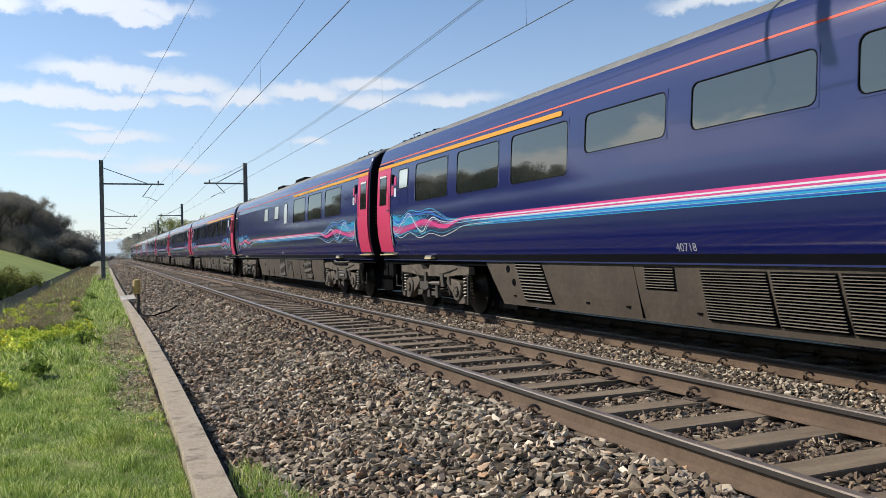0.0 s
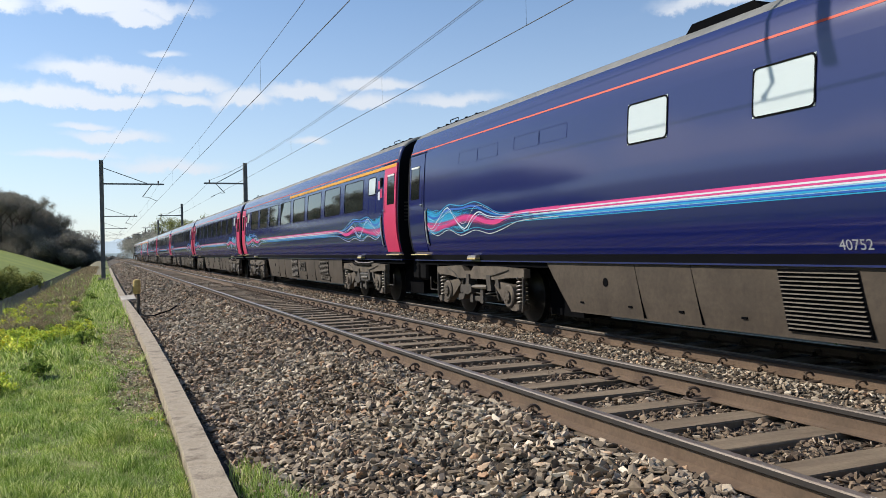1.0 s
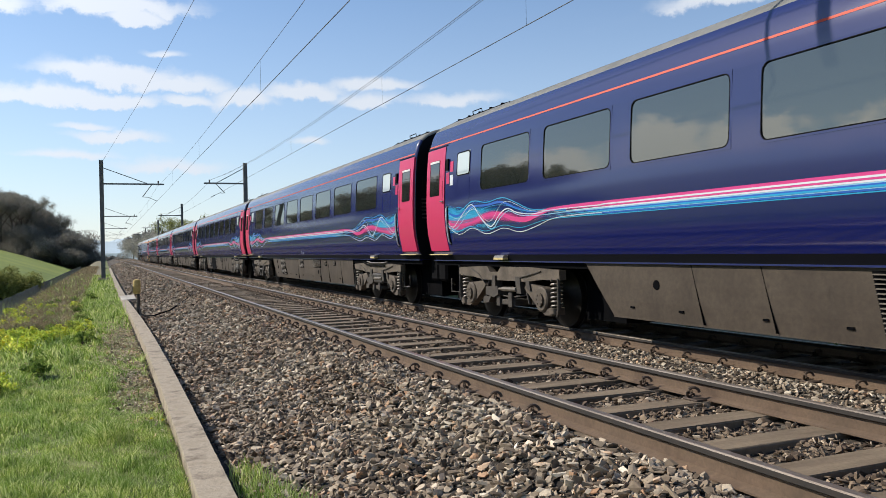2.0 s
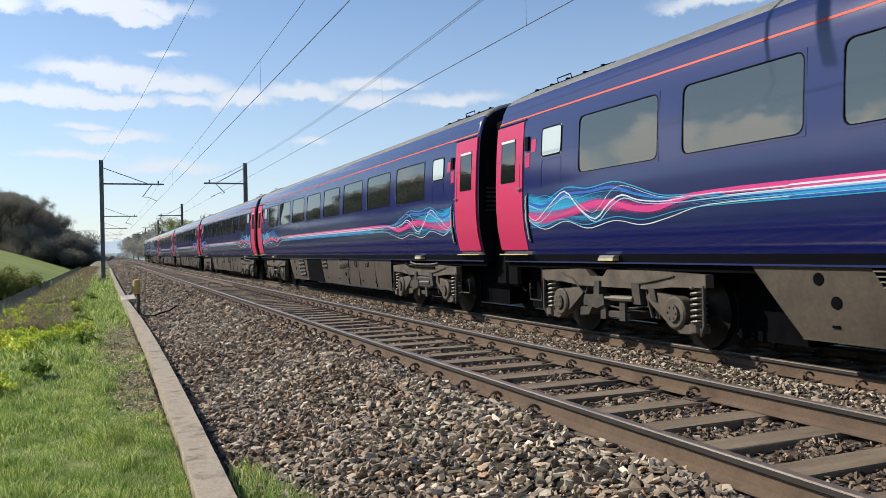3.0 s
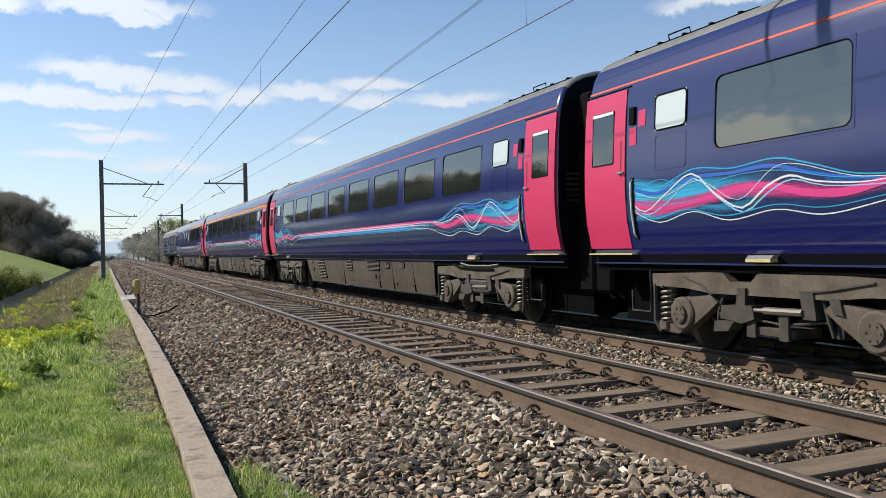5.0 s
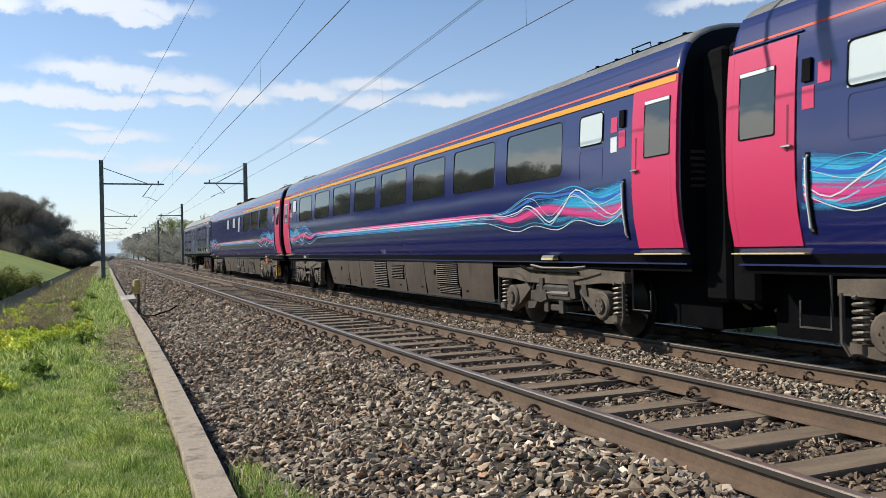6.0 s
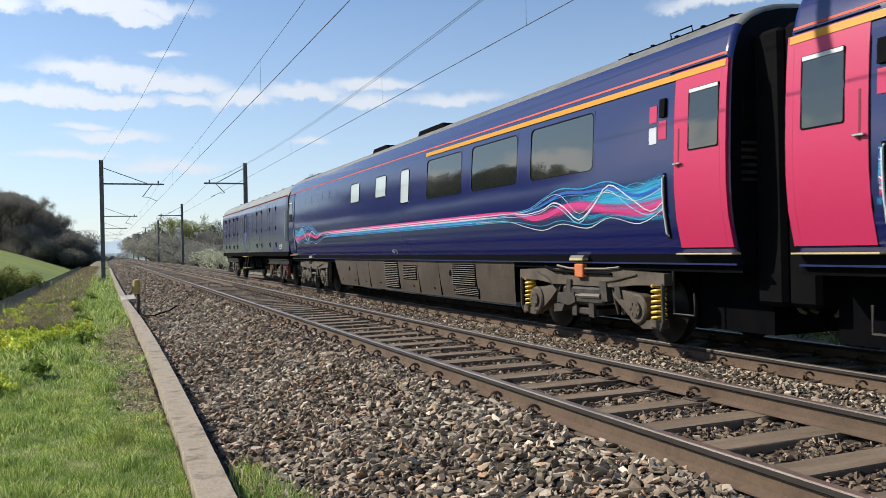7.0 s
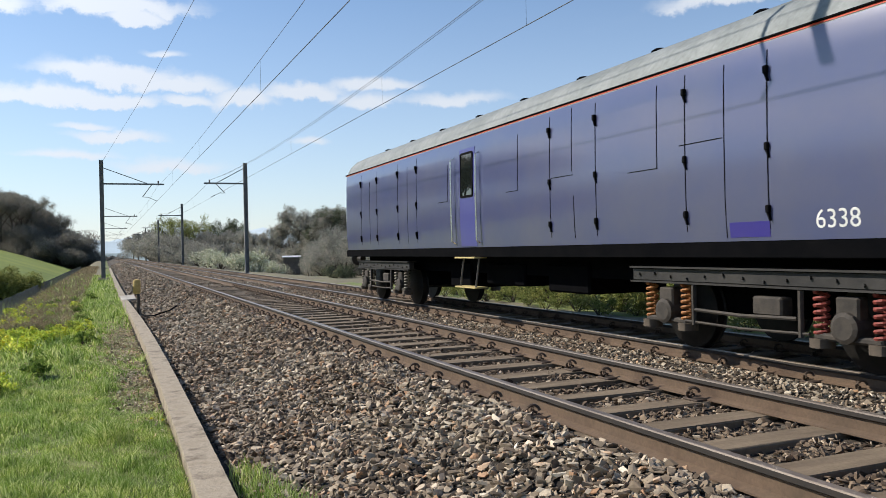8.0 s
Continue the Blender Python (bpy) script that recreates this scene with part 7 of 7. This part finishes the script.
# ---- house far off, and the hazy distance ----
M_WALL = mottled("weathered timber", (0.13, 0.115, 0.098), (0.20, 0.18, 0.155), 1.0, 0.9)
M_SLATE = mottled("bleached roof", (0.55, 0.56, 0.57), (0.68, 0.69, 0.70), 1.0, 0.5)
house = tagged(new("house"), "low dark timber outbuilding with a bright roof among trees", "house")
house.matrix_basis = pose(21.6, 100, -1.7, 0, 0, -12)
bm = bmesh.new()
box(bm, -1.0, 1.0, -0.9, 0.9, -1.5, 2.1)
part("wall", bm, M_WALL, house)
bm = bmesh.new()
prism(bm, [(-1.2, 2.10), (1.2, 2.14), (1.2, 2.34), (-1.2, 2.18)], -1.15, 1.15)
part("roof", bm, M_SLATE, house, "bright metal roof")

# distance haze painted in: the ridges emit pale blue instead of being lit
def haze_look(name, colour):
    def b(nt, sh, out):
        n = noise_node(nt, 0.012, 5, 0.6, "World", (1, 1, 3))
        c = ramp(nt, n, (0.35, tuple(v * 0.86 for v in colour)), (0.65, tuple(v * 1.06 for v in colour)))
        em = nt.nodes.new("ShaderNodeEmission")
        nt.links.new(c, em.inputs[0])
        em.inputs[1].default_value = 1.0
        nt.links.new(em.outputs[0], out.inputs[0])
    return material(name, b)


def ridge(y, x0, x1, base, top, seed, mat):
    r = random.Random(seed)
    k1, k2 = r.uniform(0, 6), r.uniform(0, 6)
    bm = bmesh.new()
    n = 120
    rows = []
    for i in range(n + 1):
        x = x0 + (x1 - x0) * i / n
        t = top + (top - base) * 0.12 * (math.sin(i * 0.21 + k1) + 0.6 * math.sin(i * 0.53 + k2) + 0.3 * math.sin(i * 1.9))
        rows.append([bm.verts.new((x, y, base)), bm.verts.new((x, y + 120, t)), bm.verts.new((x, y + 500, base))])
    for a, b in zip(rows, rows[1:]):
        for j in range(2):
            bm.faces.new((a[j], b[j], b[j + 1], a[j + 1]))
    ob = part("backdrop", bm, mat, smooth=60)
    return tagged(ob, "hazy blue ridge of distant hills", "hills", kind="structure")


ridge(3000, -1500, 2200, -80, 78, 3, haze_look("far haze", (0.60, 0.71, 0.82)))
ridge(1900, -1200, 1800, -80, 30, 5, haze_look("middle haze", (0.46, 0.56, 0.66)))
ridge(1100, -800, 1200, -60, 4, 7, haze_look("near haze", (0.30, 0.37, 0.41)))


# seconds and metres run since the start
RUN = ((0.0, -0.25), (0.5, 12.32), (1.0, 24.9), (1.5, 36.65), (2.25, 55.9), (3.0, 75.18), (3.5, 87.61), (4.0, 99.29), (4.5, 111.69), (5.25, 130.6), (6.0, 149.64), (6.5, 161.19), (7.0, 173.45), (7.5, 186.52), (8.0, 198.51))


def motions():
    for coach in FLEET:
        y0 = coach.location.y
        walk(coach, [(t, pose(TRACK2, y0 - d, LOW)) for t, d in RUN])


motions()
